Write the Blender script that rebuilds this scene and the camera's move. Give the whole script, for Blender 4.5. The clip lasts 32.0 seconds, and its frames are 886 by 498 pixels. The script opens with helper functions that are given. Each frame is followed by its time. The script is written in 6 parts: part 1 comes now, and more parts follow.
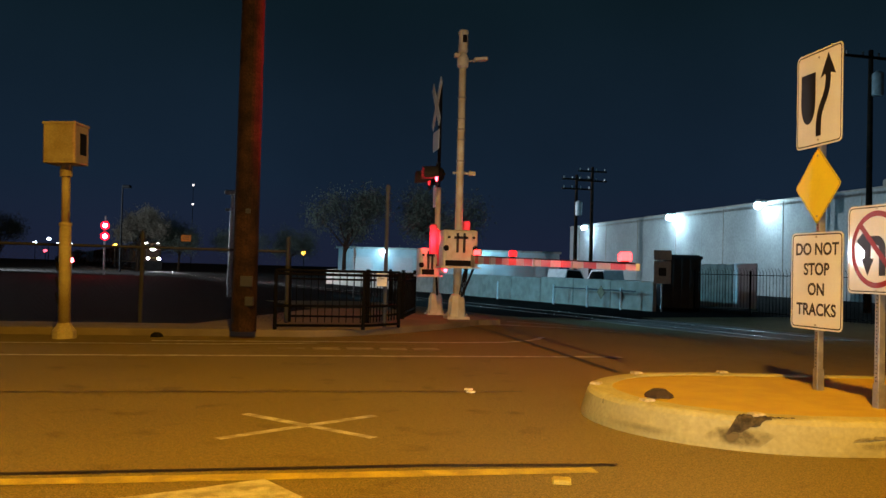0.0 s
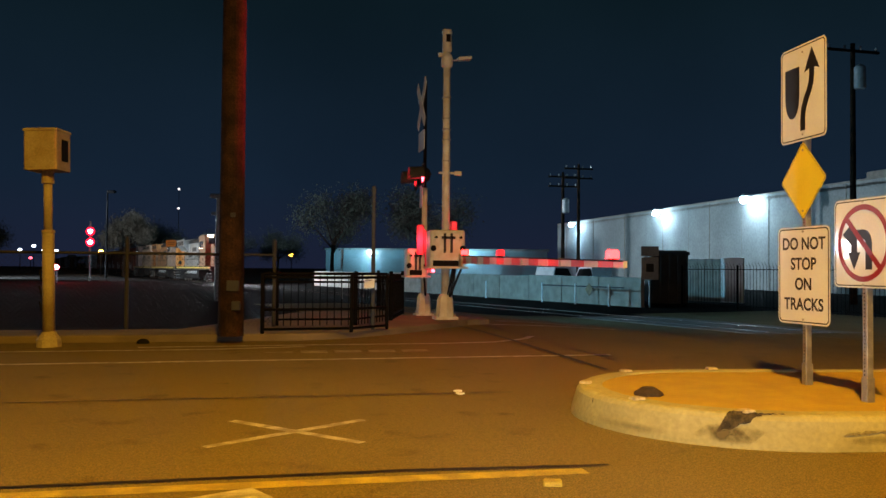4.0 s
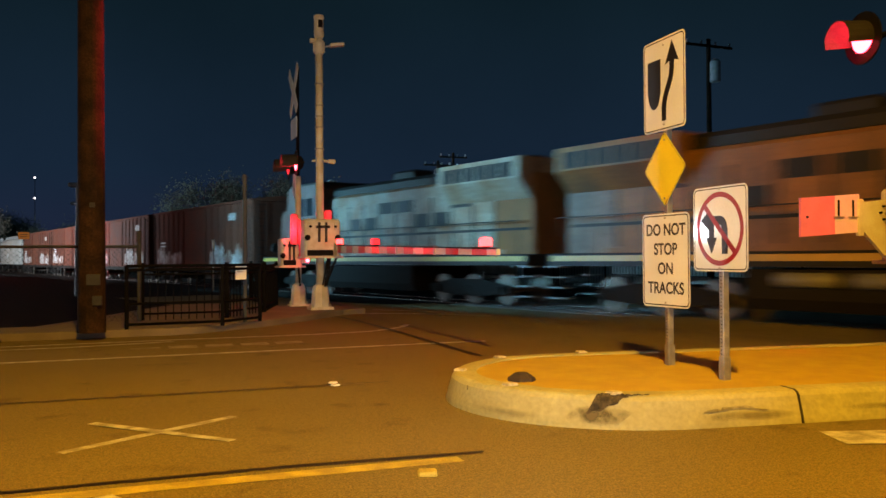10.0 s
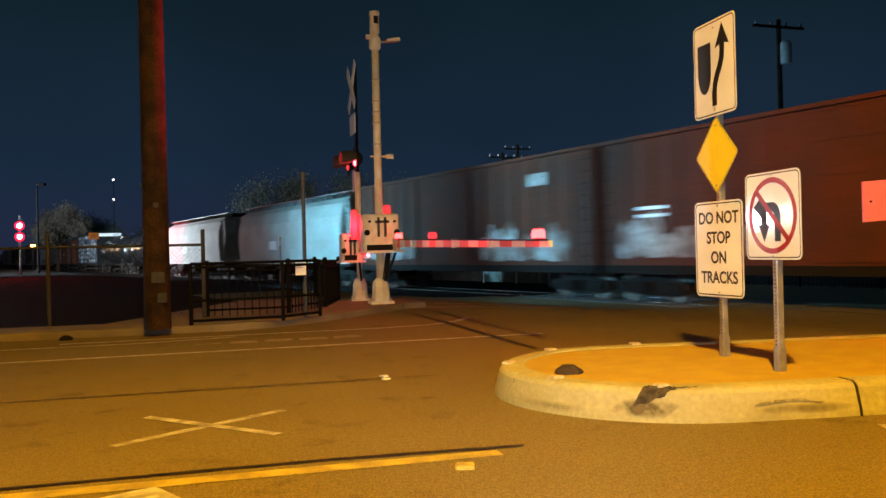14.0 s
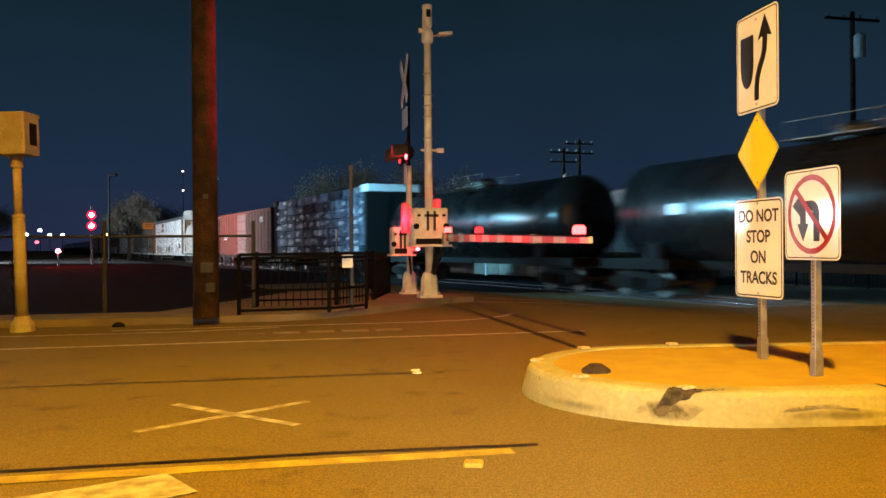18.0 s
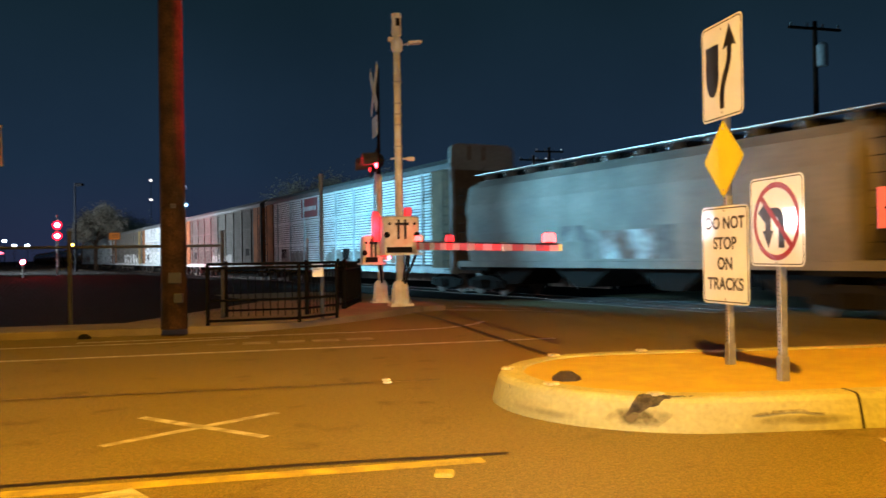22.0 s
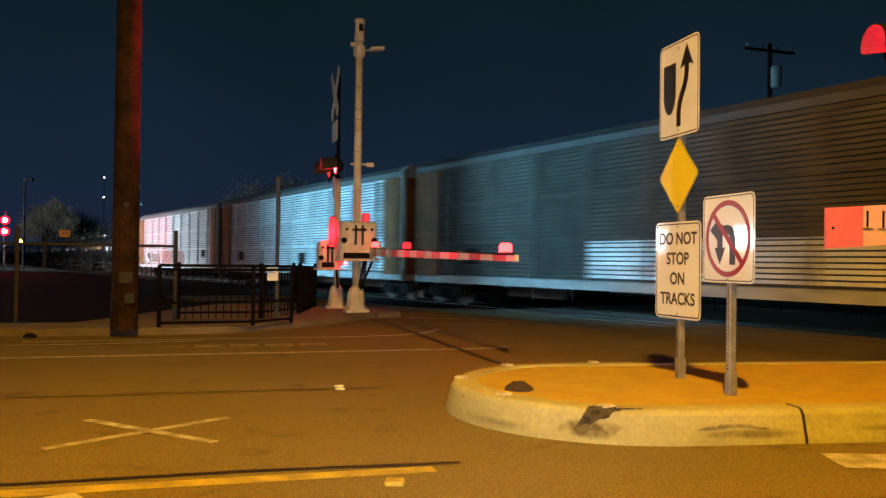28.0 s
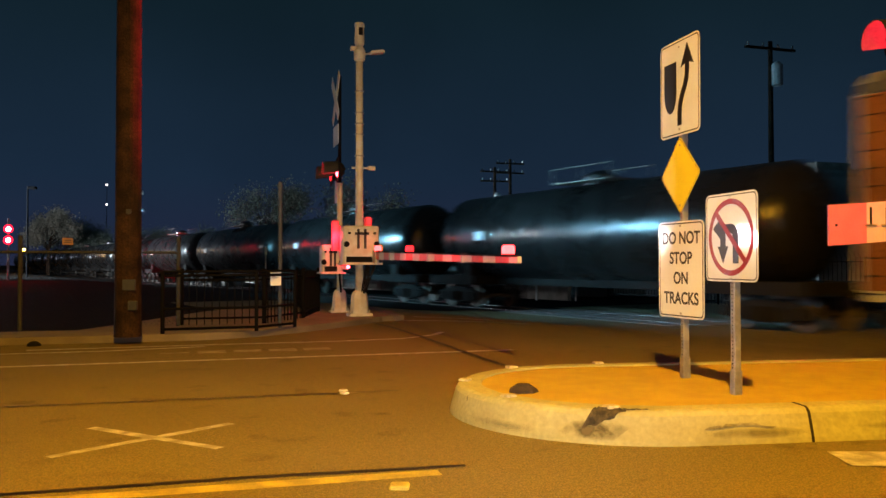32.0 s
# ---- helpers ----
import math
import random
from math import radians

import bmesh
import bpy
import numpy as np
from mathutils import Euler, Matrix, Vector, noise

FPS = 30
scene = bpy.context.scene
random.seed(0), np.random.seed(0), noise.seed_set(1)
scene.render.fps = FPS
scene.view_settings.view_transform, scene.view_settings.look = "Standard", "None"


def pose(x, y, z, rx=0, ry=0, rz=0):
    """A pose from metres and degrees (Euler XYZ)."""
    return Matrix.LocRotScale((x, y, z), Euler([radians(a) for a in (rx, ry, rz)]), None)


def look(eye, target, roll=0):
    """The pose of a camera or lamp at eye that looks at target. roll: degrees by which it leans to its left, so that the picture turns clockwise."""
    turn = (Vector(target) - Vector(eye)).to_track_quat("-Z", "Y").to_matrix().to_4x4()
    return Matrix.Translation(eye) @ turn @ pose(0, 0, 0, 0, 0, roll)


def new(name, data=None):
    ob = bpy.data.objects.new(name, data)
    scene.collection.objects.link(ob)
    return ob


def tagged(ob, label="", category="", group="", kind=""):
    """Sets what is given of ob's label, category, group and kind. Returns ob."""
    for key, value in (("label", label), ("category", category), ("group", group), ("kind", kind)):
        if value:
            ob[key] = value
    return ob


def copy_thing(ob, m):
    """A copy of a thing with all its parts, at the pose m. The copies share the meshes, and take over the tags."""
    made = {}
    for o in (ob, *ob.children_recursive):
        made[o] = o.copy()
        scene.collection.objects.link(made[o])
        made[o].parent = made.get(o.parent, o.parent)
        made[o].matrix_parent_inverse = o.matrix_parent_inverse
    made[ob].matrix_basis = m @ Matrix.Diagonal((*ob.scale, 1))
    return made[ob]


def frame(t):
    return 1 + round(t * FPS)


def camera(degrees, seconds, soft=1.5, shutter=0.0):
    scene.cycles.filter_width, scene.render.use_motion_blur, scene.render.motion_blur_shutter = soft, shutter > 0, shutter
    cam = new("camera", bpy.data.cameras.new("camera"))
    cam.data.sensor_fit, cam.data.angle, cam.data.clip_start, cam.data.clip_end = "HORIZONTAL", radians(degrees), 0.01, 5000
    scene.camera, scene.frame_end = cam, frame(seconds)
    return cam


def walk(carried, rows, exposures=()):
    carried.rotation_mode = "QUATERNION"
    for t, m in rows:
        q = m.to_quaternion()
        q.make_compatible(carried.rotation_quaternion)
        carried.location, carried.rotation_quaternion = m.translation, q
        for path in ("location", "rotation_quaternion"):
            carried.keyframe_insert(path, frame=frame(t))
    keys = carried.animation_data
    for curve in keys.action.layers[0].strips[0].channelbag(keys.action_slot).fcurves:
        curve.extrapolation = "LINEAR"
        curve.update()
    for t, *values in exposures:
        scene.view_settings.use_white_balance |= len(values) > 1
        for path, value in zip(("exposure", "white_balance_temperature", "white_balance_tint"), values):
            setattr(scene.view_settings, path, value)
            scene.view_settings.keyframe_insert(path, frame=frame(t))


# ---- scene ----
cam = camera(55.3, 32.0, 1.5, 0.9)
PATH = [
    (0, (-0.283, -0.136, 1.022), (-0.317, 1.863, 1.07), 1.5),
    (0.5, (-0.273, -0.138, 1.029), (-0.307, 1.861, 1.073), 0.9),
    (1, (-0.235, -0.131, 1.024), (-0.269, 1.868, 1.072), 0.5),
    (1.5, (-0.24, -0.125, 1.034), (-0.267, 1.874, 1.08), 0.5),
    (2, (-0.223, -0.119, 1.031), (-0.255, 1.88, 1.083), 0.3),
    (2.5, (-0.243, -0.113, 1.03), (-0.268, 1.886, 1.085), 0.3),
    (4.5, (-0.273, -0.088, 1.037), (-0.275, 1.911, 1.082), 0.4),
    (5, (-0.239, -0.082, 1.023), (-0.239, 1.917, 1.067), 0.0),
    (5.5, (-0.25, -0.072, 1.031), (-0.225, 1.927, 1.074), -0.6),
    (6, (-0.252, -0.052, 1.032), (-0.21, 1.947, 1.074), -0.9),
    (6.5, (-0.258, -0.07, 1.041), (-0.192, 1.928, 1.079), -0.9),
    (7, (-0.265, -0.059, 1.047), (-0.178, 1.938, 1.081), -0.1),
    (7.5, (-0.269, -0.054, 1.053), (-0.157, 1.943, 1.089), 0.1),
    (8, (-0.266, -0.054, 1.051), (-0.116, 1.94, 1.087), -0.0),
    (8.5, (-0.26, -0.046, 1.041), (-0.049, 1.943, 1.077), -0.2),
    (9, (-0.253, -0.04, 1.043), (-0.008, 1.945, 1.074), -0.5),
    (9.5, (-0.25, -0.04, 1.04), (0.008, 1.943, 1.067), -0.5),
    (10, (-0.247, -0.033, 1.043), (0.038, 1.947, 1.063), -0.4),
    (10.5, (-0.236, -0.044, 1.041), (0.063, 1.934, 1.059), -0.5),
    (11, (-0.24, -0.043, 1.036), (0.082, 1.931, 1.049), -0.5),
    (11.5, (-0.232, -0.033, 1.043), (0.094, 1.94, 1.051), -0.4),
    (12, (-0.21, -0.027, 1.04), (0.113, 1.947, 1.048), -0.4),
    (12.5, (-0.179, -0.026, 1.039), (0.142, 1.948, 1.048), -0.4),
    (13, (-0.132, -0.02, 1.037), (0.125, 1.963, 1.046), -0.8),
    (13.5, (-0.09, -0.03, 1.035), (0.054, 1.965, 1.045), -1.1),
    (14, (-0.08, -0.033, 1.041), (0.045, 1.964, 1.047), -1.4),
    (14.5, (-0.082, -0.035, 1.04), (0.003, 1.963, 1.043), -1.3),
    (16.5, (0.058, -0.019, 1.047), (0.071, 1.981, 1.046), -0.6),
    (17, (0.11, -0.005, 1.043), (0.11, 1.995, 1.042), -0.4),
    (17.5, (0.145, 0.0, 1.042), (0.132, 2.0, 1.038), -0.3),
    (18, (0.162, 0.001, 1.039), (0.14, 2.001, 1.034), -0.5),
    (18.5, (0.158, 0.008, 1.04), (0.133, 2.008, 1.032), -0.4),
    (19, (0.164, 0.004, 1.043), (0.132, 2.004, 1.033), -0.2),
    (19.5, (0.168, 0.0, 1.045), (0.134, 2.0, 1.035), -0.1),
    (20, (0.17, -0.001, 1.046), (0.136, 1.999, 1.038), -0.1),
    (20.5, (0.165, 0.001, 1.046), (0.129, 2.001, 1.039), -0.1),
    (21, (0.171, -0.003, 1.047), (0.141, 1.997, 1.047), -0.4),
    (21.5, (0.177, 0.0, 1.048), (0.157, 2.0, 1.055), -0.6),
    (22, (0.172, 0.007, 1.045), (0.218, 2.006, 1.058), -0.9),
    (22.5, (0.173, 0.004, 1.045), (0.262, 2.002, 1.061), -0.9),
    (23, (0.173, 0.004, 1.044), (0.269, 2.001, 1.064), -0.8),
    (23.5, (0.175, 0.003, 1.047), (0.275, 2.001, 1.066), -0.6),
    (24, (0.174, 0.005, 1.047), (0.288, 2.002, 1.066), -0.4),
    (24.5, (0.172, -0.001, 1.046), (0.302, 1.995, 1.067), -0.3),
    (25, (0.175, 0.002, 1.05), (0.319, 1.996, 1.069), -0.1),
    (25.5, (0.175, 0.003, 1.047), (0.325, 1.998, 1.07), 0.1),
    (27.5, (0.174, 0.0, 1.05), (0.323, 1.995, 1.079), 0.7),
    (28, (0.174, 0.004, 1.051), (0.321, 1.998, 1.081), 0.7),
    (28.5, (0.17, 0.001, 1.048), (0.314, 1.995, 1.081), 0.7),
    (29, (0.167, 0.004, 1.048), (0.309, 1.999, 1.082), 0.8),
    (29.5, (0.172, 0.004, 1.05), (0.311, 1.999, 1.084), 0.8),
    (30, (0.172, 0.003, 1.051), (0.307, 1.998, 1.083), 0.8),
    (30.5, (0.169, 0.004, 1.046), (0.303, 1.999, 1.078), 0.5),
    (31, (0.173, 0.007, 1.049), (0.309, 2.002, 1.08), 0.2),
    (31.5, (0.175, 0.017, 1.05), (0.31, 2.012, 1.082), -0.0),
    (32, (0.179, 0.014, 1.052), (0.319, 2.009, 1.088), -0.1),
]
EXPOSURES = [(0, -0.05), (2.5, -0.08), (4.5, -0.10), (6, -0.20), (7, -0.30), (8, -0.60), (9, 0.10), (12.5, 0.22), (14.5, 0.46), (19, 0.64), (21, 0.64), (22, 0.60), (23, -0.06), (24, -0.30), (25, 0.02), (28, 0.10), (29, 0.04), (30, -0.26), (31, -0.22), (32, 0.38)]
walk(cam, [(t, look(eye, target, roll)) for t, eye, target, roll in PATH], EXPOSURES)

# ---- world, sun, large lights ----
world = bpy.data.worlds.new("night_sky")
scene.world = world
world.use_nodes = True
wn, wl = world.node_tree.nodes, world.node_tree.links
wn.clear()
w_out, w_bg = wn.new("ShaderNodeOutputWorld"), wn.new("ShaderNodeBackground")
w_tc, w_sep, w_ramp = wn.new("ShaderNodeTexCoord"), wn.new("ShaderNodeSeparateXYZ"), wn.new("ShaderNodeValToRGB")
wl.new(w_tc.outputs["Generated"], w_sep.inputs[0])
wl.new(w_sep.outputs["Z"], w_ramp.inputs[0])
w_cloud, w_mul = wn.new("ShaderNodeTexNoise"), wn.new("ShaderNodeMix")
w_cloud.inputs["Scale"].default_value, w_cloud.inputs["Detail"].default_value = 3.2, 5
w_mul.data_type, w_mul.blend_type = "RGBA", "OVERLAY"
w_mul.inputs[0].default_value = 0.35
wl.new(w_tc.outputs["Generated"], w_cloud.inputs["Vector"])
wl.new(w_ramp.outputs[0], w_mul.inputs[6])
wl.new(w_cloud.outputs[0], w_mul.inputs[7])
wl.new(w_mul.outputs[2], w_bg.inputs[0])
wl.new(w_bg.outputs[0], w_out.inputs[0])
w_ramp.color_ramp.elements[0].position, w_ramp.color_ramp.elements[0].color = 0.0, (0.010, 0.0135, 0.033, 1)
w_ramp.color_ramp.elements[1].position, w_ramp.color_ramp.elements[1].color = 0.30, (0.0036, 0.0100, 0.0150, 1)
e = w_ramp.color_ramp.elements.new(0.10)
e.color = (0.0062, 0.0140, 0.0285, 1)
w_bg.inputs[1].default_value = 1.12


def lamp(name, kind, at, colour, watts, size=0.2, aim=None, cone=60, blend=0.5):
    data = bpy.data.lights.new(name, kind)
    data.color, data.energy = colour, watts
    if kind == "AREA":
        data.size = size
    else:
        data.shadow_soft_size = size
    if kind == "SPOT":
        data.spot_size, data.spot_blend = radians(cone), blend
    ob = new(name, data)
    ob.matrix_basis = look(at, aim) if aim else Matrix.Translation(at)
    return ob


SODIUM, COLD, RED = (1.0, 0.468, 0.022), (0.25, 0.70, 1.0), (1.0, 0.03, 0.06)
lamp("sodium_lamp", "SPOT", (0.3, -0.6, 8.6), SODIUM, 9000, 0.22, (-0.3, 2.5, 0), 140, 1.0)
# three floods with no visible source, placed to light the train's near side
lamp("floodlight_near", "SPOT", (-7.3, 26.0, 3.0), COLD, 21000, 0.15, (6.2, 25.2, 3.9), 58, 1.0)
lamp("floodlight_mid", "SPOT", (-10.5, 37.7, 3.2), (0.24, 0.71, 1.0), 16500, 0.15, (-1.5, 41.5, 5.0), 128, 0.8)
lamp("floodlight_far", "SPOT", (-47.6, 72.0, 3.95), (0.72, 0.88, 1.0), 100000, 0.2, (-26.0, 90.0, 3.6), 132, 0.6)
lamp("signal_light", "SPOT", (-25.2, 61.4, 3.6), RED, 15000, 0.3, (-19.5, 75.0, 2.6), 58, 0.9)
# red spot in empty air, added to redden the utility pole's edge
lamp("flasher_and_fill_light", "SPOT", (1.50, 13.20, 2.95), RED, 2800, 0.10, (-3.2, 11.5, 3.7), 40, 0.9)
# added red spot near the dim flasher, aimed at the striped plate
lamp("flasher_and_fill_light", "SPOT", (4.70, 6.30, 3.02), RED, 170, 0.08, (4.22, 6.78, 1.42), 17, 0.8)
# assumed headlights of the viewer's car, unseen; aimed to whiten signs and gate
lamp("assumed_headlights", "SPOT", (0.5, 0.9, 0.66), (1.0, 0.93, 0.84), 720, 0.10, (0.9, 14.0, 3.7), 72, 1.0)
lamp("assumed_headlights", "SPOT", (-0.5, 0.9, 0.66), (1.0, 0.86, 0.62), 1000, 0.10, (-0.9, 15.5, 2.4), 30, 1.0)
lamp("yard_light", "POINT", (-46.0, 112.0, 3.4), (1.0, 0.66, 0.36), 450, 0.3)
# red points in empty air, added to redden the counterweight plates
lamp("arm_and_fill_light", "POINT", (-0.82, 16.50, 1.58), RED, 22, 0.03)
lamp("arm_and_fill_light", "POINT", (-0.06, 15.88, 1.92), RED, 3, 0.03)
# unseen second sodium source: a narrow spot that warms the train's right part
lamp("sodium_lamp", "SPOT", (-6.0, 2.0, 9.0), SODIUM, 13500, 0.15, (10.4, 18.6, 2.0), 32, 1.0)

# ---- materials ----
MATS = {}


def material(name, colour, rough=0.7, metal=0.0, vary=0.25, scale=6.0, bump=0.0, fine=60.0, colour2=None, rand=0.0, spec=0.5):
    """A grained surface: two scales of noise shift its colour and roughness, the fine one also its relief."""
    if name in MATS:
        return MATS[name]
    m = bpy.data.materials.new(name)
    m.use_nodes = True
    nt = m.node_tree
    b = nt.nodes["Principled BSDF"]
    tc = nt.nodes.new("ShaderNodeTexCoord")
    n1, n2 = nt.nodes.new("ShaderNodeTexNoise"), nt.nodes.new("ShaderNodeTexNoise")
    n1.inputs["Scale"].default_value, n2.inputs["Scale"].default_value = scale, fine
    n1.inputs["Detail"].default_value, n2.inputs["Detail"].default_value = 6, 3
    for n in (n1, n2):
        nt.links.new(tc.outputs["Object"], n.inputs["Vector"])
    mix = nt.nodes.new("ShaderNodeMix")
    mix.data_type = "RGBA"
    ramp = nt.nodes.new("ShaderNodeValToRGB")
    ramp.color_ramp.elements[0].position, ramp.color_ramp.elements[1].position = 0.38, 0.64
    nt.links.new(n1.outputs[0], ramp.inputs[0])
    nt.links.new(ramp.outputs[0], mix.inputs[0])
    c2 = colour2 or tuple(c * (1 - vary) for c in colour)
    mix.inputs[6].default_value, mix.inputs[7].default_value = (*c2, 1), (*colour, 1)
    last = mix.outputs[2]
    mul = nt.nodes.new("ShaderNodeMix")
    mul.data_type, mul.blend_type = "RGBA", "MULTIPLY"
    mul.inputs[0].default_value = min(1.0, vary * 1.6)
    nt.links.new(last, mul.inputs[6])
    nt.links.new(n2.outputs[0], mul.inputs[7])
    last = mul.outputs[2]
    hsv = nt.nodes.new("ShaderNodeHueSaturation")
    hsv.inputs["Value"].default_value = 1.0 + vary * 0.75
    nt.links.new(last, hsv.inputs["Color"])
    if rand:
        oi, mr = nt.nodes.new("ShaderNodeObjectInfo"), nt.nodes.new("ShaderNodeMapRange")
        mr.inputs[3].default_value, mr.inputs[4].default_value = 1 - rand, 1 + rand
        nt.links.new(oi.outputs["Random"], mr.inputs[0])
        nt.links.new(mr.outputs[0], hsv.inputs["Value"])
    nt.links.new(hsv.outputs[0], b.inputs["Base Color"])
    rr = nt.nodes.new("ShaderNodeMapRange")
    rr.inputs[3].default_value, rr.inputs[4].default_value = max(0.03, rough - 0.15), min(1.0, rough + 0.12)
    nt.links.new(n1.outputs[0], rr.inputs[0])
    nt.links.new(rr.outputs[0], b.inputs["Roughness"])
    b.inputs["Metallic"].default_value = metal
    b.inputs["Specular IOR Level"].default_value = spec
    if bump:
        bp = nt.nodes.new("ShaderNodeBump")
        bp.inputs["Strength"].default_value, bp.inputs["Distance"].default_value = bump, 0.01
        nt.links.new(n2.outputs[0], bp.inputs["Height"])
        nt.links.new(bp.outputs[0], b.inputs["Normal"])
    MATS[name] = m
    return m


def glow(name, colour, strength):
    if name in MATS:
        return MATS[name]
    m = bpy.data.materials.new(name)
    m.use_nodes = True
    b = m.node_tree.nodes["Principled BSDF"]
    b.inputs["Base Color"].default_value = (*colour, 1)
    b.inputs["Emission Color"].default_value = (*colour, 1)
    b.inputs["Emission Strength"].default_value = strength
    MATS[name] = m
    return m


def lacquered(m, rough, wave=0.0):
    """A clear glossy film over a surface, slightly wavy."""
    nt = m.node_tree
    b = nt.nodes["Principled BSDF"]
    b.inputs["Coat Weight"].default_value, b.inputs["Coat Roughness"].default_value = 0.8, rough
    tc, n, bp = nt.nodes.new("ShaderNodeTexCoord"), nt.nodes.new("ShaderNodeTexNoise"), nt.nodes.new("ShaderNodeBump")
    n.inputs["Scale"].default_value, n.inputs["Detail"].default_value = 7.0, 2
    bp.inputs["Strength"].default_value, bp.inputs["Distance"].default_value = wave, 0.01
    nt.links.new(tc.outputs["Object"], n.inputs["Vector"])
    nt.links.new(n.outputs[0], bp.inputs["Height"])
    nt.links.new(bp.outputs[0], b.inputs["Coat Normal"])
    return m


def smudge(name, colour, strength, scale):
    """A thin patch of dirt with soft, broken edges."""
    m = bpy.data.materials.new(name)
    m.use_nodes = True
    nt = m.node_tree
    b, out = nt.nodes["Principled BSDF"], nt.nodes["Material Output"]
    b.inputs["Base Color"].default_value, b.inputs["Roughness"].default_value = (*colour, 1), 0.9
    tc, n, gr = nt.nodes.new("ShaderNodeTexCoord"), nt.nodes.new("ShaderNodeTexNoise"), nt.nodes.new("ShaderNodeTexGradient")
    mp, mul, ramp = nt.nodes.new("ShaderNodeMapping"), nt.nodes.new("ShaderNodeMath"), nt.nodes.new("ShaderNodeValToRGB")
    tr, mix = nt.nodes.new("ShaderNodeBsdfTransparent"), nt.nodes.new("ShaderNodeMixShader")
    n.inputs["Scale"].default_value, n.inputs["Detail"].default_value = scale, 6
    gr.gradient_type, mul.operation = "SPHERICAL", "MULTIPLY"
    mp.inputs["Location"].default_value, mp.inputs["Scale"].default_value = (-1, 0, -1), (2, 0, 2)
    ramp.color_ramp.elements[0].position, ramp.color_ramp.elements[1].position = 0.14, 0.44
    ramp.color_ramp.elements[1].color = (strength, strength, strength, 1)
    nt.links.new(tc.outputs["Generated"], mp.inputs["Vector"])
    nt.links.new(mp.outputs[0], gr.inputs["Vector"])
    nt.links.new(tc.outputs["Object"], n.inputs["Vector"])
    nt.links.new(gr.outputs[1], mul.inputs[0])
    nt.links.new(n.outputs[0], mul.inputs[1])
    nt.links.new(mul.outputs[0], ramp.inputs[0])
    nt.links.new(ramp.outputs[0], mix.inputs[0])
    nt.links.new(tr.outputs[0], mix.inputs[1])
    nt.links.new(b.outputs[0], mix.inputs[2])
    nt.links.new(mix.outputs[0], out.inputs["Surface"])
    return m


# ---- mesh building ----
class Build:
    """Vertices and faces gathered from simple shaped pieces."""

    def __init__(self):
        self.v, self.f = [], []

    def add(self, verts, faces):
        k = len(self.v)
        self.v += [tuple(p) for p in verts]
        self.f += [tuple(i + k for i in f) for f in faces]
        return self

    def box(self, x0, y0, z0, x1, y1, z1, m=None, c=0.0):
        """A block, its upright and top edges cut back by c."""
        if c:
            c = min(c, (x1 - x0) / 2.2, (y1 - y0) / 2.2, (z1 - z0) / 2.2)
            ring = [(x0 + c, y0), (x1 - c, y0), (x1, y0 + c), (x1, y1 - c), (x1 - c, y1), (x0 + c, y1), (x0, y1 - c), (x0, y0 + c)]
            inner = [(min(max(x, x0 + c), x1 - c), min(max(y, y0 + c), y1 - c)) for x, y in ring]
            v = [(x, y, z0) for x, y in ring] + [(x, y, z1 - c) for x, y in ring] + [(x, y, z1) for x, y in inner]
            f = [tuple(range(7, -1, -1)), tuple(range(16, 24))]
            for k in range(2):
                f += [(8 * k + i, 8 * k + (i + 1) % 8, 8 * k + 8 + (i + 1) % 8, 8 * k + 8 + i) for i in range(8)]
        else:
            v = [(x, y, z) for z in (z0, z1) for x, y in ((x0, y0), (x1, y0), (x1, y1), (x0, y1))]
            f = [(3, 2, 1, 0), (4, 5, 6, 7), (0, 1, 5, 4), (1, 2, 6, 5), (2, 3, 7, 6), (3, 0, 4, 7)]
        if m:
            v = [m @ Vector(p) for p in v]
        return self.add(v, f)

    def tube(self, a, b, r0, r1=None, n=12):
        """A round bar from a to b, closed at both ends."""
        r1 = r0 if r1 is None else r1
        a, b = Vector(a), Vector(b)
        q = (b - a).to_track_quat("Z", "Y")
        v = []
        for p, r in ((a, r0), (b, r1)):
            v += [p + q @ Vector((r * math.cos(2 * math.pi * i / n), r * math.sin(2 * math.pi * i / n), 0)) for i in range(n)]
        f = [(i, (i + 1) % n, n + (i + 1) % n, n + i) for i in range(n)]
        return self.add(v, f + [tuple(range(n - 1, -1, -1)), tuple(range(n, 2 * n))])

    def lathe(self, a, axis, rows, n=20):
        """Rings of (distance along the axis, radius) round a line through a."""
        a = Vector(a)
        q = Vector(axis).normalized().to_track_quat("Z", "Y")
        v, f = [], []
        for d, r in rows:
            v += [a + q @ Vector((r * math.cos(2 * math.pi * i / n), r * math.sin(2 * math.pi * i / n), d)) for i in range(n)]
        for k in range(len(rows) - 1):
            f += [(k * n + i, k * n + (i + 1) % n, (k + 1) * n + (i + 1) % n, (k + 1) * n + i) for i in range(n)]
        f += [tuple(range(n - 1, -1, -1)), tuple(range((len(rows) - 1) * n, len(rows) * n))]
        return self.add(v, f)

    def prism(self, outline, d0, d1, m):
        """A flat outline (x, y) given thickness from z = d0 to d1, then placed by m."""
        n = len(outline)
        v = [m @ Vector((x, y, z)) for z in (d0, d1) for x, y in outline]
        f = [tuple(range(n - 1, -1, -1)), tuple(range(n, 2 * n))] + [(i, (i + 1) % n, n + (i + 1) % n, n + i) for i in range(n)]
        return self.add(v, f)


def mesh_of(name, b, mat, smooth=False):
    me = bpy.data.meshes.new(name)
    me.from_pydata(b.v, [], b.f)
    me.materials.append(mat)
    if smooth:
        me.polygons.foreach_set("use_smooth", [True] * len(me.polygons))
    me.update()
    return me


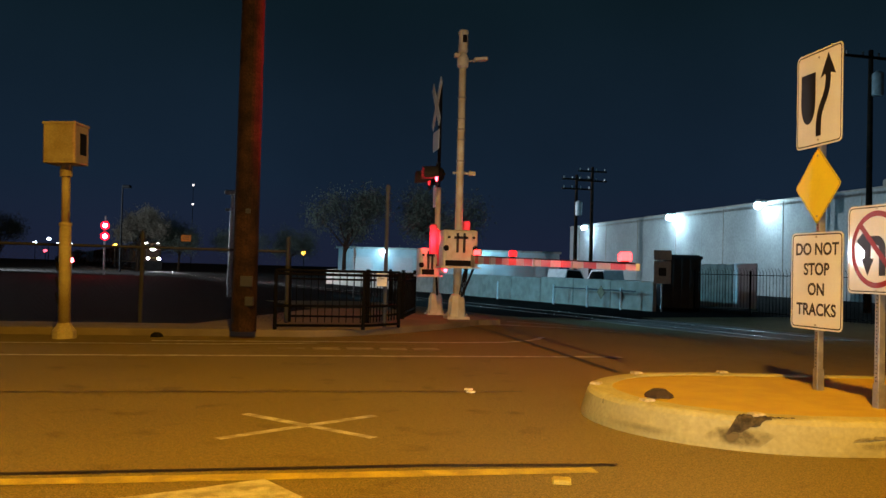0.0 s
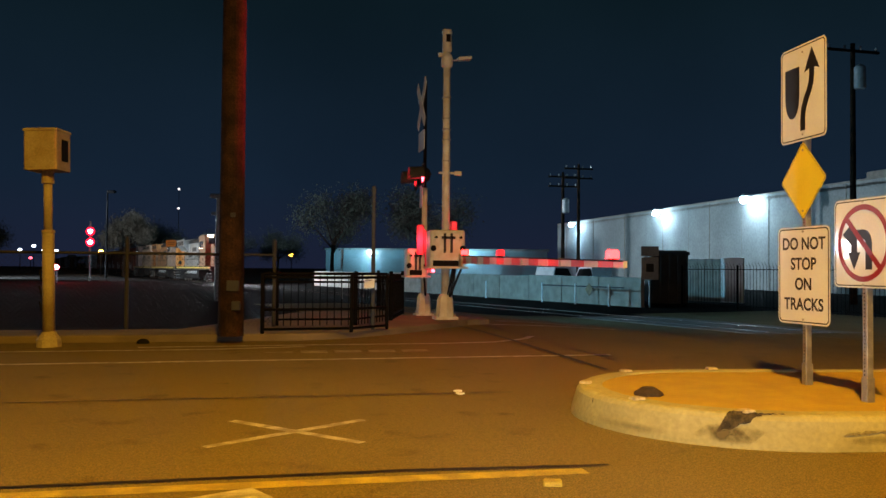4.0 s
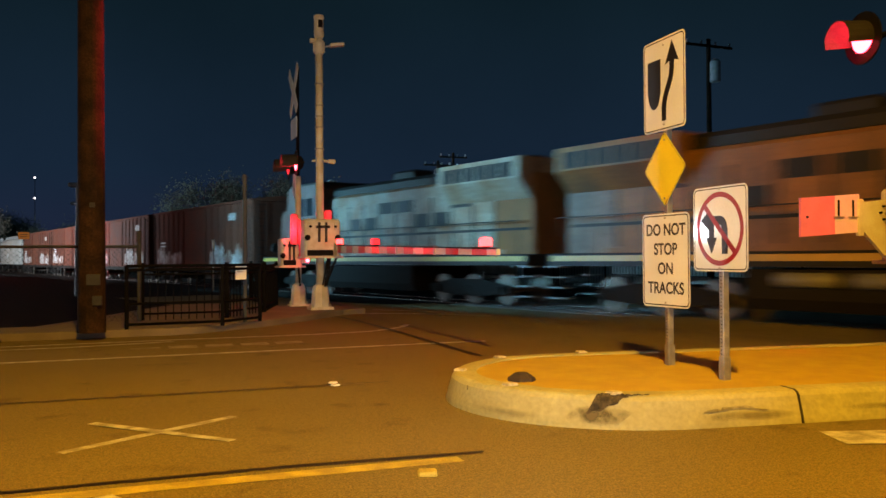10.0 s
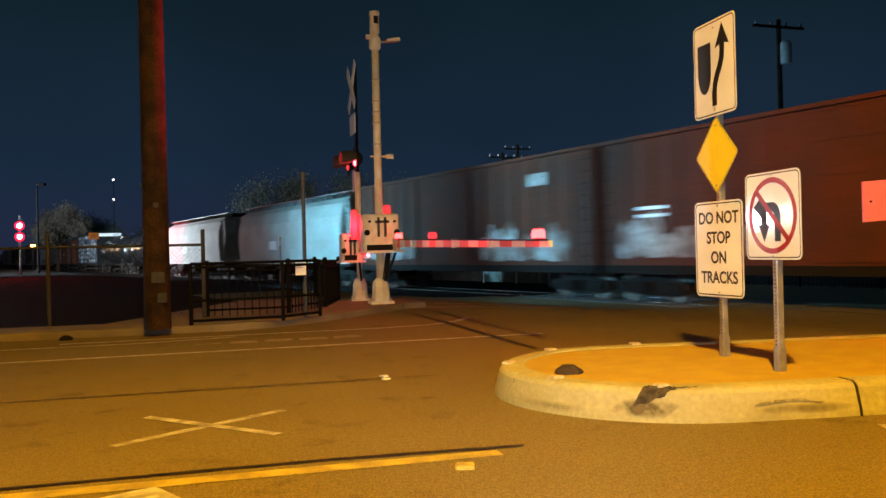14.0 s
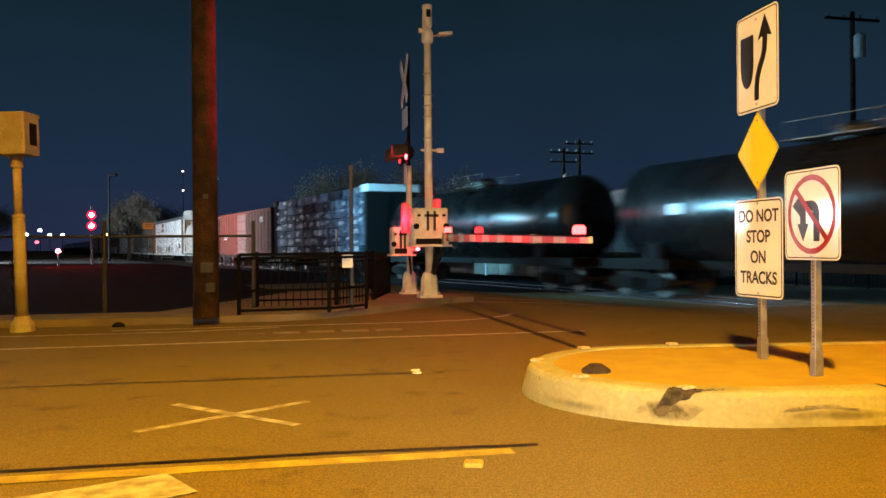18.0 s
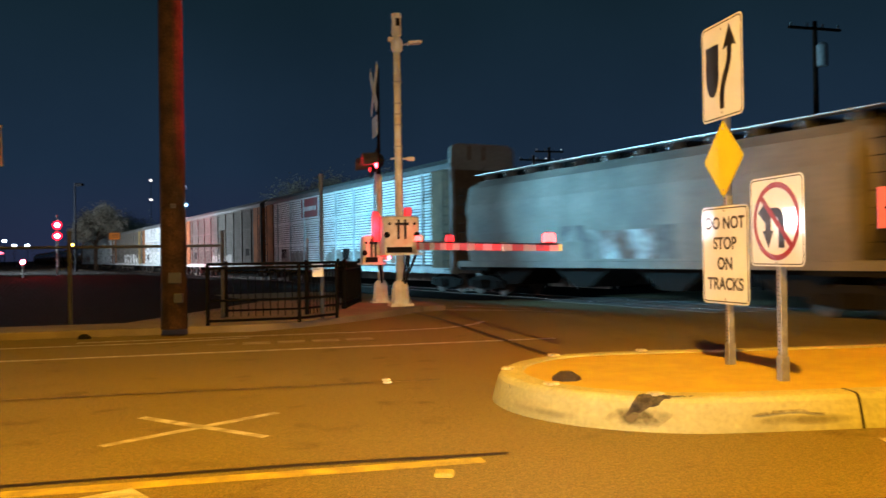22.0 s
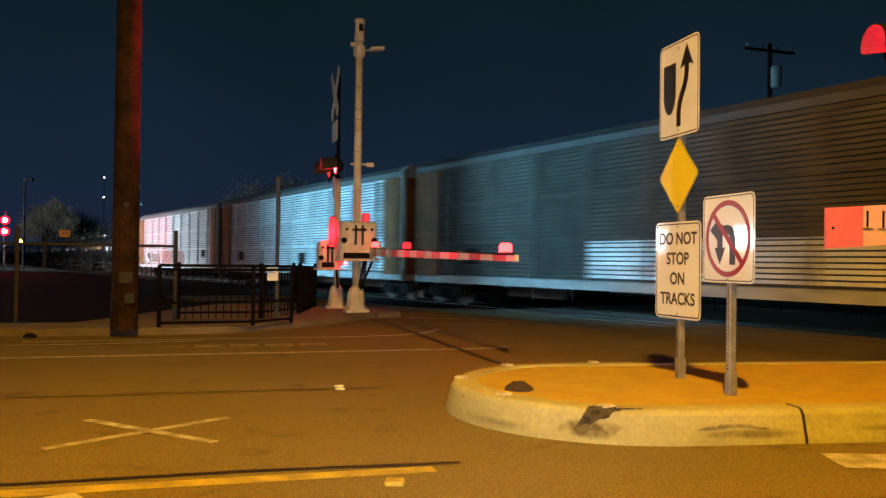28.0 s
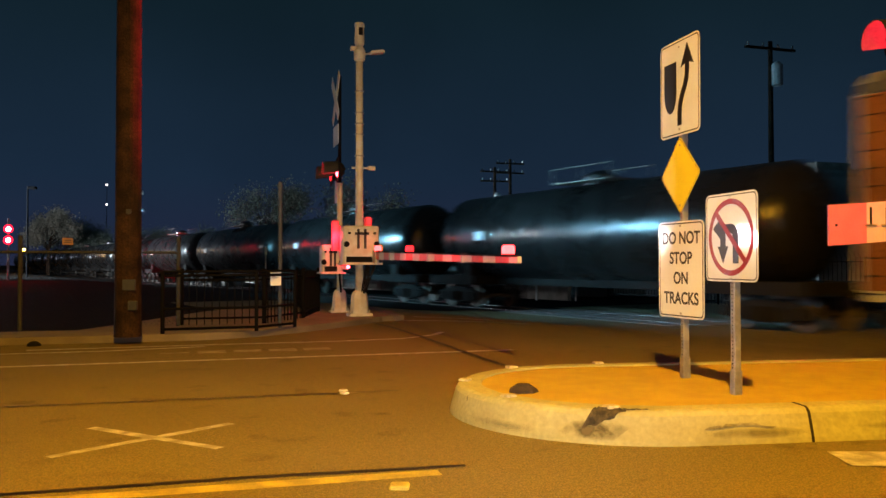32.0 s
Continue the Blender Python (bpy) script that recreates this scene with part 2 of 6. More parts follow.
def part(name, b, mat, parent=None, label="", smooth=False):
    ob = new(name, mesh_of(name, b, mat, smooth))
    ob.parent = parent
    if label:
        ob["label"] = label
    return ob


def thing(name, label, category, m=None, group="", kind=""):
    ob = tagged(new(name), label, category, group, kind)
    ob.empty_display_size = 0.2
    if m:
        ob.matrix_basis = m
    return ob


def rounded(w, h, r, n=4):
    """A rectangle's outline, centred, with round corners."""
    pts = []
    for cx, cy, a0 in ((w / 2 - r, h / 2 - r, 0), (-w / 2 + r, h / 2 - r, 90), (-w / 2 + r, -h / 2 + r, 180), (w / 2 - r, -h / 2 + r, 270)):
        pts += [(cx + r * math.cos(radians(a0 + 90 * i / n)), cy + r * math.sin(radians(a0 + 90 * i / n))) for i in range(n + 1)]
    return pts


def disc(r, n=28, cx=0, cy=0):
    return [(cx + r * math.cos(2 * math.pi * i / n), cy + r * math.sin(2 * math.pi * i / n)) for i in range(n)]


def asphalt_like(name, colour, chips, rough):
    """Bitumen with visible stone chips, wheel-worn patches and a few oil stains."""
    m = bpy.data.materials.new(name)
    m.use_nodes = True
    nt = m.node_tree
    b = nt.nodes["Principled BSDF"]
    tc = nt.nodes.new("ShaderNodeTexCoord")

    def tex(scale, detail, lo, hi):
        n, r = nt.nodes.new("ShaderNodeTexNoise"), nt.nodes.new("ShaderNodeValToRGB")
        n.inputs["Scale"].default_value, n.inputs["Detail"].default_value = scale, detail
        r.color_ramp.elements[0].position, r.color_ramp.elements[1].position = lo, hi
        nt.links.new(tc.outputs["Object"], n.inputs["Vector"])
        nt.links.new(n.outputs[0], r.inputs[0])
        return r.outputs[0]

    def mix(fac, a, c, amount=1.0, blend="MIX"):
        x = nt.nodes.new("ShaderNodeMix")
        x.data_type, x.blend_type = "RGBA", blend
        if isinstance(fac, float):
            x.inputs[0].default_value = fac
        else:
            nt.links.new(fac, x.inputs[0])
        for k, q in ((6, a), (7, c)):
            if isinstance(q, tuple):
                x.inputs[k].default_value = (*q, 1)
            else:
                nt.links.new(q, x.inputs[k])
        return x.outputs[2]
    fine, coarse = tex(95, 5, 0.38, 0.66), tex(0.45, 5, 0.30, 0.72)
    stain, mid = tex(2.6, 6, 0.60, 0.72), tex(34, 4, 0.30, 0.75)
    c = mix(fine, tuple(q * 0.66 for q in colour), tuple(0.55 * q + 0.45 * p for q, p in zip(chips, colour)))
    c = mix(0.22, c, mid, blend="OVERLAY")
    c = mix(coarse, c, mix(1.0, c, (0.80, 0.79, 0.76), blend="MULTIPLY"))
    dark = mix(1.0, c, (0.62, 0.60, 0.58), blend="MULTIPLY")
    c = mix(stain, c, dark)
    nt.links.new(c, b.inputs["Base Color"])
    b.inputs["Roughness"].default_value, b.inputs["Specular IOR Level"].default_value = rough, 0.35
    bp = nt.nodes.new("ShaderNodeBump")
    bp.inputs["Strength"].default_value, bp.inputs["Distance"].default_value = 0.5, 0.004
    nt.links.new(fine, bp.inputs["Height"])
    nt.links.new(bp.outputs[0], b.inputs["Normal"])
    return m


# ---- plan ----
RU, RV = Vector((0.978, 0.208)), Vector((-0.208, 0.978))      # along the road, across it
TW, TN = Vector((-0.4508, 0.8926)), Vector((0.8926, 0.4508))  # along the track to its far end, across it away from the road
TC = Vector((3.98, 31.5))                                     # a point on the track's centre line
RAIL = -0.52                                                  # top of the rails


def drop(x, y):
    """The ground's height: level at the road, falling gently to the track."""
    d = (Vector((x, y)) - TC).dot(TN)
    k = min(1, max(0, (d + 9.5) / 7.0))
    return RAIL * k * k * (3 - 2 * k)


def road_xy(a, b):
    return RU * a + RV * b


def track_pose(s, off=0.0, z=RAIL):
    p = TC - TW * s + TN * off
    return pose(p.x, p.y, z, 0, 0, math.degrees(math.atan2(-TW.y, -TW.x)))


def sheet(name, us, vs, place, mat, label="", kind="structure", category="", lift=0.0):
    b = Build()
    v = []
    for j in vs:
        for i in us:
            x, y = place(i, j)
            v.append((x, y, drop(x, y) + lift))
    n = len(us)
    f = [(r * n + c, r * n + c + 1, (r + 1) * n + c + 1, (r + 1) * n + c) for r in range(len(vs) - 1) for c in range(n - 1)]
    b.add(v, f)
    return tagged(part(name, b, mat, None), label, category, "", kind)


ASPHALT = asphalt_like("asphalt", (0.158, 0.128, 0.050), (0.305, 0.248, 0.100), 0.8)
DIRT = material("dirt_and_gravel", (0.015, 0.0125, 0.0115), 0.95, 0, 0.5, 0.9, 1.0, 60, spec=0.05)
CONCRETE = material("concrete", (0.34, 0.31, 0.27), 0.85, 0, 0.30, 2.2, 0.5, 130)
PAVEMENT = material("grimy_pavement", (0.19, 0.16, 0.125), 0.9, 0, 0.30, 1.6, 0.5, 110)
KERB = material("kerb_concrete", (0.385, 0.38, 0.205), 0.85, 0, 0.28, 2.2, 0.25, 34, colour2=(0.30, 0.29, 0.145))
INFILL = material("orange_infill", (0.445, 0.335, 0.022), 0.85, 0, 0.25, 5.0, 0.9, 80, colour2=(0.38, 0.27, 0.018))
WHITE_PAINT = material("worn_white_marking", (0.58, 0.60, 0.70), 0.7, 0, 0.5, 9.0, 0.4, 160, colour2=(0.27, 0.26, 0.25))
YELLOW_PAINT = material("worn_yellow_marking", (0.52, 0.44, 0.07), 0.75, 0, 0.45, 7.0, 0.4, 150, colour2=(0.30, 0.25, 0.06))
TAR = material("tar_seam", (0.020, 0.016, 0.012), 0.7, 0, 0.4, 6.0, 0.3, 90)
FENCE_STEEL = material("tarnished_fence_steel", (0.042, 0.048, 0.062), 0.75, 0.2, 0.3, 9.0, 0.2, 80)
STEEL = material("galvanised_steel", (0.42, 0.42, 0.41), 0.5, 0.7, 0.25, 14.0, 0.2, 120)
ALU = material("cream_painted_metal", (0.62, 0.65, 0.62), 0.55, 0.05, 0.22, 5.0, 0.2, 90, colour2=(0.50, 0.47, 0.38))
BLACK_STEEL = material("black_painted_steel", (0.006, 0.006, 0.007), 0.7, 0, 0.3, 8.0, 0.1, 90, spec=0.03)
BLACK = material("matt_black", (0.008, 0.008, 0.009), 0.8, 0, 0.3, 8.0, 0.1, 90, spec=0.12)
WOOD = material("weathered_pole_wood", (0.050, 0.027, 0.016), 0.92, 0, 0.55, 4.5, 1.0, 38, colour2=(0.018, 0.011, 0.008), spec=0.12)
SIGN_WHITE = lacquered(material("white_sign_sheeting", (0.76, 0.80, 0.82), 0.45, 0, 0.10, 3.0, 0.0, 70), 0.07, 0.12)
SIGN_BLACK = material("black_sign_ink", (0.014, 0.014, 0.014), 0.4, 0, 0.2, 9.0)
SIGN_RED = material("red_sign_ink", (0.26, 0.010, 0.008), 0.38, 0, 0.15, 9.0)
SIGN_YELLOW = material("yellow_sign_sheeting", (0.80, 0.66, 0.02), 0.45, 0, 0.08, 4.0)
SIGN_BACK = material("bare_aluminium", (0.50, 0.50, 0.50), 0.45, 0.8, 0.2, 10.0)
WAREHOUSE = material("warehouse_render", (0.40, 0.425, 0.42), 0.9, 0, 0.30, 0.22, 0.2, 5)
GLOW_RED = glow("red_lens_lit", (1.0, 0.022, 0.035), 38)
GLOW_DIM = glow("red_lens_dim", (1.0, 0.02, 0.03), 1.6)
GLOW_WHITE = glow("white_lens_lit", (0.92, 0.96, 1.0), 1500)
GLOW_COLD = glow("cold_lens_lit", (0.62, 0.86, 1.0), 160)
GLOW_AMBER = glow("amber_lens_lit", (1.0, 0.42, 0.04), 30)

# ---- ground, road, pavement ----
FAR = [-3000, -900, -300, -120, -60, -40, -30, -24, -20, -17, -14, -12, -11, -10, -9, -8, -7, -6, -5, -4, -3, -2, -1, 0, 2, 5, 9, 14, 20, 40, 100, 400, 3000]
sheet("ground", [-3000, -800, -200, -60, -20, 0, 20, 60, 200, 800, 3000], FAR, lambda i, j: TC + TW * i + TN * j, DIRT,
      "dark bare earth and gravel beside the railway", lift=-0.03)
A = [-70, -40, -25] + [i for i in range(-20, 36, 1)] + [45, 60, 90]
sheet("road", A, [-14, -8, -4, 0, 3, 6, 8, 10, 11, 12.2], road_xy, ASPHALT, "worn dark asphalt road in front of a level crossing")
for side, (j0, j1) in enumerate(((-12.0, -1.62), (1.62, 9.0))):
    sheet("crossing_apron", [-34 + i for i in range(33)], [j0 + (j1 - j0) * i / 8 for i in range(9)], lambda i, j: TC + TW * i + TN * j, ASPHALT,
          "asphalt laid up to the rails of the crossing", lift=-0.010)
sheet("road_apron", [-0.6 + i * 0.8 for i in range(35)], [12.2, 13, 14, 15, 16, 17, 18, 19], lambda a, b: road_xy(a if b < 12.3 else a + (b - 12.2) * 0.12, b), ASPHALT,
      "worn asphalt apron that leads over the track")


def pavement():
    b = Build()
    us = [-40 + i * 2 for i in range(19)] + [-2 + 0.45 * i for i in range(14)]
    v = []
    for a in us:
        edge = 12.2 if a < 0.2 else 12.2 + 3.2 * min(1, (a - 0.2) / 3.3) ** 1.5
        back = 13.3 if a < -1.5 else 13.3 + min(5.2, (a + 1.5) * 2.6)
        for q, z in ((edge, -0.05), (edge + 0.015, 0.085), (edge + 0.03, 0.10), (edge + 0.15, 0.102), (max(back, edge + 0.4), 0.10), (max(back, edge + 0.4) + 0.02, -0.6)):
            p = road_xy(a, q)
            v.append((p.x, p.y, z))
    f = [(i * 6 + k, (i + 1) * 6 + k, (i + 1) * 6 + k + 1, i * 6 + k + 1) for i in range(len(us) - 1) for k in range(5)]
    n = (len(us) - 1) * 6
    f += [tuple(range(5, -1, -1)), tuple(n + k for k in range(6))]
    tagged(part("pavement", b.add(v, f), PAVEMENT), "worn concrete pavement with a low kerb along the road", "", "", "structure")


pavement()


def marking(name, pts, width, mat, label, z=0.004):
    """A painted strip through points on the ground."""
    b, v = Build(), []
    pts = [Vector(p) for p in pts]
    fine = [pts[0]]
    for p, q in zip(pts, pts[1:]):
        k = max(1, int((q - p).length / 0.25))
        fine += [p.lerp(q, (i + 1) / k) for i in range(k)]
    for i, p in enumerate(fine):
        t = (fine[min(i + 1, len(fine) - 1)] - fine[max(i - 1, 0)]).normalized()
        s = Vector((-t.y, t.x)) * width / 2 * random.uniform(0.90, 1.06)
        for q in (p + s, p - s):
            v.append((q.x, q.y, drop(q.x, q.y) + z))
    f = [(2 * i, 2 * i + 1, 2 * i + 3, 2 * i + 2) for i in range(len(fine) - 1)]
    return tagged(part(name, b.add(v, f), mat), label, "road marking", "", "structure")


marking("lane_line", [(-6.0, 2.92), (-1.14, 3.95), (0.46, 4.285)], 0.12, YELLOW_PAINT, "worn yellow lane line on asphalt")
marking("tar_line", [(-6.0, 3.05), (-1.38, 4.06), (-0.43, 4.26), (0.60, 4.41)], 0.035, TAR, "black tar seam beside a yellow line", 0.009)
marking("lane_line", [(-9.0, 5.2), (-2.72, 6.50), (0.10, 7.03)], 0.035, material("dirty_line", (0.50, 0.41, 0.27), 0.8, 0, 0.5, 6.0, 0.3, 120, colour2=(0.24, 0.18, 0.11)), "thin worn yellow lane line on asphalt")
marking("tar_line", [(-9.0, 5.15), (-2.72, 6.455), (0.30, 7.045)], 0.024, TAR, "black tar seam beside a thin lane line", 0.009)
marking("lane_line", [(-16.0, 6.2), (-3.67, 9.04), (1.76, 10.30)], 0.12, WHITE_PAINT, "worn white lane line on asphalt")
marking("lane_line", [(-16, 7.75), (-3.26, 10.55), (-2.1, 11.05)], 0.10, WHITE_PAINT, "faded white edge line on asphalt")
marking("lane_line", [(-4.2, 10.75), (-2.05, 11.30), (-0.26, 11.70), (0.45, 12.0), (0.92, 12.58), (1.07, 13.09)], 0.11, WHITE_PAINT, "white edge line that curves to the kerb")
marking("lane_line", [(0.77, 17.0), (2.30, 16.2)], 0.12, WHITE_PAINT, "white line by the crossing")
marking("lane_line", [(0.55, 15.9), (2.9, 15.1)], 0.12, WHITE_PAINT, "white line by the crossing")
marking("crossing_mark", [(-1.65, 4.787), (-0.824, 5.71)], 0.075, WHITE_PAINT, "white painted cross on the asphalt", 0.003)
marking("crossing_mark", [(-1.70, 5.62), (-0.753, 4.933)], 0.075, WHITE_PAINT, "white painted cross on the asphalt", 0.0055)
# thin black line from the gate's foot to the island
marking("tar_line", [(-0.05, 15.32), (0.35, 13.9), (0.72, 12.22), (1.41, 8.67)], 0.06, TAR, "thin black line across the road", 0.012)
marking("stop_mark", [(-1.60, 3.30), (-1.05, 3.74)], 0.42, WHITE_PAINT, "worn white block marking on asphalt", 0.006)
marking("stop_mark", [(2.62, 4.42), (4.4, 4.20)], 0.36, WHITE_PAINT, "worn white block marking on asphalt", 0.006)
FADED = material("faded_white_marking", (0.40, 0.37, 0.30), 0.8, 0, 0.6, 5.0, 0.3, 90, colour2=(0.20, 0.17, 0.11))
for k in range(5):
    p = Vector((-2.45, 10.22)) + RU * 0.42 * k
    marking("legend_bar", [p, p + RU * 0.33], 0.30 if k else 0.12, FADED, "faded white bar of a worn road legend", 0.006)

# ---- median ----
MED = pose(1.88, 6.02, 0, 0, 0, 4.5)


def median():
    root = thing("traffic_island", "raised traffic island with pale kerb and orange infill", "traffic island", MED, kind="structure")
    prof = [(1.235, -0.03), (1.225, 0.03), (1.185, 0.165), (1.165, 0.188), (1.14, 0.198), (1.01, 0.20), (1.0, 0.192), (1.0, 0.10)]
    arcs = [("kerb", [(0, 1, 0.728)] + [(math.cos(radians(a)), math.sin(radians(a)), 0) for a in range(90, 271, 6)] + [(0, -1, 0.728)], 1)]
    x0, cuts = 0.727, [3.2, 6.0, 9.0]
    for x1 in cuts:
        for side in (-1, 1):
            arcs.append(("kerb", [(0, side, x0 + 0.006), (0, side, x1 - 0.006)], side))
        x0 = x1
    for name, line, side in arcs:
        b, v = Build(), []
        n = len(prof)
        for cx, cy, x in line:
            v += [(x + cx * r, cy * r, z + random.uniform(-0.002, 0.002)) for r, z in prof]
        f = [(i * n + k, i * n + (k + 1) % n, (i + 1) * n + (k + 1) % n, (i + 1) * n + k) for i in range(len(line) - 1) for k in range(n)]
        f += [tuple(range(n)), tuple((len(line) - 1) * n + k for k in range(n - 1, -1, -1))]
        part(name, b.add(v, f), KERB, root, smooth=False)
    top = [(1.0 * math.cos(radians(a)), 1.0 * math.sin(radians(a))) for a in range(90, 271, 6)] + [(9, -1), (9, 1)]
    part("infill", Build().prism(top, 0.0, 0.188, Matrix()), INFILL, root, "orange-brown textured infill")
    part("joint", Build().prism([(r + 0.003, z + 0.002) for r, z in prof[:6]] + [(1.02, -0.03)], 0.722, 0.739, Matrix(((0, 0, 1, 0), (-1, 0, 0, 0), (0, 1, 0, 0), (0, 0, 0, 1)))), TAR, root, "open dark joint")

    def face(q, k):
        """A point on the kerb's road face: q is metres along it from the nose's end (negative: round the nose), k the height 0 to 1."""
        z = 0.02 + 0.160 * k
        r = float(np.interp(z, [p[1] for p in prof[:5]], [p[0] for p in prof[:5]])) + 0.006
        if q >= 0:
            return (q, -r, z)
        a = radians(270) + q / 1.2
        return (r * math.cos(a), r * math.sin(a), z)

    def smear(name, q0, q1, k0, k1, mat, label, slant=0.0):
        n, w, v = 16, 8, []
        for i in range(n + 1):
            for j in range(w + 1):
                k = k0 + (k1 - k0) * j / w
                v.append(face(q0 + (q1 - q0) * i / n + slant * (k - k0), k))
        part(name, Build().add(v, [(i * (w + 1) + j, i * (w + 1) + j + 1, (i + 1) * (w + 1) + j + 1, (i + 1) * (w + 1) + j) for i in range(n) for j in range(w)]), mat, root, label)
    def flake(name, top, foot, mat, label, edge=0.012):
        """A patch on the road face between two lines of (q, k), with a ragged rim."""
        rnd, n, w, v = random.Random(len(top) * 7), 14, 6, []

        def along(line, i):
            u = i / n * (len(line) - 1)
            j = min(int(u), len(line) - 2)
            return [line[j][c] + (line[j + 1][c] - line[j][c]) * (u - j) + rnd.uniform(-edge, edge) * (1, 4)[c] for c in (0, 1)]
        for i in range(n + 1):
            (q0, k0), (q1, k1) = along(top, i), along(foot, i)
            v += [face(q0 + (q1 - q0) * j / w, k0 + (k1 - k0) * j / w) for j in range(w + 1)]
        part(name, Build().add(v, [(i * (w + 1) + j, i * (w + 1) + j + 1, (i + 1) * (w + 1) + j + 1, (i + 1) * (w + 1) + j) for i in range(n) for j in range(w)]), mat, root, label)
    broken = material("broken_kerb_core", (0.085, 0.066, 0.034), 0.95, 0, 0.8, 22, 0.6, 60, colour2=(0.020, 0.015, 0.009))
    flake("chip", [(-0.585, 1.13), (-0.55, 1.15), (-0.47, 1.15), (-0.385, 1.14)], [(-0.655, 0.42), (-0.575, 0.52), (-0.50, 0.74), (-0.40, 1.06)], broken, "dark broken kerb edge")
    flake("crack", [(-0.41, 1.14), (-0.33, 1.145), (-0.26, 1.14)], [(-0.41, 1.09), (-0.33, 1.11), (-0.26, 1.125)], broken, "dark crack along the kerb top", 0.004)
    smear("scuff", -0.86, -0.50, -0.12, 0.86, smudge("brown_scrape", (0.105, 0.085, 0.040), 0.85, 14), "brown scrape below the broken edge", 0.20)
    smear("scuff", -0.10, 0.80, -0.02, 0.56, smudge("tyre_scuff", (0.17, 0.145, 0.070), 0.60, 5), "brown tyre scuff")
    flake("scuff", [(0.06, 0.44), (0.16, 0.58), (0.26, 0.64), (0.36, 0.60), (0.50, 0.46)], [(0.06, 0.40), (0.16, 0.47), (0.26, 0.54), (0.36, 0.52), (0.50, 0.42)], material("tyre_rub", (0.25, 0.225, 0.115), 0.9, 0, 0.6, 9, 0, 40, colour2=(0.34, 0.32, 0.185)), "curved brown tyre rub", 0.008)
    flake("crack", [(-1.64, 0.92), (-1.632, 0.86), (-1.625, 0.75)], [(-1.628, 0.92), (-1.622, 0.84), (-1.618, 0.72)], broken, "short crack", 0.003)
    smear("scuff", 0.76, 2.3, 0.20, 0.60, smudge("tyre_scuff_faint", (0.22, 0.19, 0.10), 0.5, 4), "brown tyre scuff")
    smear("scuff", -1.9, -0.9, -0.1, 0.5, smudge("kerb_grime", (0.20, 0.17, 0.09), 0.45, 3), "grime along the kerb foot")


median()


def stud(x, y, z, mat, label, k=1.0):
    root = thing("road_stud", label, "road stud", pose(x, y, z, 0, 0, random.uniform(0, 90)), "reflective studs")
    part("base", Build().box(-0.055 * k, -0.055 * k, -0.004, 0.055 * k, 0.055 * k, 0.018 * k, c=0.012 * k), mat, root)


stud(0.253, 4.019, 0.004, YELLOW_PAINT, "yellow raised road stud on asphalt", 0.85)
for x, y in ((-0.157, 7.10), (-0.14, 6.95)):
    stud(x, y, 0.004, SIGN_WHITE, "pale raised road stud on asphalt", 0.55)
for a, r, x in ((166, 1.12, 0), (121, 1.12, 0), (209, 1.08, 0), (90, 1.13, 0.22), (247, 1.11, 0)):
    p = MED @ Vector((x + r * math.cos(radians(a)), r * math.sin(radians(a)), 0.2))
    stud(p.x, p.y, 0.202, material("dusty_stud", (0.52, 0.47, 0.34), 0.7, 0, 0.3, 30),  "white road stud glued on the island kerb", 0.75)
flap = thing("delineator_base", "black rubber base of a lost marker post", "delineator base", pose(1.12, 5.70, 0.188, 0, 0, 20))
part("foot", Build().lathe((0, 0, 0), (0, 0, 1), [(0, 0.105), (0.02, 0.095), (0.05, 0.05), (0.055, 0.045)], 7), material("brown_rubber", (0.045, 0.028, 0.018), 0.9, 0, 0.4, 20, 0.4, 60), flap)

# ---- traffic signs ----
SIGN_Z = -80.0


def put(x, y, z, turn=SIGN_Z, k=0.966):
    """x along the plate, y up, z out of its face."""
    return Matrix.Translation((x, y, z)) @ Matrix.Rotation(radians(turn), 4, "Z") @ Matrix.Rotation(radians(90), 4, "X") @ Matrix.Scale(k, 4)


def lettering(text, size, m, mat, parent, name="lettering"):
    cu = bpy.data.curves.new(name, "FONT")
    cu.body, cu.size, cu.align_x, cu.align_y, cu.extrude, cu.offset = text, size, "CENTER", "CENTER", 0.0006, 0.0032
    tmp = bpy.data.objects.new("tmp", cu)
    scene.collection.objects.link(tmp)
    me = bpy.data.meshes.new_from_object(tmp.evaluated_get(bpy.context.evaluated_depsgraph_get()))
    bpy.data.objects.remove(tmp)
    me.materials.clear()
    me.materials.append(mat)
    me.transform(m)
    ob = new(name, me)
    ob.parent = parent
    return ob


def plate(root, outline, border, m, face, ink, width=0.012, gap=0.012):
    part("plate", Build().prism(outline, -0.003, 0.0, m), SIGN_BACK, root)
    part("face", Build().prism(outline, 0.0005, 0.0012, m), face, root)
    outer, inner = border
    n = len(outer)
    v = [m @ Vector((x, y, 0.002)) for x, y in outer] + [m @ Vector((x, y, 0.002)) for x, y in inner]
    part("border", Build().add(v, [(i, (i + 1) % n, n + (i + 1) % n, n + i) for i in range(n)]), ink, root)


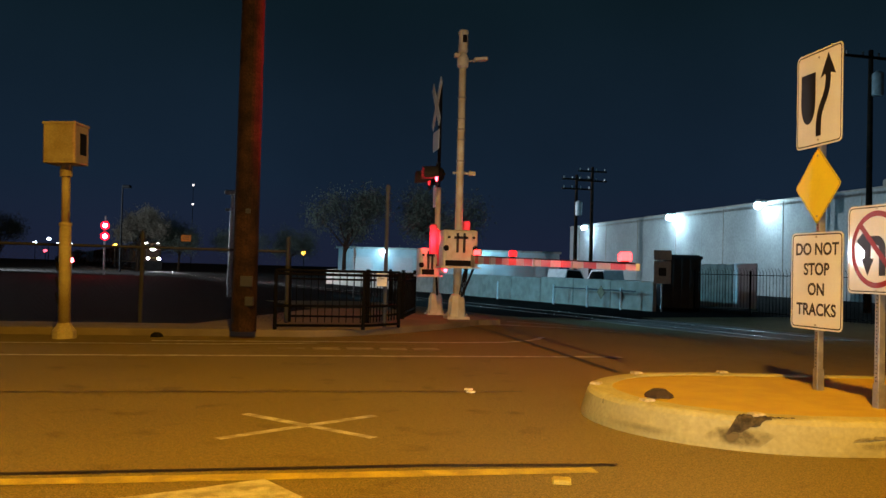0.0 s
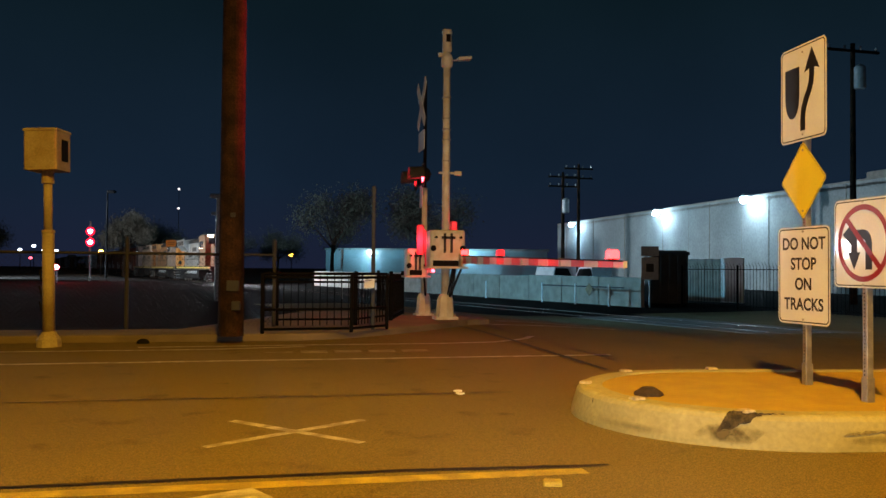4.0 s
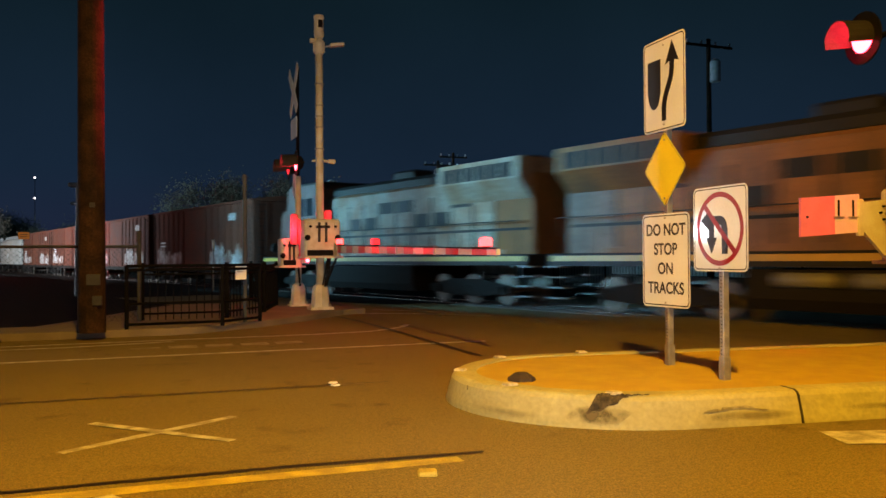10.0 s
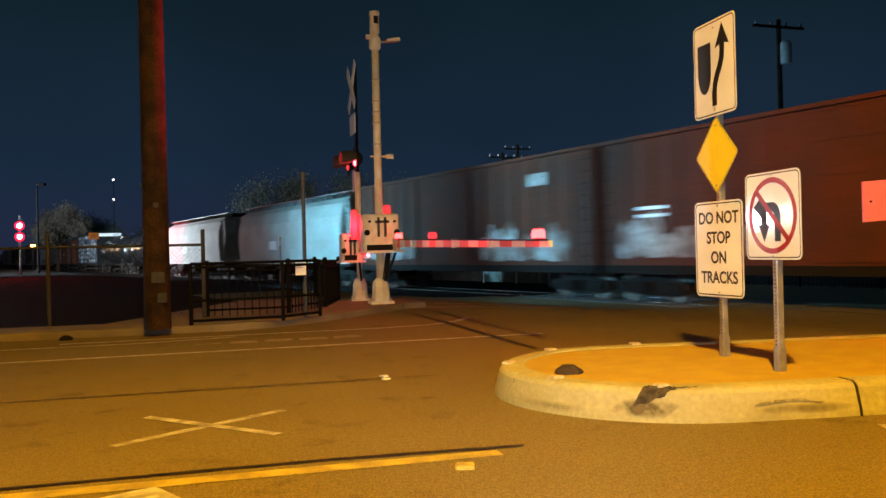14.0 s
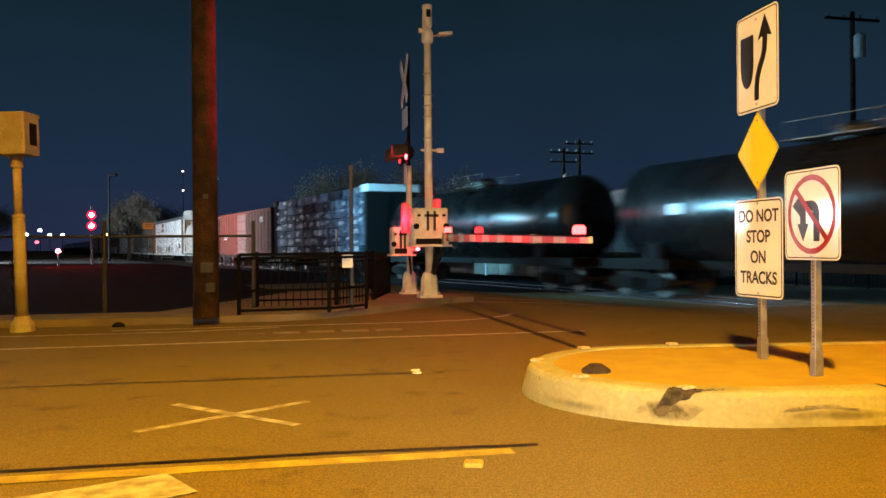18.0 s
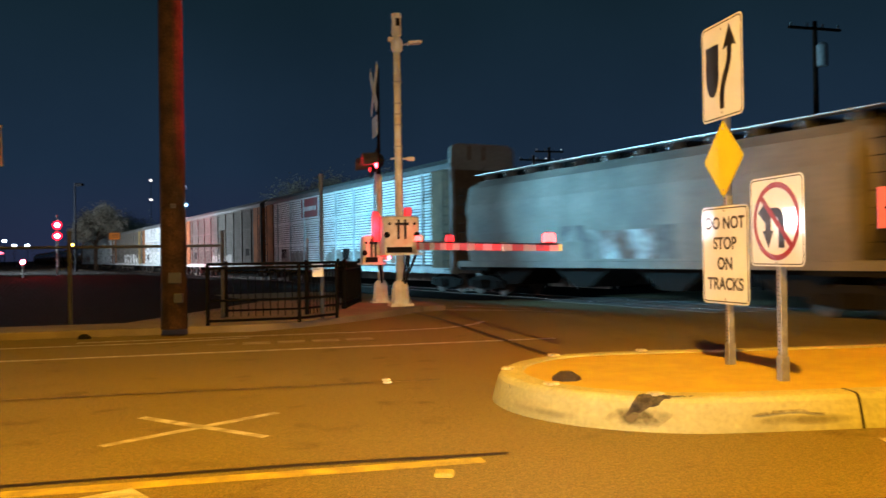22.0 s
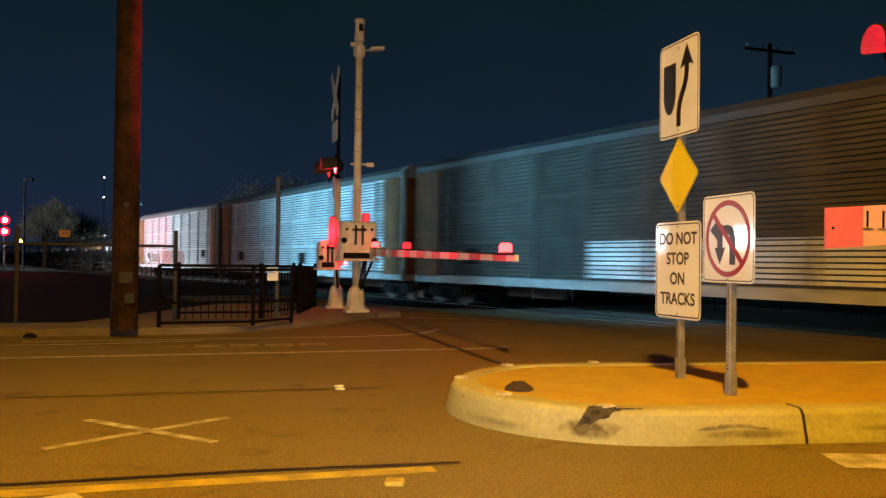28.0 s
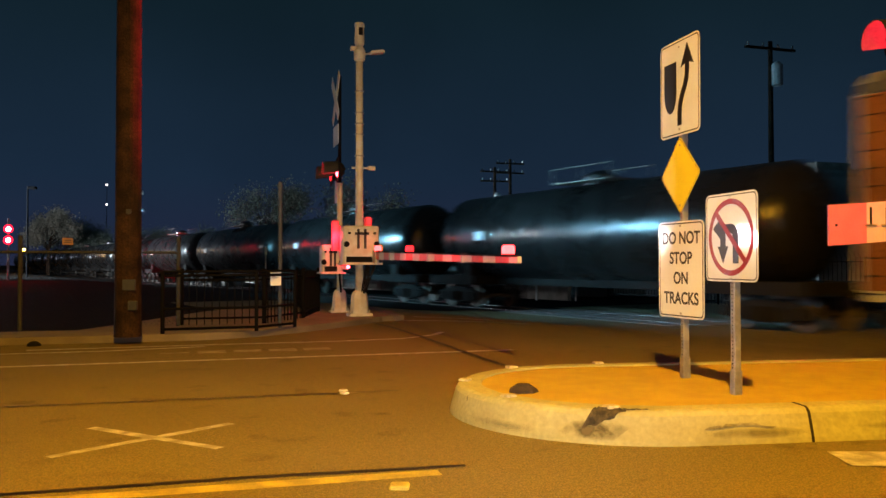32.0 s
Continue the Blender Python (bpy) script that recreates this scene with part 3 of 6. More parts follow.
def post(root, x, y, z0, z1):
    b = Build()
    m = Matrix.Translation((x, y, 0)) @ Matrix.Rotation(radians(SIGN_Z), 4, "Z")
    b.box(-0.024, -0.024, z0, 0.024, 0.024, z1, m, 0.004)
    part("post", b, STEEL, root, "perforated square steel post")
    h = Build()
    z = z0 + 0.05
    while z < z1:
        h.add([m @ Vector((0.0062 * math.cos(a), -0.0246, z + 0.0062 * math.sin(a))) for a in [i * math.pi / 3 for i in range(6)]], [tuple(range(6))])
        h.add([m @ Vector((-0.0246, 0.0062 * math.cos(a), z + 0.0062 * math.sin(a))) for a in [i * math.pi / 3 for i in range(6)]], [tuple(range(6))])
        z += 0.0254
    part("perforation", h, BLACK, root)["kind"] = "stuff"
    s = Build().box(-0.030, -0.030, z0 - 0.01, 0.030, 0.030, z0 + 0.16, m, 0.004)
    part("post_sleeve", s, STEEL, root)


def bolts(root, m, pts):
    for x, y in pts:
        part("bolt", Build().prism(disc(0.009, 8, x, y), 0.001, 0.007, m), STEEL, root)


def signs_on_posts():
    px, py = 2.460, 6.30
    root = thing("keep_right_sign", "white arrow sign above yellow diamond and white text sign", "traffic sign")
    post(root, px, py, 0.188, 2.745)
    ox, oy = px - 0.030, py - 0.004
    m = put(ox, oy, 2.397, -80.5)
    plate(root, rounded(0.61, 0.762, 0.045), (rounded(0.585, 0.737, 0.035), rounded(0.565, 0.717, 0.028)), m, SIGN_WHITE, SIGN_BLACK)
    shield = [(-0.24, 0.215), (-0.045, 0.215), (-0.045, -0.02)] + [(-0.1425 + 0.0975 * math.cos(radians(a)), -0.02 - 0.17 * math.sin(radians(a))) for a in range(15, 180, 15)] + [(-0.24, -0.02)]
    part("symbol", Build().prism(shield, 0.0016, 0.0024, m), SIGN_BLACK, root, "black island symbol")
    arrow, w = [], 0.033
    line = [(0.0 + 0.0, -0.30), (0.0, -0.20), (0.012, -0.13), (0.045, -0.06), (0.085, 0.0), (0.112, 0.06), (0.120, 0.12), (0.120, 0.17)]
    left, right = [], []
    for i, p in enumerate(line):
        a, c = Vector(line[max(0, i - 1)]), Vector(line[min(len(line) - 1, i + 1)])
        t = (c - a).normalized()
        left.append((p[0] - t.y * w, p[1] + t.x * w))
        right.append((p[0] + t.y * w, p[1] - t.x * w))
    arrow = left + [(0.02, 0.15), (0.120, 0.335), (0.22, 0.15)] + right[::-1]
    part("arrow", Build().prism(arrow, 0.0016, 0.0024, m), SIGN_BLACK, root, "black bent arrow")
    bolts(root, m, ((0, 0.32), (0, -0.33)))
    m2 = put(ox, oy, 1.727, -80.5, 0.94) @ pose(0, 0, 0, 0, 0, 45)
    sq = lambda s, r: rounded(s, s, r)
    plate(root, sq(0.445, 0.03), (sq(0.430, 0.022), sq(0.422, 0.020)), m2, SIGN_YELLOW, SIGN_BLACK)
    bolts(root, put(ox, oy, 1.727, -80.5, 0.94), ((0, 0.245), (0, -0.245)))
    m3 = put(ox, oy, 1.008, -75.6)
    plate(root, rounded(0.61, 0.762, 0.045), (rounded(0.585, 0.737, 0.035), rounded(0.565, 0.717, 0.028)), m3, SIGN_WHITE, SIGN_BLACK)
    for k, text in enumerate(("DO NOT", "STOP", "ON", "TRACKS")):
        lettering(text, 0.132, m3 @ Matrix.Translation((0, 0.245 - 0.158 * k, 0.0016)) @ Matrix.Diagonal((0.95, 1, 1, 1)), SIGN_BLACK, root)
    bolts(root, m3, ((0, 0.345), (0, -0.345)))

    qx, qy = 2.503, 5.47
    root = thing("no_turn_sign", "white turn ban sign with red ring on a perforated steel post", "traffic sign")
    post(root, qx, qy, 0.188, 1.50)
    m = put(qx - 0.030, qy - 0.004, 1.228, -79.3)
    plate(root, rounded(0.61, 0.61, 0.045), (rounded(0.588, 0.588, 0.035), rounded(0.572, 0.572, 0.030)), m, SIGN_WHITE, SIGN_BLACK)
    top = [(0.075, 0.02)] + [(0.0 + 0.088 * math.cos(radians(a)), 0.005 + 0.088 * math.sin(radians(a))) for a in range(10, 91, 16)]
    under = [(0.0 + 0.024 * math.cos(radians(a)), 0.005 + 0.024 * math.sin(radians(a))) for a in range(90, -1, -30)]
    u = [(0.090, -0.18)] + [(0.090, 0.0)] + top[1:] + [(-0.118, 0.092), (-0.118, 0.138), (-0.212, 0.062), (-0.118, -0.014), (-0.118, 0.030), (-0.100, 0.029)] + under + [(0.024, -0.18)]
    part("arrow", Build().prism(u, 0.0016, 0.0024, m), SIGN_BLACK, root, "black left-turn arrow")
    part("arrow", Build().prism([(-0.124, 0.031), (-0.124, -0.062), (-0.156, -0.062), (-0.092, -0.182), (-0.028, -0.062), (-0.060, -0.062), (-0.060, 0.031)], 0.0016, 0.0023, m), SIGN_BLACK, root, "black U-turn arrow head")
    o, i_, n = disc(0.265, 48), disc(0.228, 48), 48
    v = [m @ Vector((x, y, 0.0034)) for x, y in o] + [m @ Vector((x, y, 0.0034)) for x, y in i_]
    part("ring", Build().add(v, [(i, (i + 1) % n, n + (i + 1) % n, n + i) for i in range(n)]), SIGN_RED, root, "red ring")
    part("slash", Build().prism([(-0.24, -0.02), (0.24, -0.02), (0.24, 0.02), (-0.24, 0.02)], 0.0028, 0.0032, m @ pose(0, 0, 0, 0, 0, -45)), SIGN_RED, root, "red slash")
    bolts(root, m, ((0, 0.285), (0, -0.285)))


signs_on_posts()


# ---- crossing gates ----
GZ = math.degrees(math.atan2(RU.y, RU.x))
ACROSS = Matrix.Rotation(radians(GZ), 4, "Z")     # x along the road, y across it


def pedestal(root, s=1.0):
    b = Build()
    b.box(-0.21 * s, -0.21 * s, 0, 0.21 * s, 0.21 * s, 0.05)
    b.lathe((0, 0, 0.05), (0, 0, 1), [(0, 0.175 * s), (0.30, 0.155 * s), (0.38, 0.13 * s), (0.42, 0.085)], 8)
    part("pedestal", b, ALU, root, "cast pedestal")
    for x in (-0.16, 0.16):
        for y in (-0.16, 0.16):
            part("anchor_bolt", Build().tube((x * s, y * s, 0.04), (x * s, y * s, 0.11), 0.014, n=6), STEEL, root)


def flasher(root, z, y, side, mat, dx=0.0):
    """A round black target with hood and red lens; side: -1 shows to the road's start."""
    bg = part("target", Build().lathe((dx + side * 0.10, y, z), (side, 0, 0), [(0, 0.255), (0.012, 0.255), (0.014, 0.25)], 28), BLACK, root, "round black target")
    part("housing", Build().lathe((dx + side * -0.02, y, z), (side, 0, 0), [(0, 0.09), (0.05, 0.14), (0.12, 0.15)], 16), BLACK, bg)
    part("lens", Build().lathe((dx + side * 0.115, y, z), (side, 0, 0), [(0, 0.145), (0.012, 0.13), (0.022, 0.06)], 20), mat, bg, "lit red lens")
    b, n = Build(), 13
    v = []
    for d, r in ((0.115, 0.162), (0.40, 0.175)):
        for i in range(n):
            a = radians(-20 + 220 * i / (n - 1))
            for rr in (r, r + 0.006):
                v.append((dx + side * d, y + rr * math.cos(a), z + rr * math.sin(a) - (0.03 if d > 0.2 else 0)))
    f = []
    for i in range(n - 1):
        k, q = 2 * i, 2 * n + 2 * i
        f += [(k, k + 2, q + 2, q), (k + 1, q + 1, q + 3, k + 3), (q, q + 2, q + 3, q + 1)]
    part("hood", b.add(v, f), material("dusty_black_hood", (0.035, 0.033, 0.032), 0.7, 0, 0.3, 9, spec=0.2), bg)


def mechanism(root, z0, z1, sx, sy, cx=0.0):
    b = Build().box(cx - sx / 2, -sy / 2, z0, cx + sx / 2, sy / 2, z1, c=0.03)
    body = part("mechanism_box", b, ALU, root, "cream gate mechanism box")
    part("door_panel", Build().box(cx - sx / 2 + 0.06, -sy / 2 - 0.018, z0 + 0.12, cx + sx / 2 - 0.06, -sy / 2 - 0.002, z1 - 0.06, c=0.006), ALU, body)
    for x in (-0.22, -0.06, 0.06, 0.22):
        q = cx + x * sx * 1.6
        inner = abs(x) < 0.1
        part("clamp", Build().box(q - 0.022, -sy / 2 - 0.06, z1 - (0.42 if inner else 0.20), q + 0.022, -sy / 2 - 0.02, z1 - 0.06, c=0.008), FENCE_STEEL if inner else ALU, body)
        part("bolt", Build().tube((q, -sy / 2 - 0.10, z1 - 0.14), (q, -sy / 2 - 0.02, z1 - 0.14), 0.026, n=6), BLACK, body)
    for x in (-0.42, 0.42):
        part("knob", Build().lathe((cx + x * sx, -sy / 2, z1 - 0.34), (0, -1, 0), [(0, 0.05), (0.04, 0.055), (0.09, 0.03)], 10), BLACK, body)
    part("cross_clamp", Build().box(cx - 0.20 * sx, -sy / 2 - 0.07, z1 - 0.17, cx + 0.20 * sx, -sy / 2 - 0.055, z1 - 0.12, c=0.006), FENCE_STEEL, body)
    part("ledge", Build().box(cx - sx / 2 - 0.05, -sy / 2 - 0.09, z0 - 0.035, cx + sx / 2 + 0.05, sy / 2 + 0.05, z0, c=0.008), ALU, body)
    # black strip coloured in for the shade between ledge and door panel
    part("shadow_gap", Build().box(cx - sx / 2 + 0.05, -sy / 2 - 0.010, z0 + 0.01, cx + sx / 2 - 0.12, -sy / 2 - 0.001, z0 + 0.115), BLACK, body)
    part("junction_box", Build().box(cx + sx / 2, -0.12, z0 + 0.05, cx + sx / 2 + 0.10, 0.12, z0 + 0.34, c=0.015), ALU, body)
    part("conduit", Build().tube((cx + sx / 2 - 0.08, -sy / 2 - 0.03, z0 - 0.03), (cx * 0.3 + 0.06, -0.12, 0.42), 0.022, n=7), BLACK, body)


STRIPE_RED = material("red_reflective_sheeting", (0.62, 0.03, 0.04), 0.35, 0, 0.2, 7.0)
STRIPE_WHITE = material("white_reflective_sheeting", (0.60, 0.58, 0.55), 0.35, 0, 0.15, 7.0)


# counterweight plates take the lamps' red glow as their own colour
COUNTER = material("red_lit_sheeting", (0.74, 0.12, 0.20), 0.4, 0, 0.15, 7.0)


def gate_arm(root, x, y0, y1, z, dip):
    """A tapering arm of red and white stripes that sags by dip, with three lamps on top."""
    n, y = 0, y0
    turn = Matrix(((0, 0, 1, 0), (1, 0, 0, 0), (0, 1, 0, 0), (0, 0, 0, 1)))
    mid = lambda q: z - dip * (y0 - q) / (y0 - y1)
    half = lambda q: 0.070 - 0.036 * (y0 - q) / (y0 - y1)
    while y > y1:
        e = max(y - 0.41, y1)
        out = [(e, mid(e) - half(e)), (y, mid(y) - half(y)), (y, mid(y) + half(y)), (e, mid(e) + half(e))]
        part("stripe", Build().prism(out, x - 0.022, x + 0.022, turn), (STRIPE_RED, STRIPE_WHITE)[n % 2], root)
        n, y = n + 1, e
    arm_lit = glow("arm_lamp_lit", (1.0, 0.022, 0.024), 15)
    for q, mat in ((0.03, arm_lit), (0.36, GLOW_DIM), (0.955, arm_lit)):
        yy = y0 + (y1 - y0) * q
        zz = mid(yy) + half(yy)
        head = part("arm_lamp", Build().box(x - 0.055, yy - 0.07, zz + 0.022, x + 0.055, yy + 0.07, zz + 0.115, c=0.022), mat, root, "red lamp on the gate arm")
        part("lamp_foot", Build().box(x - 0.03, yy - 0.04, zz, x + 0.03, yy + 0.04, zz + 0.022), BLACK, head)
    part("arm_wire", Build().tube((x - 0.026, y0, mid(y0) + half(y0)), (x - 0.026, y1, mid(y1) + half(y1)), 0.008, n=5), BLACK, root)
    for q in (0.18, 0.52, 0.74):
        yy = y0 + (y1 - y0) * q
        part("arm_clip", Build().box(x - 0.03, yy - 0.03, mid(yy) - half(yy) - 0.01, x + 0.03, yy + 0.03, mid(yy) + half(yy) + 0.012), STEEL, root)


def gate_mast():
    root = thing("crossing_gate", "cream crossing gate with lowered red and white arm", "crossing gate", Matrix.Translation((-0.27, 15.75, 0.10)) @ ACROSS)
    pedestal(root)
    part("mast", Build().tube((0, 0, 0.42), (0, 0, 5.05), 0.078, 0.066, 16), ALU, root, "tall cream mast", True)
    for z in (3.75, 3.35, 2.95, 4.15, 3.55):
        part("band", Build().tube((0, 0, z), (0, 0, z + 0.025), 0.088, n=14), STEEL, root)
    part("step_bracket", Build().box(-0.14, -0.02, 2.72, 0.28, 0.02, 2.76), STEEL, root)
    part("step_pad", Build().box(0.16, -0.03, 2.70, 0.30, 0.03, 2.78, c=0.01), ALU, root)
    cam_body = part("detector", Build().lathe((0, 0, 5.02), (0, 0, 1), [(0, 0.075), (0.03, 0.095), (0.32, 0.085), (0.38, 0.10), (0.42, 0.09)], 14), ALU, root, "detector head on the mast top")
    part("detector_window", Build().box(-0.03, -0.098, 5.20, 0.05, -0.07, 5.34), BLACK, cam_body)
    part("collar", Build().lathe((0, 0, 4.72), (0, 0, 1), [(0, 0.07), (0.04, 0.11), (0.20, 0.11), (0.26, 0.08)], 14), ALU, root)
    arm = part("bracket", Build().tube((0, 0, 4.84), (0.28, -0.04, 4.90), 0.02, n=8), STEEL, root)
    part("small_floodlight", Build().box(-0.13, -0.08, -0.03, 0.13, 0.08, 0.03, Matrix.Translation((0.33, -0.04, 4.91)) @ pose(0, 0, 0, 0, -8, 0), 0.015), ALU, arm)
    part("small_antenna", Build().box(-0.17, -0.05, 4.92, -0.06, 0.03, 5.0, c=0.01), ALU, arm)
    mechanism(root, 0.98, 1.66, 0.66, 0.42)
    arm = part("arm_bracket", Build().box(0.20, -0.5, 0.98, 0.27, 0.25, 1.22, c=0.02), ALU, root, "cream arm bracket")
    gate_arm(root, 0.235, -0.35, -7.57, 1.11, 0.115)
    for y in (0.30, 0.42):
        part("counterweight", Build().box(0.17, y, 1.10, 0.30, y + 0.06, 1.86, c=0.03), COUNTER, root, "counterweight plate with red lamp light in its colour")
    for k in range(4):
        part("cable", Build().tube((0.10 + 0.02 * k, -0.16, 0.95), (0.02 + 0.03 * k, -0.12, 0.45), 0.012, n=5), BLACK, root)


def crossbuck_mast():
    root = thing("crossing_signal", "cream crossing signal mast with red flashers and crossbuck", "crossing signal", Matrix.Translation((-0.70, 17.03, 0.08)) @ ACROSS)
    pedestal(root, 0.9)
    part("mast", Build().tube((0, 0, 0.40), (0, 0, 2.6), 0.06, 0.058, 14), ALU, root, "cream mast", True)
    part("upper_mast", Build().tube((0, 0, 2.6), (0, 0, 4.75), 0.035, n=12), BLACK_STEEL, root, "thin dark upper mast", True)
    part("crossarm", Build().tube((0, -0.55, 2.82), (0, 0.55, 2.82), 0.03, n=8), BLACK, root)
    for y in (-0.42, 0.42):
        flasher(root, 2.82, y, -1, GLOW_RED if y < 0 else GLOW_DIM)
    for a, q in ((45, 0.0), (-45, 0.016)):
        m = Matrix.Translation((-0.075 - q, 0, 4.30)) @ pose(0, 0, 0, 90, 0, -90) @ pose(0, 0, 0, 0, 0, a)
        part("crossbuck_blade", Build().prism(rounded(1.22, 0.23, 0.03), -0.004, 0.004, m), SIGN_WHITE, root, "white crossbuck blade")
        part("blade_back", Build().prism(rounded(1.20, 0.21, 0.03), 0.0045, 0.006, m), STRIPE_WHITE, root)
    m = Matrix.Translation((-0.075, 0, 3.55)) @ pose(0, 0, 0, 90, 0, -90)
    part("track_plate", Build().prism(rounded(0.66, 0.40, 0.04), -0.004, 0.004, m), SIGN_WHITE, root, "white number of tracks plate")
    m = Matrix.Translation((-0.075, 0, 2.42)) @ pose(0, 0, 0, 90, 0, -90)
    part("small_plate", Build().prism(rounded(0.30, 0.45, 0.04), -0.004, 0.004, m), SIGN_WHITE, root)
    mechanism(root, 0.82, 1.36, 0.42, 0.40, -0.17)
    part("counterweight", Build().box(-0.21, -0.36, 1.24, -0.06, -0.28, 1.84, c=0.03), COUNTER, root, "counterweight plate with red lamp light in its colour")
    part("counterweight", Build().prism([(-0.05, 0.94), (0.06, 0.94), (0.0, 1.70), (-0.09, 1.74)], 0.37, 0.42, pose(0, 0, 0, 90, 0, 0)), COUNTER, root, "counterweight plate with red lamp light in its colour")
    part("gate_lamp", Build().lathe((0.10, -0.40, 0.92), (0, -1, 0), [(0, 0.034), (0.05, 0.034), (0.06, 0.02)], 12), GLOW_RED, root, "small red lamp")


gate_mast()
crossbuck_mast()
# added red points beside the arm; the one at -5.2 has no lamp
for y in (-3.0, -5.2, -7.5):
    lamp("arm_and_fill_light", "POINT", Matrix.Translation((-0.27, 15.75, 0.10)) @ ACROSS @ Vector((-0.10, y, 1.20)), RED, 9.0, 0.04)


MGATE = pose(5.27, 7.11, 0.188, 0, 0, 4.5)


def median_gate():
    root = thing("crossing_gate", "cream gate on the island with raised red flashers and striped plate", "crossing gate", MGATE)
    pedestal(root)
    part("mast", Build().tube((0, 0, 0.42), (0, 0, 4.2), 0.07, 0.062, 14), ALU, root, "cream mast", True)
    part("crossarm", Build().tube((-0.15, -0.5, 2.96), (-0.15, 0.5, 2.96), 0.03, n=8), BLACK, root)
    flasher(root, 2.96, 0.42, -1, GLOW_RED, -0.15)
    flasher(root, 2.96, -0.48, -1, GLOW_DIM, -0.15)
    part("flasher_bracket", Build().box(-0.20, -0.06, 2.92, 0.06, 0.06, 3.0, c=0.01), BLACK, root)
    mechanism(root, 0.80, 1.47, 0.56, 0.45, 0.02)
    upright = pose(-0.27, 0, 0, 90, 0, 0)
    part("side_plate", Build().prism([(-0.61, 1.10), (-0.57, 1.04), (-0.36, 0.83), (-0.25, 0.755), (0.05, 0.75), (0.10, 1.30), (-0.05, 1.36), (-0.25, 1.35), (-0.61, 1.31)], 0.26, 0.30, upright), ALU, root, "cream arm bracket plate")
    part("plate_rim", Build().prism([(-0.17, 0.93), (-0.11, 0.90), (-0.10, 1.29), (-0.18, 1.31), (-0.20, 1.12)], 0.302, 0.312, upright), material("olive_casting", (0.22, 0.20, 0.09), 0.7, 0, 0.3, 9), root, "olive cast rim")
    for i in range(6):
        a = i * math.pi / 3
        x, z = -0.63 + 0.062 * math.cos(a), 1.22 + 0.066 * math.sin(a)
        part("bolt", Build().tube((x, -0.325, z), (x, -0.30, z), 0.011, n=6), BLACK, root)
    part("bolt", Build().tube((-0.63, -0.325, 1.22), (-0.63, -0.30, 1.22), 0.02, n=6), STEEL, root)
    part("hinge", Build().box(-0.91, -0.305, 1.02, -0.85, -0.255, 1.34, c=0.01), ALU, root)
    # the pinkish flasher light is mixed into both plate colours
    for out, mat in (([(-1.20, 1.01), (-0.865, 1.033), (-0.865, 1.367), (-1.20, 1.345)], material("red_lit_pink_sheeting", (0.80, 0.20, 0.44), 0.45, 0, 0.12, 7.0)), ([(-0.865, 1.033), (-0.62, 1.05), (-0.62, 1.385), (-0.865, 1.367)], material("tinted_white_sheeting", (0.74, 0.58, 0.86), 0.45, 0, 0.12, 7.0))):
        part("striped_plate", Build().prism(out, 0.262, 0.288, upright), mat, root, "red and white reflective plate")
    for x in (-1.10, -0.955):
        part("slot", Build().box(x - 0.008, -0.296, 1.19, x + 0.008, -0.289, 1.33), BLACK, root)
        part("latch", Build().box(x - 0.05, -0.298, 1.175, x + 0.05, -0.289, 1.187), STEEL, root)
    part("bolt", Build().tube((-1.41, -0.297, 1.18), (-1.41, -0.288, 1.18), 0.010, n=6), BLACK, root)


median_gate()
lamp("flasher_and_fill_light", "POINT", MGATE @ Vector((-0.45, 0.40, 2.92)), RED, 16, 0.04)
lamp("flasher_and_fill_light", "POINT", Matrix.Translation((-0.70, 17.03, 0.08)) @ ACROSS @ Vector((-0.24, -0.42, 2.80)), RED, 3, 0.04)

# ---- poles, fences and barriers on the far pavement ----


def utility_pole():
    root = thing("utility_pole", "weathered brown wooden utility pole on the pavement", "utility pole", pose(-3.21, 11.52, 0.10))
    b, n = Build(), 26
    v, rows = [], 60
    for k in range(rows + 1):
        z = 12.5 * k / rows
        r = 0.176 - 0.0040 * z
        for i in range(n):
            a = 2 * math.pi * i / n
            q = r * (1 + 0.035 * noise.noise(Vector((3 * math.cos(a), 3 * math.sin(a), z * 0.35))) - (0.02 if (i * 7) % 5 == 0 else 0))
            v.append((q * math.cos(a), q * math.sin(a), z))
    f = [(k * n + i, k * n + (i + 1) % n, (k + 1) * n + (i + 1) % n, (k + 1) * n + i) for k in range(rows) for i in range(n)]
    part("shaft", b.add(v, f + [tuple(rows * n + i for i in range(n))]), WOOD, root)
    part("metal_tag", Build().box(-0.02, -0.190, 0.62, 0.15, -0.150, 0.76, c=0.01), FENCE_STEEL, root, "pale metal tag")
    part("metal_tag", Build().box(0.05, -0.185, 0.36, 0.17, -0.140, 0.48, c=0.01), FENCE_STEEL, root, "pale metal tag")
    part("metal_tag", Build().box(0.02, -0.178, 1.62, 0.09, -0.160, 1.68, c=0.008), FENCE_STEEL, root, "pale metal tag")


utility_pole()


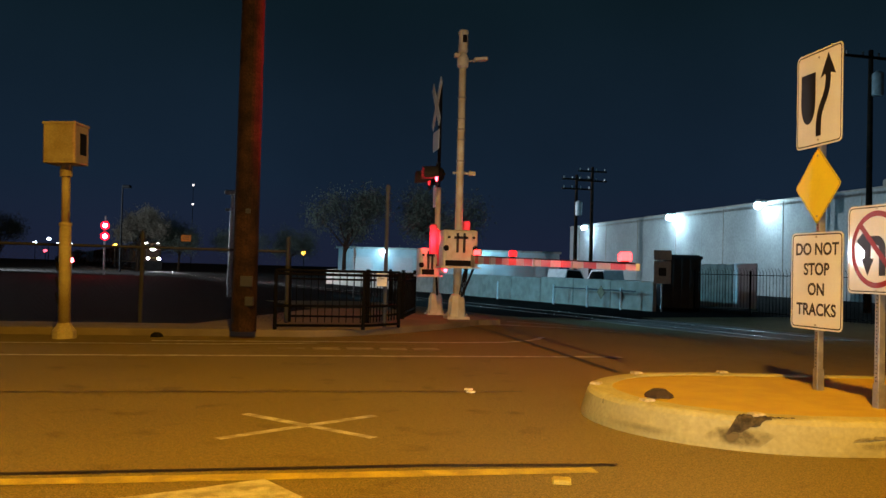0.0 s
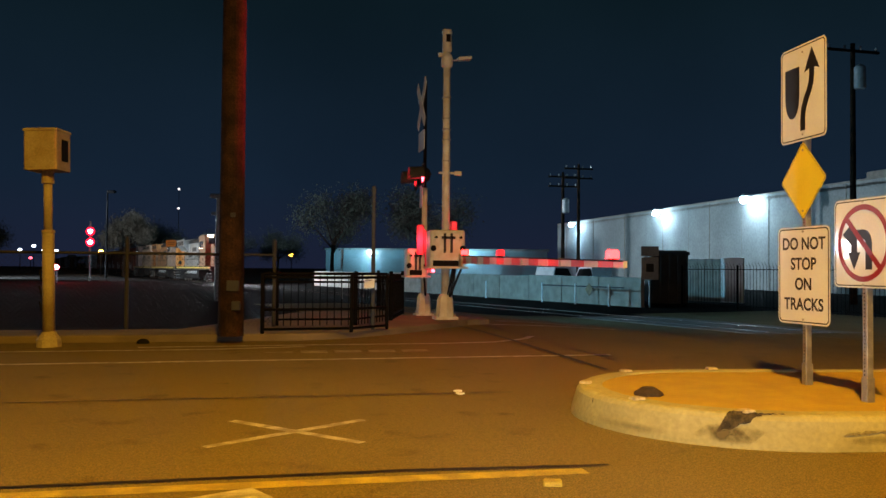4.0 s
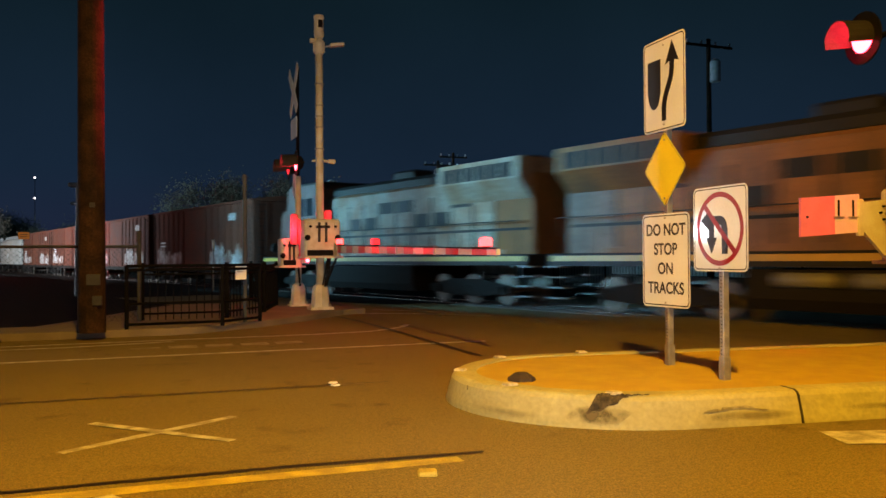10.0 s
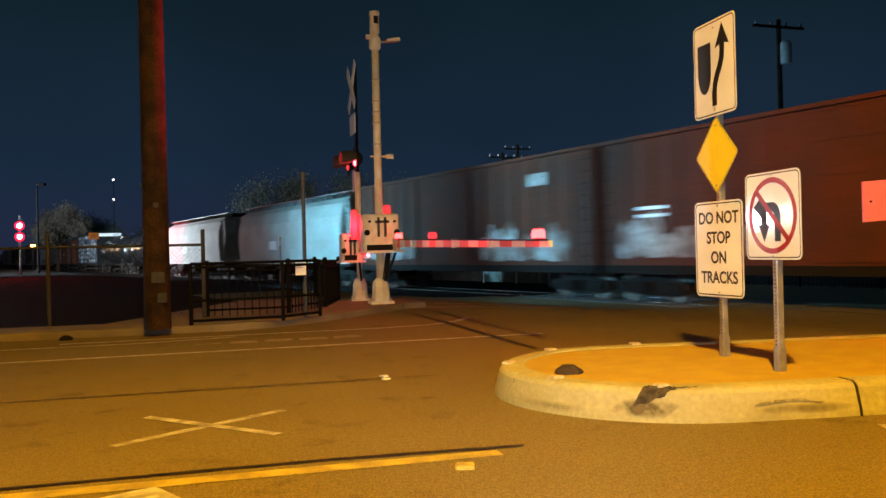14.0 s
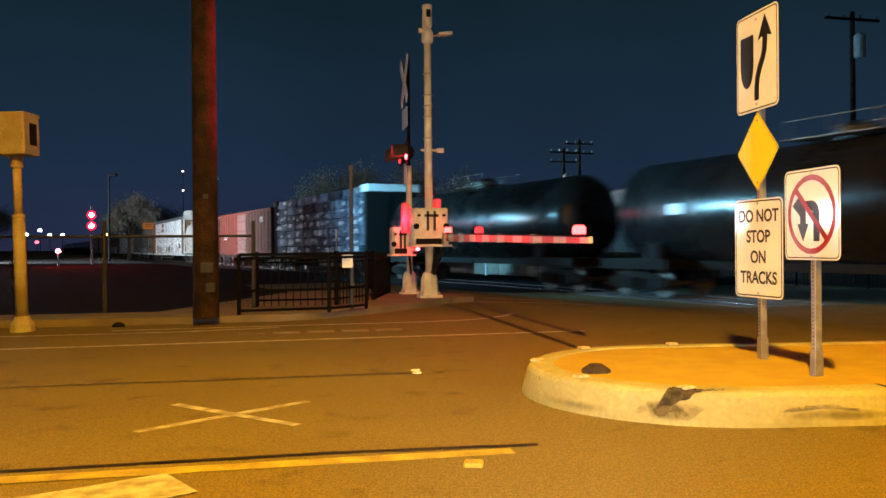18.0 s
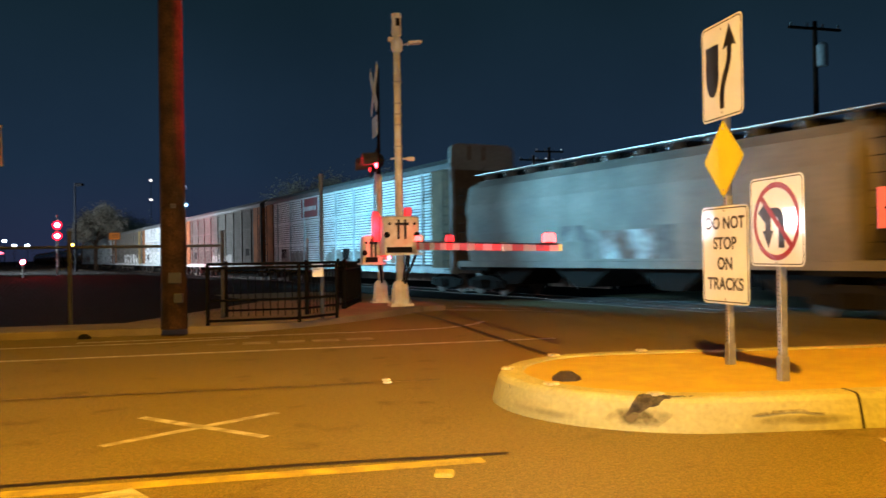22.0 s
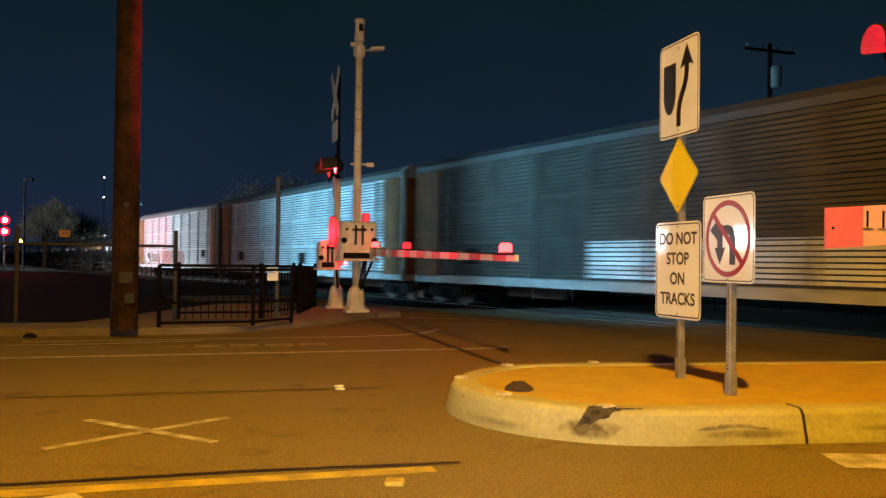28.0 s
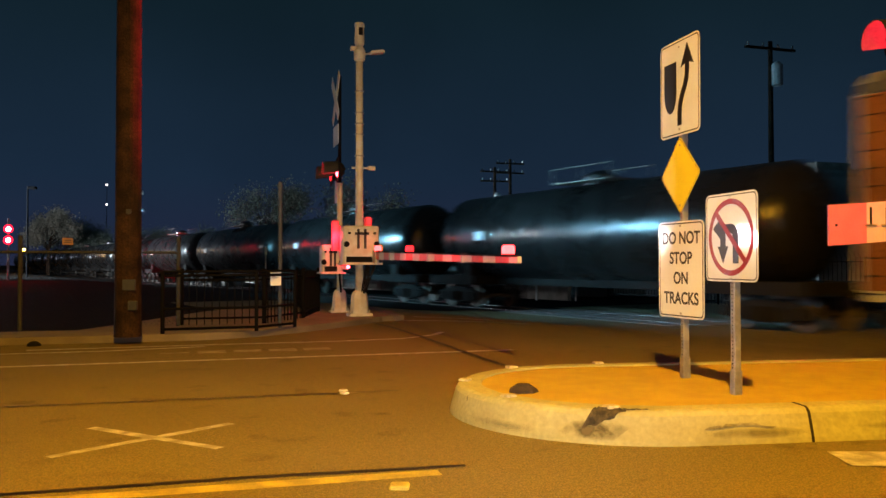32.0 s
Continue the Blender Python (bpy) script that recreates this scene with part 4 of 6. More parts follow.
def box_post():
    ALU = material("yellowed_post_paint", (0.44, 0.41, 0.32), 0.65, 0.05, 0.3, 3.0, 0.2, 40, colour2=(0.34, 0.29, 0.19))
    root = thing("detector_post", "cream leaning post with a square detector box on top", "detector post", pose(-5.35, 10.77, 0.0, 0, -1.3, 12))
    part("base", Build().lathe((0, 0, 0), (0, 0, 1), [(0, 0.155), (0.10, 0.15), (0.16, 0.105), (0.20, 0.085)], 10), ALU, root)
    part("post", Build().tube((0, 0, 0.18), (0, 0, 1.48), 0.078, 0.074, 16), ALU, root, "", True)
    part("collar", Build().tube((0, 0, 1.46), (0, 0, 1.50), 0.082, n=16), ALU, root)
    part("upper_post", Build().tube((0, 0, 1.48), (0, 0, 2.20), 0.055, n=14), ALU, root, "", True)
    part("neck", Build().tube((0, 0, 2.10), (0, 0, 2.27), 0.078, n=12), ALU, root)
    at = Matrix.Translation((0.0, 0, 0)) @ pose(0, 0, 0, 0, 0, -12)
    box = part("detector_box", Build().box(-0.22, -0.20, 2.26, 0.20, 0.22, 2.78, at, 0.02), ALU, root, "yellowed square box")
    part("side_window", Build().box(0.201, -0.05, 2.38, 0.206, 0.13, 2.66, at), BLACK, box)
    part("lid", Build().box(-0.23, -0.21, 2.755, 0.21, 0.23, 2.79, at, 0.012), ALU, box)
    part("front_plate", Build().box(-0.19, -0.206, 2.30, 0.17, -0.201, 2.73, at), ALU, box)
    for z in (0.55, 0.75, 0.95):
        part("cable_loop", Build().tube((-0.08, -0.03, z - 0.09), (-0.10, -0.03, z + 0.04), 0.012, n=6), BLACK, root)



box_post()


def barrier():
    root = thing("pedestrian_barrier", "black steel pedestrian barrier with three rails", "barrier")
    pts = [Vector((-2.86, 11.92, 0.10)), Vector((-1.64, 12.31, 0.10)), Vector((-1.17, 13.02, 0.10))]
    for p in pts:
        part("post", Build().box(p.x - 0.025, p.y - 0.025, p.z, p.x + 0.025, p.y + 0.025, p.z + 0.86, c=0.006), BLACK_STEEL, root)
    for p, q in zip(pts, pts[1:]):
        for z in (0.06, 0.34, 0.80, 0.855):
            part("rail", Build().tube(p + Vector((0, 0, z)), q + Vector((0, 0, z)), 0.019, n=8), BLACK_STEEL, root)
    sign = thing("notice_plate", "small white notice on the black fence", "notice", pose(-1.42, 12.72, 0.84, 90, 0, 20))
    part("sheet", Build().prism(rounded(0.16, 0.20, 0.01), -0.003, 0.003, Matrix()), SIGN_WHITE, sign)
    for k, w in enumerate((0.07, 0.05, 0.09)):
        part("text_bar", Build().box(-0.06, 0.055 - 0.022 * k, 0.0035, -0.06 + w, 0.062 - 0.022 * k, 0.0045), SIGN_BLACK, sign)
    p = thing("marker_post", "slim grey steel post with a reflector", "post", pose(-1.38, 12.92, 0.10))
    part("tube", Build().tube((0, 0, 0), (0, 0, 2.16), 0.030, n=12), material("dull_zinc_post", (0.050, 0.064, 0.095), 0.8, 0.1, 0.3, 9.0), p)
    part("cap", Build().lathe((0, 0, 2.10), (0, 0, 1), [(0, 0.034), (0.05, 0.040), (0.09, 0.036), (0.11, 0.015)], 10), material("dull_zinc_post", (0.050, 0.064, 0.095)), p)


barrier()


def picket_fence(name, label, pts, height, step=0.11, z=0.10, curved=False):
    root = thing(name, label, "fence")
    pts = [Vector(p) for p in pts]
    picks = Build().box(-0.007, -0.007, 0, 0.007, 0.007, height)
    if curved:
        picks.tube((0, 0, height), (0, -0.10, height + 0.16), 0.009, 0.004, 5)
    me = mesh_of("picket", picks, BLACK_STEEL)
    for p, q in zip(pts, pts[1:]):
        d = q - p
        n = int(d.length / step)
        zz = lambda r: drop(r.x, r.y) + z
        part("post", Build().box(p.x - 0.035, p.y - 0.035, zz(p), p.x + 0.035, p.y + 0.035, zz(p) + height + 0.06, c=0.01), BLACK_STEEL, root)
        for h in (0.15, height - 0.12):
            part("rail", Build().tube((p.x, p.y, zz(p) + h), (q.x, q.y, zz(q) + h), 0.018, n=6), BLACK_STEEL, root)
        for i in range(1, n):
            r = p.lerp(q, i / n)
            ob = new("picket", me)
            ob.parent, ob.location = root, (r.x, r.y, zz(r))
            ob.rotation_euler = (0, 0, math.atan2(d.y, d.x))
    q = pts[-1]
    part("post", Build().box(q.x - 0.035, q.y - 0.035, drop(q.x, q.y) + z, q.x + 0.035, q.y + 0.035, drop(q.x, q.y) + z + height + 0.06, c=0.01), BLACK_STEEL, root)


picket_fence("picket_fence", "black steel picket fence along the pavement", [(-3.0, 13.6), (-1.75, 13.9), (-1.25, 15.2), (-1.15, 17.4), (-1.9, 20.5)], 0.88, z=0.05)


def chain_fence():
    root = thing("chain_link_fence", "rusty chain-link fence on steel posts beside the pavement", "fence")
    a, b = Vector((-22.0, 7.6)), Vector((-3.0, 13.4))
    d = (b - a).normalized()
    L, H, s = (b - a).length, 1.10, 0.075
    n = int(L / 2.1)
    for i in range(n + 1):
        p = a.lerp(b, i / n)
        part("post", Build().tube((p.x, p.y, 0.05), (p.x, p.y, 1.48), 0.032, n=10), FENCE_STEEL, root)
    part("top_rail", Build().tube((a.x, a.y, 1.24), (b.x, b.y, 1.24), 0.021, n=8), FENCE_STEEL, root)
    w, k = Build(), 0
    x = -H
    while x < L:
        for sg in (1, -1):
            x0, x1, z0, z1 = x, x + H, (0.12 if sg > 0 else 0.12 + H), (0.12 + H if sg > 0 else 0.12)
            if x0 < 0:
                z0, x0 = z0 + (z1 - z0) * (-x0 / H), 0
            if x1 > L:
                z1, x1 = z0 + (z1 - z0) * ((L - x0) / (x1 - x0)), L
            p, q = a + d * x0, a + d * x1
            w.tube((p.x, p.y, z0), (q.x, q.y, z1), 0.0016, n=3)
        x += s
    part("wire_mesh", w, material("rusty_wire", (0.020, 0.016, 0.014), 0.9, 0, 0.3, 9, spec=0.05), root, "chain-link wire mesh")["kind"] = "stuff"


chain_fence()
tag = thing("fence_plate", "small orange plate wired to the chain-link fence", "sign", pose(-4.50, 12.92, 1.40, 90, 0, 17))
part("sheet", Build().prism(rounded(0.15, 0.10, 0.01), -0.003, 0.003, Matrix()), material("orange_plate", (0.28, 0.13, 0.03), 0.5, 0, 0.2, 9), tag)
for k in range(2):
    part("text_bar", Build().box(-0.05, 0.012 - 0.03 * k, 0.0035, 0.05, 0.022 - 0.03 * k, 0.0045), SIGN_BLACK, tag)
hump = thing("rubber_debris", "black lump of rubber lying by the kerb", "debris", pose(-4.35, 11.35, 0.0))
part("lump", Build().lathe((0, 0, 0), (0, 0, 1), [(0, 0.09), (0.03, 0.08), (0.06, 0.04), (0.065, 0.01)], 9), BLACK, hump)

# ---- railway ----
BALLAST = material("ballast", (0.05, 0.044, 0.038), 0.95, 0, 0.55, 3.0, 1.0, 22)
RAIL_TOP = material("polished_rail", (0.55, 0.55, 0.56), 0.25, 1.0, 0.2, 6.0)
RAIL_SIDE = material("rusty_rail", (0.10, 0.055, 0.035), 0.85, 0.3, 0.4, 12.0, 0.5, 60)


def railway():
    rot = track_pose(0, 0, 0)
    bed = Build()
    ring = [(-2.6, -0.62), (-1.7, -0.20), (1.7, -0.20), (2.6, -0.62)]
    v = [rot @ Vector((x, y, RAIL + z)) for x in (-1000, 3) for y, z in ring] + [rot @ Vector((x, y, RAIL + z)) for x in (33, 700) for y, z in ring]
    bed.add(v, [(0, 1, 5, 4), (1, 2, 6, 5), (2, 3, 7, 6), (8, 9, 13, 12), (9, 10, 14, 13), (10, 11, 15, 14)])
    tagged(part("track_bed", bed, BALLAST), "dark stone ballast under the railway", "", "", "structure")
    for name, off in (("rail", -0.72), ("rail", 0.72)):
        root = thing(name, "steel rail with a polished top", "rail", rot, "rails", "structure")
        part("rail_web", Build().box(-1000, off - 0.03, RAIL - 0.17, 700, off + 0.03, RAIL - 0.012), RAIL_SIDE, root)
        part("rail_head", Build().box(-1000, off - 0.036, RAIL - 0.012, 700, off + 0.036, RAIL, c=0.006), RAIL_TOP, root)
    me = mesh_of("sleeper", Build().box(-0.11, -1.3, -0.30, 0.11, 1.3, -0.165, c=0.01), material("sleeper_wood", (0.06, 0.05, 0.042), 0.9, 0, 0.4, 8, 0.6, 40))
    root = thing("sleepers", "dark timber sleepers under the rails", "sleeper", rot, kind="structure")
    for i in range(150):
        ob = new("sleeper", me)
        ob.parent, ob.location = root, (-78 + 0.62 * i, 0, RAIL)
    deck = thing("crossing_panels", "concrete crossing panels between the rails", "crossing panel", rot, kind="structure")
    pm = material("crossing_concrete", (0.20, 0.19, 0.175), 0.7, 0, 0.35, 2.0, 0.4, 70)
    for i in range(-4, 6):
        for y0, y1 in ((-0.64, 0.64), (-1.55, -0.80), (0.80, 1.55)):
            part("panel", Build().box(15 + 3 * i + 0.01, y0, RAIL - 0.2, 18 + 3 * i - 0.01, y1, RAIL - 0.004, c=0.012), pm, deck)


railway()


# ---- beyond the track ----
def warehouse():
    root = thing("warehouse", "long pale rendered warehouse with floodlights under the roof edge", "warehouse")
    a, b, c = Vector((15.8, 121.0)), Vector((29.9, 56.0)), Vector((75.0, 66.0))
    z0, z1 = RAIL - 0.05, 7.5

    def wall(p, q, name):
        d = (q - p).normalized()
        n = Vector((-d.y, d.x))
        out = [(p.x, p.y), (q.x, q.y), (q.x + n.x * 0.3, q.y + n.y * 0.3), (p.x + n.x * 0.3, p.y + n.y * 0.3)]
        w = part(name, Build().prism(out, z0, z1, Matrix()), WAREHOUSE, root)
        k = int((q - p).length / 9)
        for i in range(1, k):
            r = p.lerp(q, i / k)
            part("wall_joint", Build().box(-0.015, -0.006, z0, 0.015, 0.0, z1, Matrix.Translation((r.x, r.y, 0)) @ Matrix.Rotation(math.atan2(d.y, d.x), 4, "Z")), CONCRETE, w)
        part("parapet_cap", Build().prism([(x - n.x * 0.06, y - n.y * 0.06) for x, y in out[:2]] + out[2:], z1, z1 + 0.12, Matrix()), CONCRETE, w)
    wall(a, b, "long_wall")
    wall(b, c, "end_wall")
    part("roof", Build().prism([(a.x, a.y), (b.x, b.y), (c.x, c.y), (61, 131)], z1 - 0.4, z1 - 0.2, Matrix()), CONCRETE, root)
    along = lambda x, y: Matrix.Translation((x, y, 0)) @ Matrix.Rotation(radians(-77.76), 4, "Z")
    part("roof_unit", Build().box(0, 1.0, z1 + 0.1, 3.2, 4.0, z1 + 0.75, along(29.0, 60.5), 0.05), CONCRETE, root, "low roof unit")
    for k in range(7):
        part("downpipe", Build().tube((16.6 + 2.03 * k, 117.3 - 9.35 * k, z0), (16.6 + 2.03 * k, 117.3 - 9.35 * k, z1 - 0.1), 0.06, n=6), CONCRETE, root)
    for x, y, z in ((22.5, 88.5, 7.3), (26.0, 72.3, 7.4), (17.2, 112.6, 7.3)):
        head = part("wall_floodlight", Build().box(x - 0.9, y - 0.30, z, x - 0.05, y + 0.30, z + 0.25, c=0.04), STEEL, root, "wall-mounted floodlight")
        part("lens", Build().box(x - 0.95, y - 0.28, z - 0.06, x - 0.30, y + 0.28, z - 0.002), GLOW_COLD, head, "lit cold white lens")
        part("lamp_globe", Build().lathe((x - 0.75, y, z - 0.52), (0, 0, 1), [(0, 0.12), (0.06, 0.26), (0.22, 0.34), (0.38, 0.30), (0.46, 0.2)], 14), GLOW_COLD, head, "lit cold white globe")


warehouse()
for x, y, z, p in ((19.0, 87.5, 6.6, 560), (22.5, 71.3, 6.7, 400), (13.4, 111.6, 6.6, 620), (-16.0, 163.0, 4.6, 2500), (4.0, 163.0, 4.6, 3500)):
    lamp("wall_light", "POINT", (x, y, z), COLD, p, 0.2)


def low_wall():
    root = thing("barrier_wall", "low grey concrete wall beyond the track", "wall", track_pose(0, 6.0, RAIL - 0.05), kind="structure")
    for i in range(15):
        x0 = -2.4 - 3.0 * (i + 1)
        part("wall_panel", Build().box(x0 + 0.02, -0.10, 0, x0 + 2.98, 0.10, 1.30 + 0.02 * (i % 3), c=0.02), CONCRETE, root)
    for x in (-3.6, -6.1, -8.9, -14.5):
        part("white_post", Build().tube((x, -0.9, 0), (x, -0.9, 0.98), 0.045, n=8), SIGN_WHITE, root)
    rail = part("pipe_rail", Build().tube((-9.0, -0.9, 0.86), (-2.6, -0.9, 0.86), 0.028, n=8), FENCE_STEEL, root, "thin steel pipe rail")
    part("diamond_plate", Build().prism([(-0.30, 0), (0, -0.30), (0.30, 0), (0, 0.30)], -0.01, 0.01, pose(-5.0, -0.93, 0.74, 90, 0, 0)), material("faded_diamond", (0.30, 0.22, 0.12), 0.7, 0, 0.5, 5), rail, "faded diamond warning plate")


low_wall()


SKIP = material("grimy_dark_steel", (0.040, 0.042, 0.043), 0.75, 0, 0.5, 2.0, 0.4, 20)


def dumpster():
    root = thing("skip_container", "dark steel waste container by the fence", "container", pose(9.75, 38.2, RAIL - 0.04, 0, 0, -8))
    part("body", Build().box(-0.78, -0.9, 0.15, 0.82, 2.2, 2.40, c=0.05), SKIP, root)
    for i in range(5):
        part("rib", Build().box(-0.76 + 0.37 * i, -0.97, 0.2, -0.68 + 0.37 * i, -0.89, 2.32), SKIP, root)
    part("top_rail", Build().box(-0.84, -1.0, 2.30, 0.88, 2.26, 2.44, c=0.02), SKIP, root)
    part("lid", Build().box(-0.72, -0.85, 2.44, 0.76, 1.2, 2.50, c=0.02), SKIP, root)
    part("skid", Build().box(-0.8, -0.8, 0, 0.8, 2.0, 0.15), BLACK_STEEL, root)


dumpster()
picket_fence("yard_fence", "black steel yard fence with curved spikes", [(TC - TW * s + TN * 8.0) for s in (-2.2, 1.0, 4.0, 7.0, 10.0, 13.0, 16.5)], 1.75, 0.16, 0.0, True)
screen = thing("privacy_screen", "grey slatted screen with a white gate behind the yard fence", "fence panel", pose(12.6, 42.5, RAIL, 0, 0, -62))
for k in range(9):
    part("slat_panel", Build().box(-3.2 + 0.5 * k, -0.03, 0.05, -2.73 + 0.5 * k, 0.03, 2.15 + 0.02 * (k % 2)), CONCRETE, screen)
part("gate_panel", Build().box(1.35, -0.05, 0.05, 2.75, 0.05, 2.20, c=0.01), SIGN_WHITE, screen, "white gate panel")


def far_sign(x, y):
    root = thing("track_sign", "two dull grey plates on a post by the track", "sign", pose(x, y, RAIL))
    part("post", Build().tube((0, 0, 0), (0, 0, 2.55), 0.04, n=8), STEEL, root)
    part("plate", Build().prism(rounded(0.72, 0.95, 0.03), -0.01, 0.0, pose(0, -0.05, 1.65, 90, 0, 0)), SIGN_BACK, root)
    part("small_plate", Build().prism(rounded(0.75, 0.42, 0.03), -0.01, 0.0, pose(0, -0.05, 2.38, 90, 0, 0)), SIGN_BACK, root)
    part("text_bar", Build().box(-0.16, -0.065, 1.5, 0.16, -0.058, 1.85), SIGN_BLACK, root)


far_sign(8.35, 35.6)
mk = thing("marker_post", "slim white-topped marker post near the track", "post", pose(-3.94, 30.0, -0.06))
part("tube", Build().tube((0, 0, 0), (0, 0, 1.45), 0.025, n=8), STEEL, mk)
part("cap", Build().tube((0, 0, 1.45), (0, 0, 1.76), 0.045, n=8), SIGN_WHITE, mk, "white reflective cap")


def power_pole(x, y, h, arm=2.4, can=True, name="power_pole", below=3.2):
    root = thing(name, "dark wooden power pole with crossarm and grey transformer", "power pole", pose(x, y, RAIL, 0, 0, 15), "power poles")
    part("shaft", Build().tube((0, 0, 0), (0, 0, h), 0.17, 0.11, 12), WOOD, root)
    for z in ((h - 0.35, h - 1.1) if below > 3 else (h - 0.35,)):
        a = part("crossarm", Build().box(-arm / 2, -0.06, z - 0.06, arm / 2, 0.06, z + 0.06), WOOD, root)
        for i in range(4):
            part("insulator", Build().tube((-arm / 2 + 0.15 + i * (arm - 0.3) / 3, 0, z + 0.06), (-arm / 2 + 0.15 + i * (arm - 0.3) / 3, 0, z + 0.24), 0.05, n=8), STEEL, a)
    if can:
        part("transformer", Build().lathe((0.05, -0.42, h - below), (0, 0, 1), [(0, 0.24), (0.06, 0.27), (1.0, 0.27), (1.06, 0.22), (1.16, 0.1)], 14), material("grey_transformer", (0.55, 0.56, 0.57), 0.5, 0.3, 0.2, 6), root, "pale grey transformer can")


power_pole(8.9, 66.0, 9.2)
power_pole(10.2, 66.5, 9.9, can=False)
power_pole(19.25, 40.4, 12.55, 3.0, below=2.25)


def low_building():
    root = thing("low_building", "long low white industrial building across the track", "building", pose(-24, 168, RAIL))
    part("wall", Build().box(0, 0, 0, 44, 14, 5.2), WAREHOUSE, root)
    part("roof", Build().box(-0.4, -0.4, 5.2, 44.4, 14.4, 5.6, c=0.1), CONCRETE, root)
    for i in range(5):
        part("shutter", Build().box(3 + 8 * i, -0.12, 0.1, 7 + 8 * i, -0.01, 3.6), STEEL, root, "roller shutter")
    for x, z in ((27, 5.0), (9, 4.6)):
        part("wall_lamp", Build().box(x - 0.35, -0.5, z, x + 0.35, -0.05, z + 0.35), GLOW_COLD, root, "lit wall lamp")


low_building()


def parked_truck(x, y, turn):
    root = thing("parked_truck", "white pickup truck parked in the yard", "truck", pose(x, y, RAIL, 0, 0, turn))
    white = material("white_car_paint", (0.7, 0.72, 0.74), 0.3, 0, 0.05, 3)
    body = Build().prism([(-2.6, 0.45), (2.5, 0.45), (2.6, 0.75), (2.45, 1.0), (1.2, 1.1), (0.75, 1.75), (-0.7, 1.78), (-0.9, 1.1), (-2.6, 1.1)], -0.9, 0.9, pose(0, 0, 0, 90, 0, 0))
    part("body", body, white, root)
    part("window", Build().prism([(1.05, 1.12), (0.68, 1.68), (-0.62, 1.70), (-0.78, 1.12)], -0.91, 0.91, pose(0, 0, 0, 90, 0, 0)), BLACK, root)
    for wx in (-1.6, 1.6):
        for wy in (-0.85, 0.85):
            part("wheel", Build().lathe((wx, wy - 0.12, 0.38), (0, 1, 0), [(0, 0.3), (0.03, 0.38), (0.21, 0.38), (0.24, 0.3)], 18), BLACK, root)


parked_truck(7.6, 62.0, 40)
parked_truck(10.9, 63.0, 120)
FOLIAGE = material("night_foliage", (0.10, 0.12, 0.095), 0.95, 0, 0.4, 0.6, 0, 30, spec=0.05)
# paler copy of the foliage, lit look in its colour, for one tree
LIT_LEAF = material("lit_foliage", (0.17, 0.15, 0.12), 0.95, 0, 0.4, 0.6, 0, 30, spec=0.05)


def tree(x, y, h, spread, seed, label, n=900, leaf=None):
    rnd = random.Random(seed)
    root = thing("tree", label, "tree", pose(x, y, RAIL), "trees")
    t = Build()
    t.tube((0, 0, 0), (0.1, 0, h * 0.45), 0.03 * h, 0.018 * h, 8)
    tips = []
    for i in range(9):
        a, z = rnd.uniform(0, 6.28), rnd.uniform(0.3, 0.5) * h
        tip = Vector((math.cos(a) * spread * rnd.uniform(0.3, 0.8), math.sin(a) * spread * rnd.uniform(0.3, 0.8), rnd.uniform(0.55, 0.95) * h))
        t.tube((0.08, 0, z), tip, 0.012 * h, 0.004 * h, 6)
        tips.append(tip)
    part("trunk", t, WOOD, root)
    c = Build()
    for i in range(n):
        p = rnd.choice(tips) + Vector([rnd.gauss(0, 0.17) * spread for _ in range(3)])
        s = rnd.uniform(0.05, 0.10) * (h / 8)
        q = Euler((rnd.uniform(0, 6), rnd.uniform(0, 6), rnd.uniform(0, 6))).to_matrix()
        c.add([p + q @ Vector(v) * s for v in ((-1, -0.5, 0), (0, -0.8, 0.2), (1, 0, 0), (0.2, 0.8, -0.1), (-0.8, 0.5, 0.1))], [(0, 1, 2, 3, 4)])
    part("crown", c, leaf or FOLIAGE, root, "uneven leafy crown")


tree(-49, 128, 10.2, 4.0, 1, "pale lit broadleaf tree beside the railway", 15000, LIT_LEAF)
for k, (x, y, h, s) in enumerate(((-46, 138, 7.5, 5), (-38, 146, 7, 5), (-66, 120, 7, 4.5), (-76, 112, 9, 4), (-30, 150, 7.5, 5), (-18, 132, 12, 7), (-4, 136, 13, 8), (-90, 110, 8, 5), (-52, 146, 8, 6))):
    tree(x, y, h, s, 10 + k, "dark broadleaf tree against the night sky", 12000)


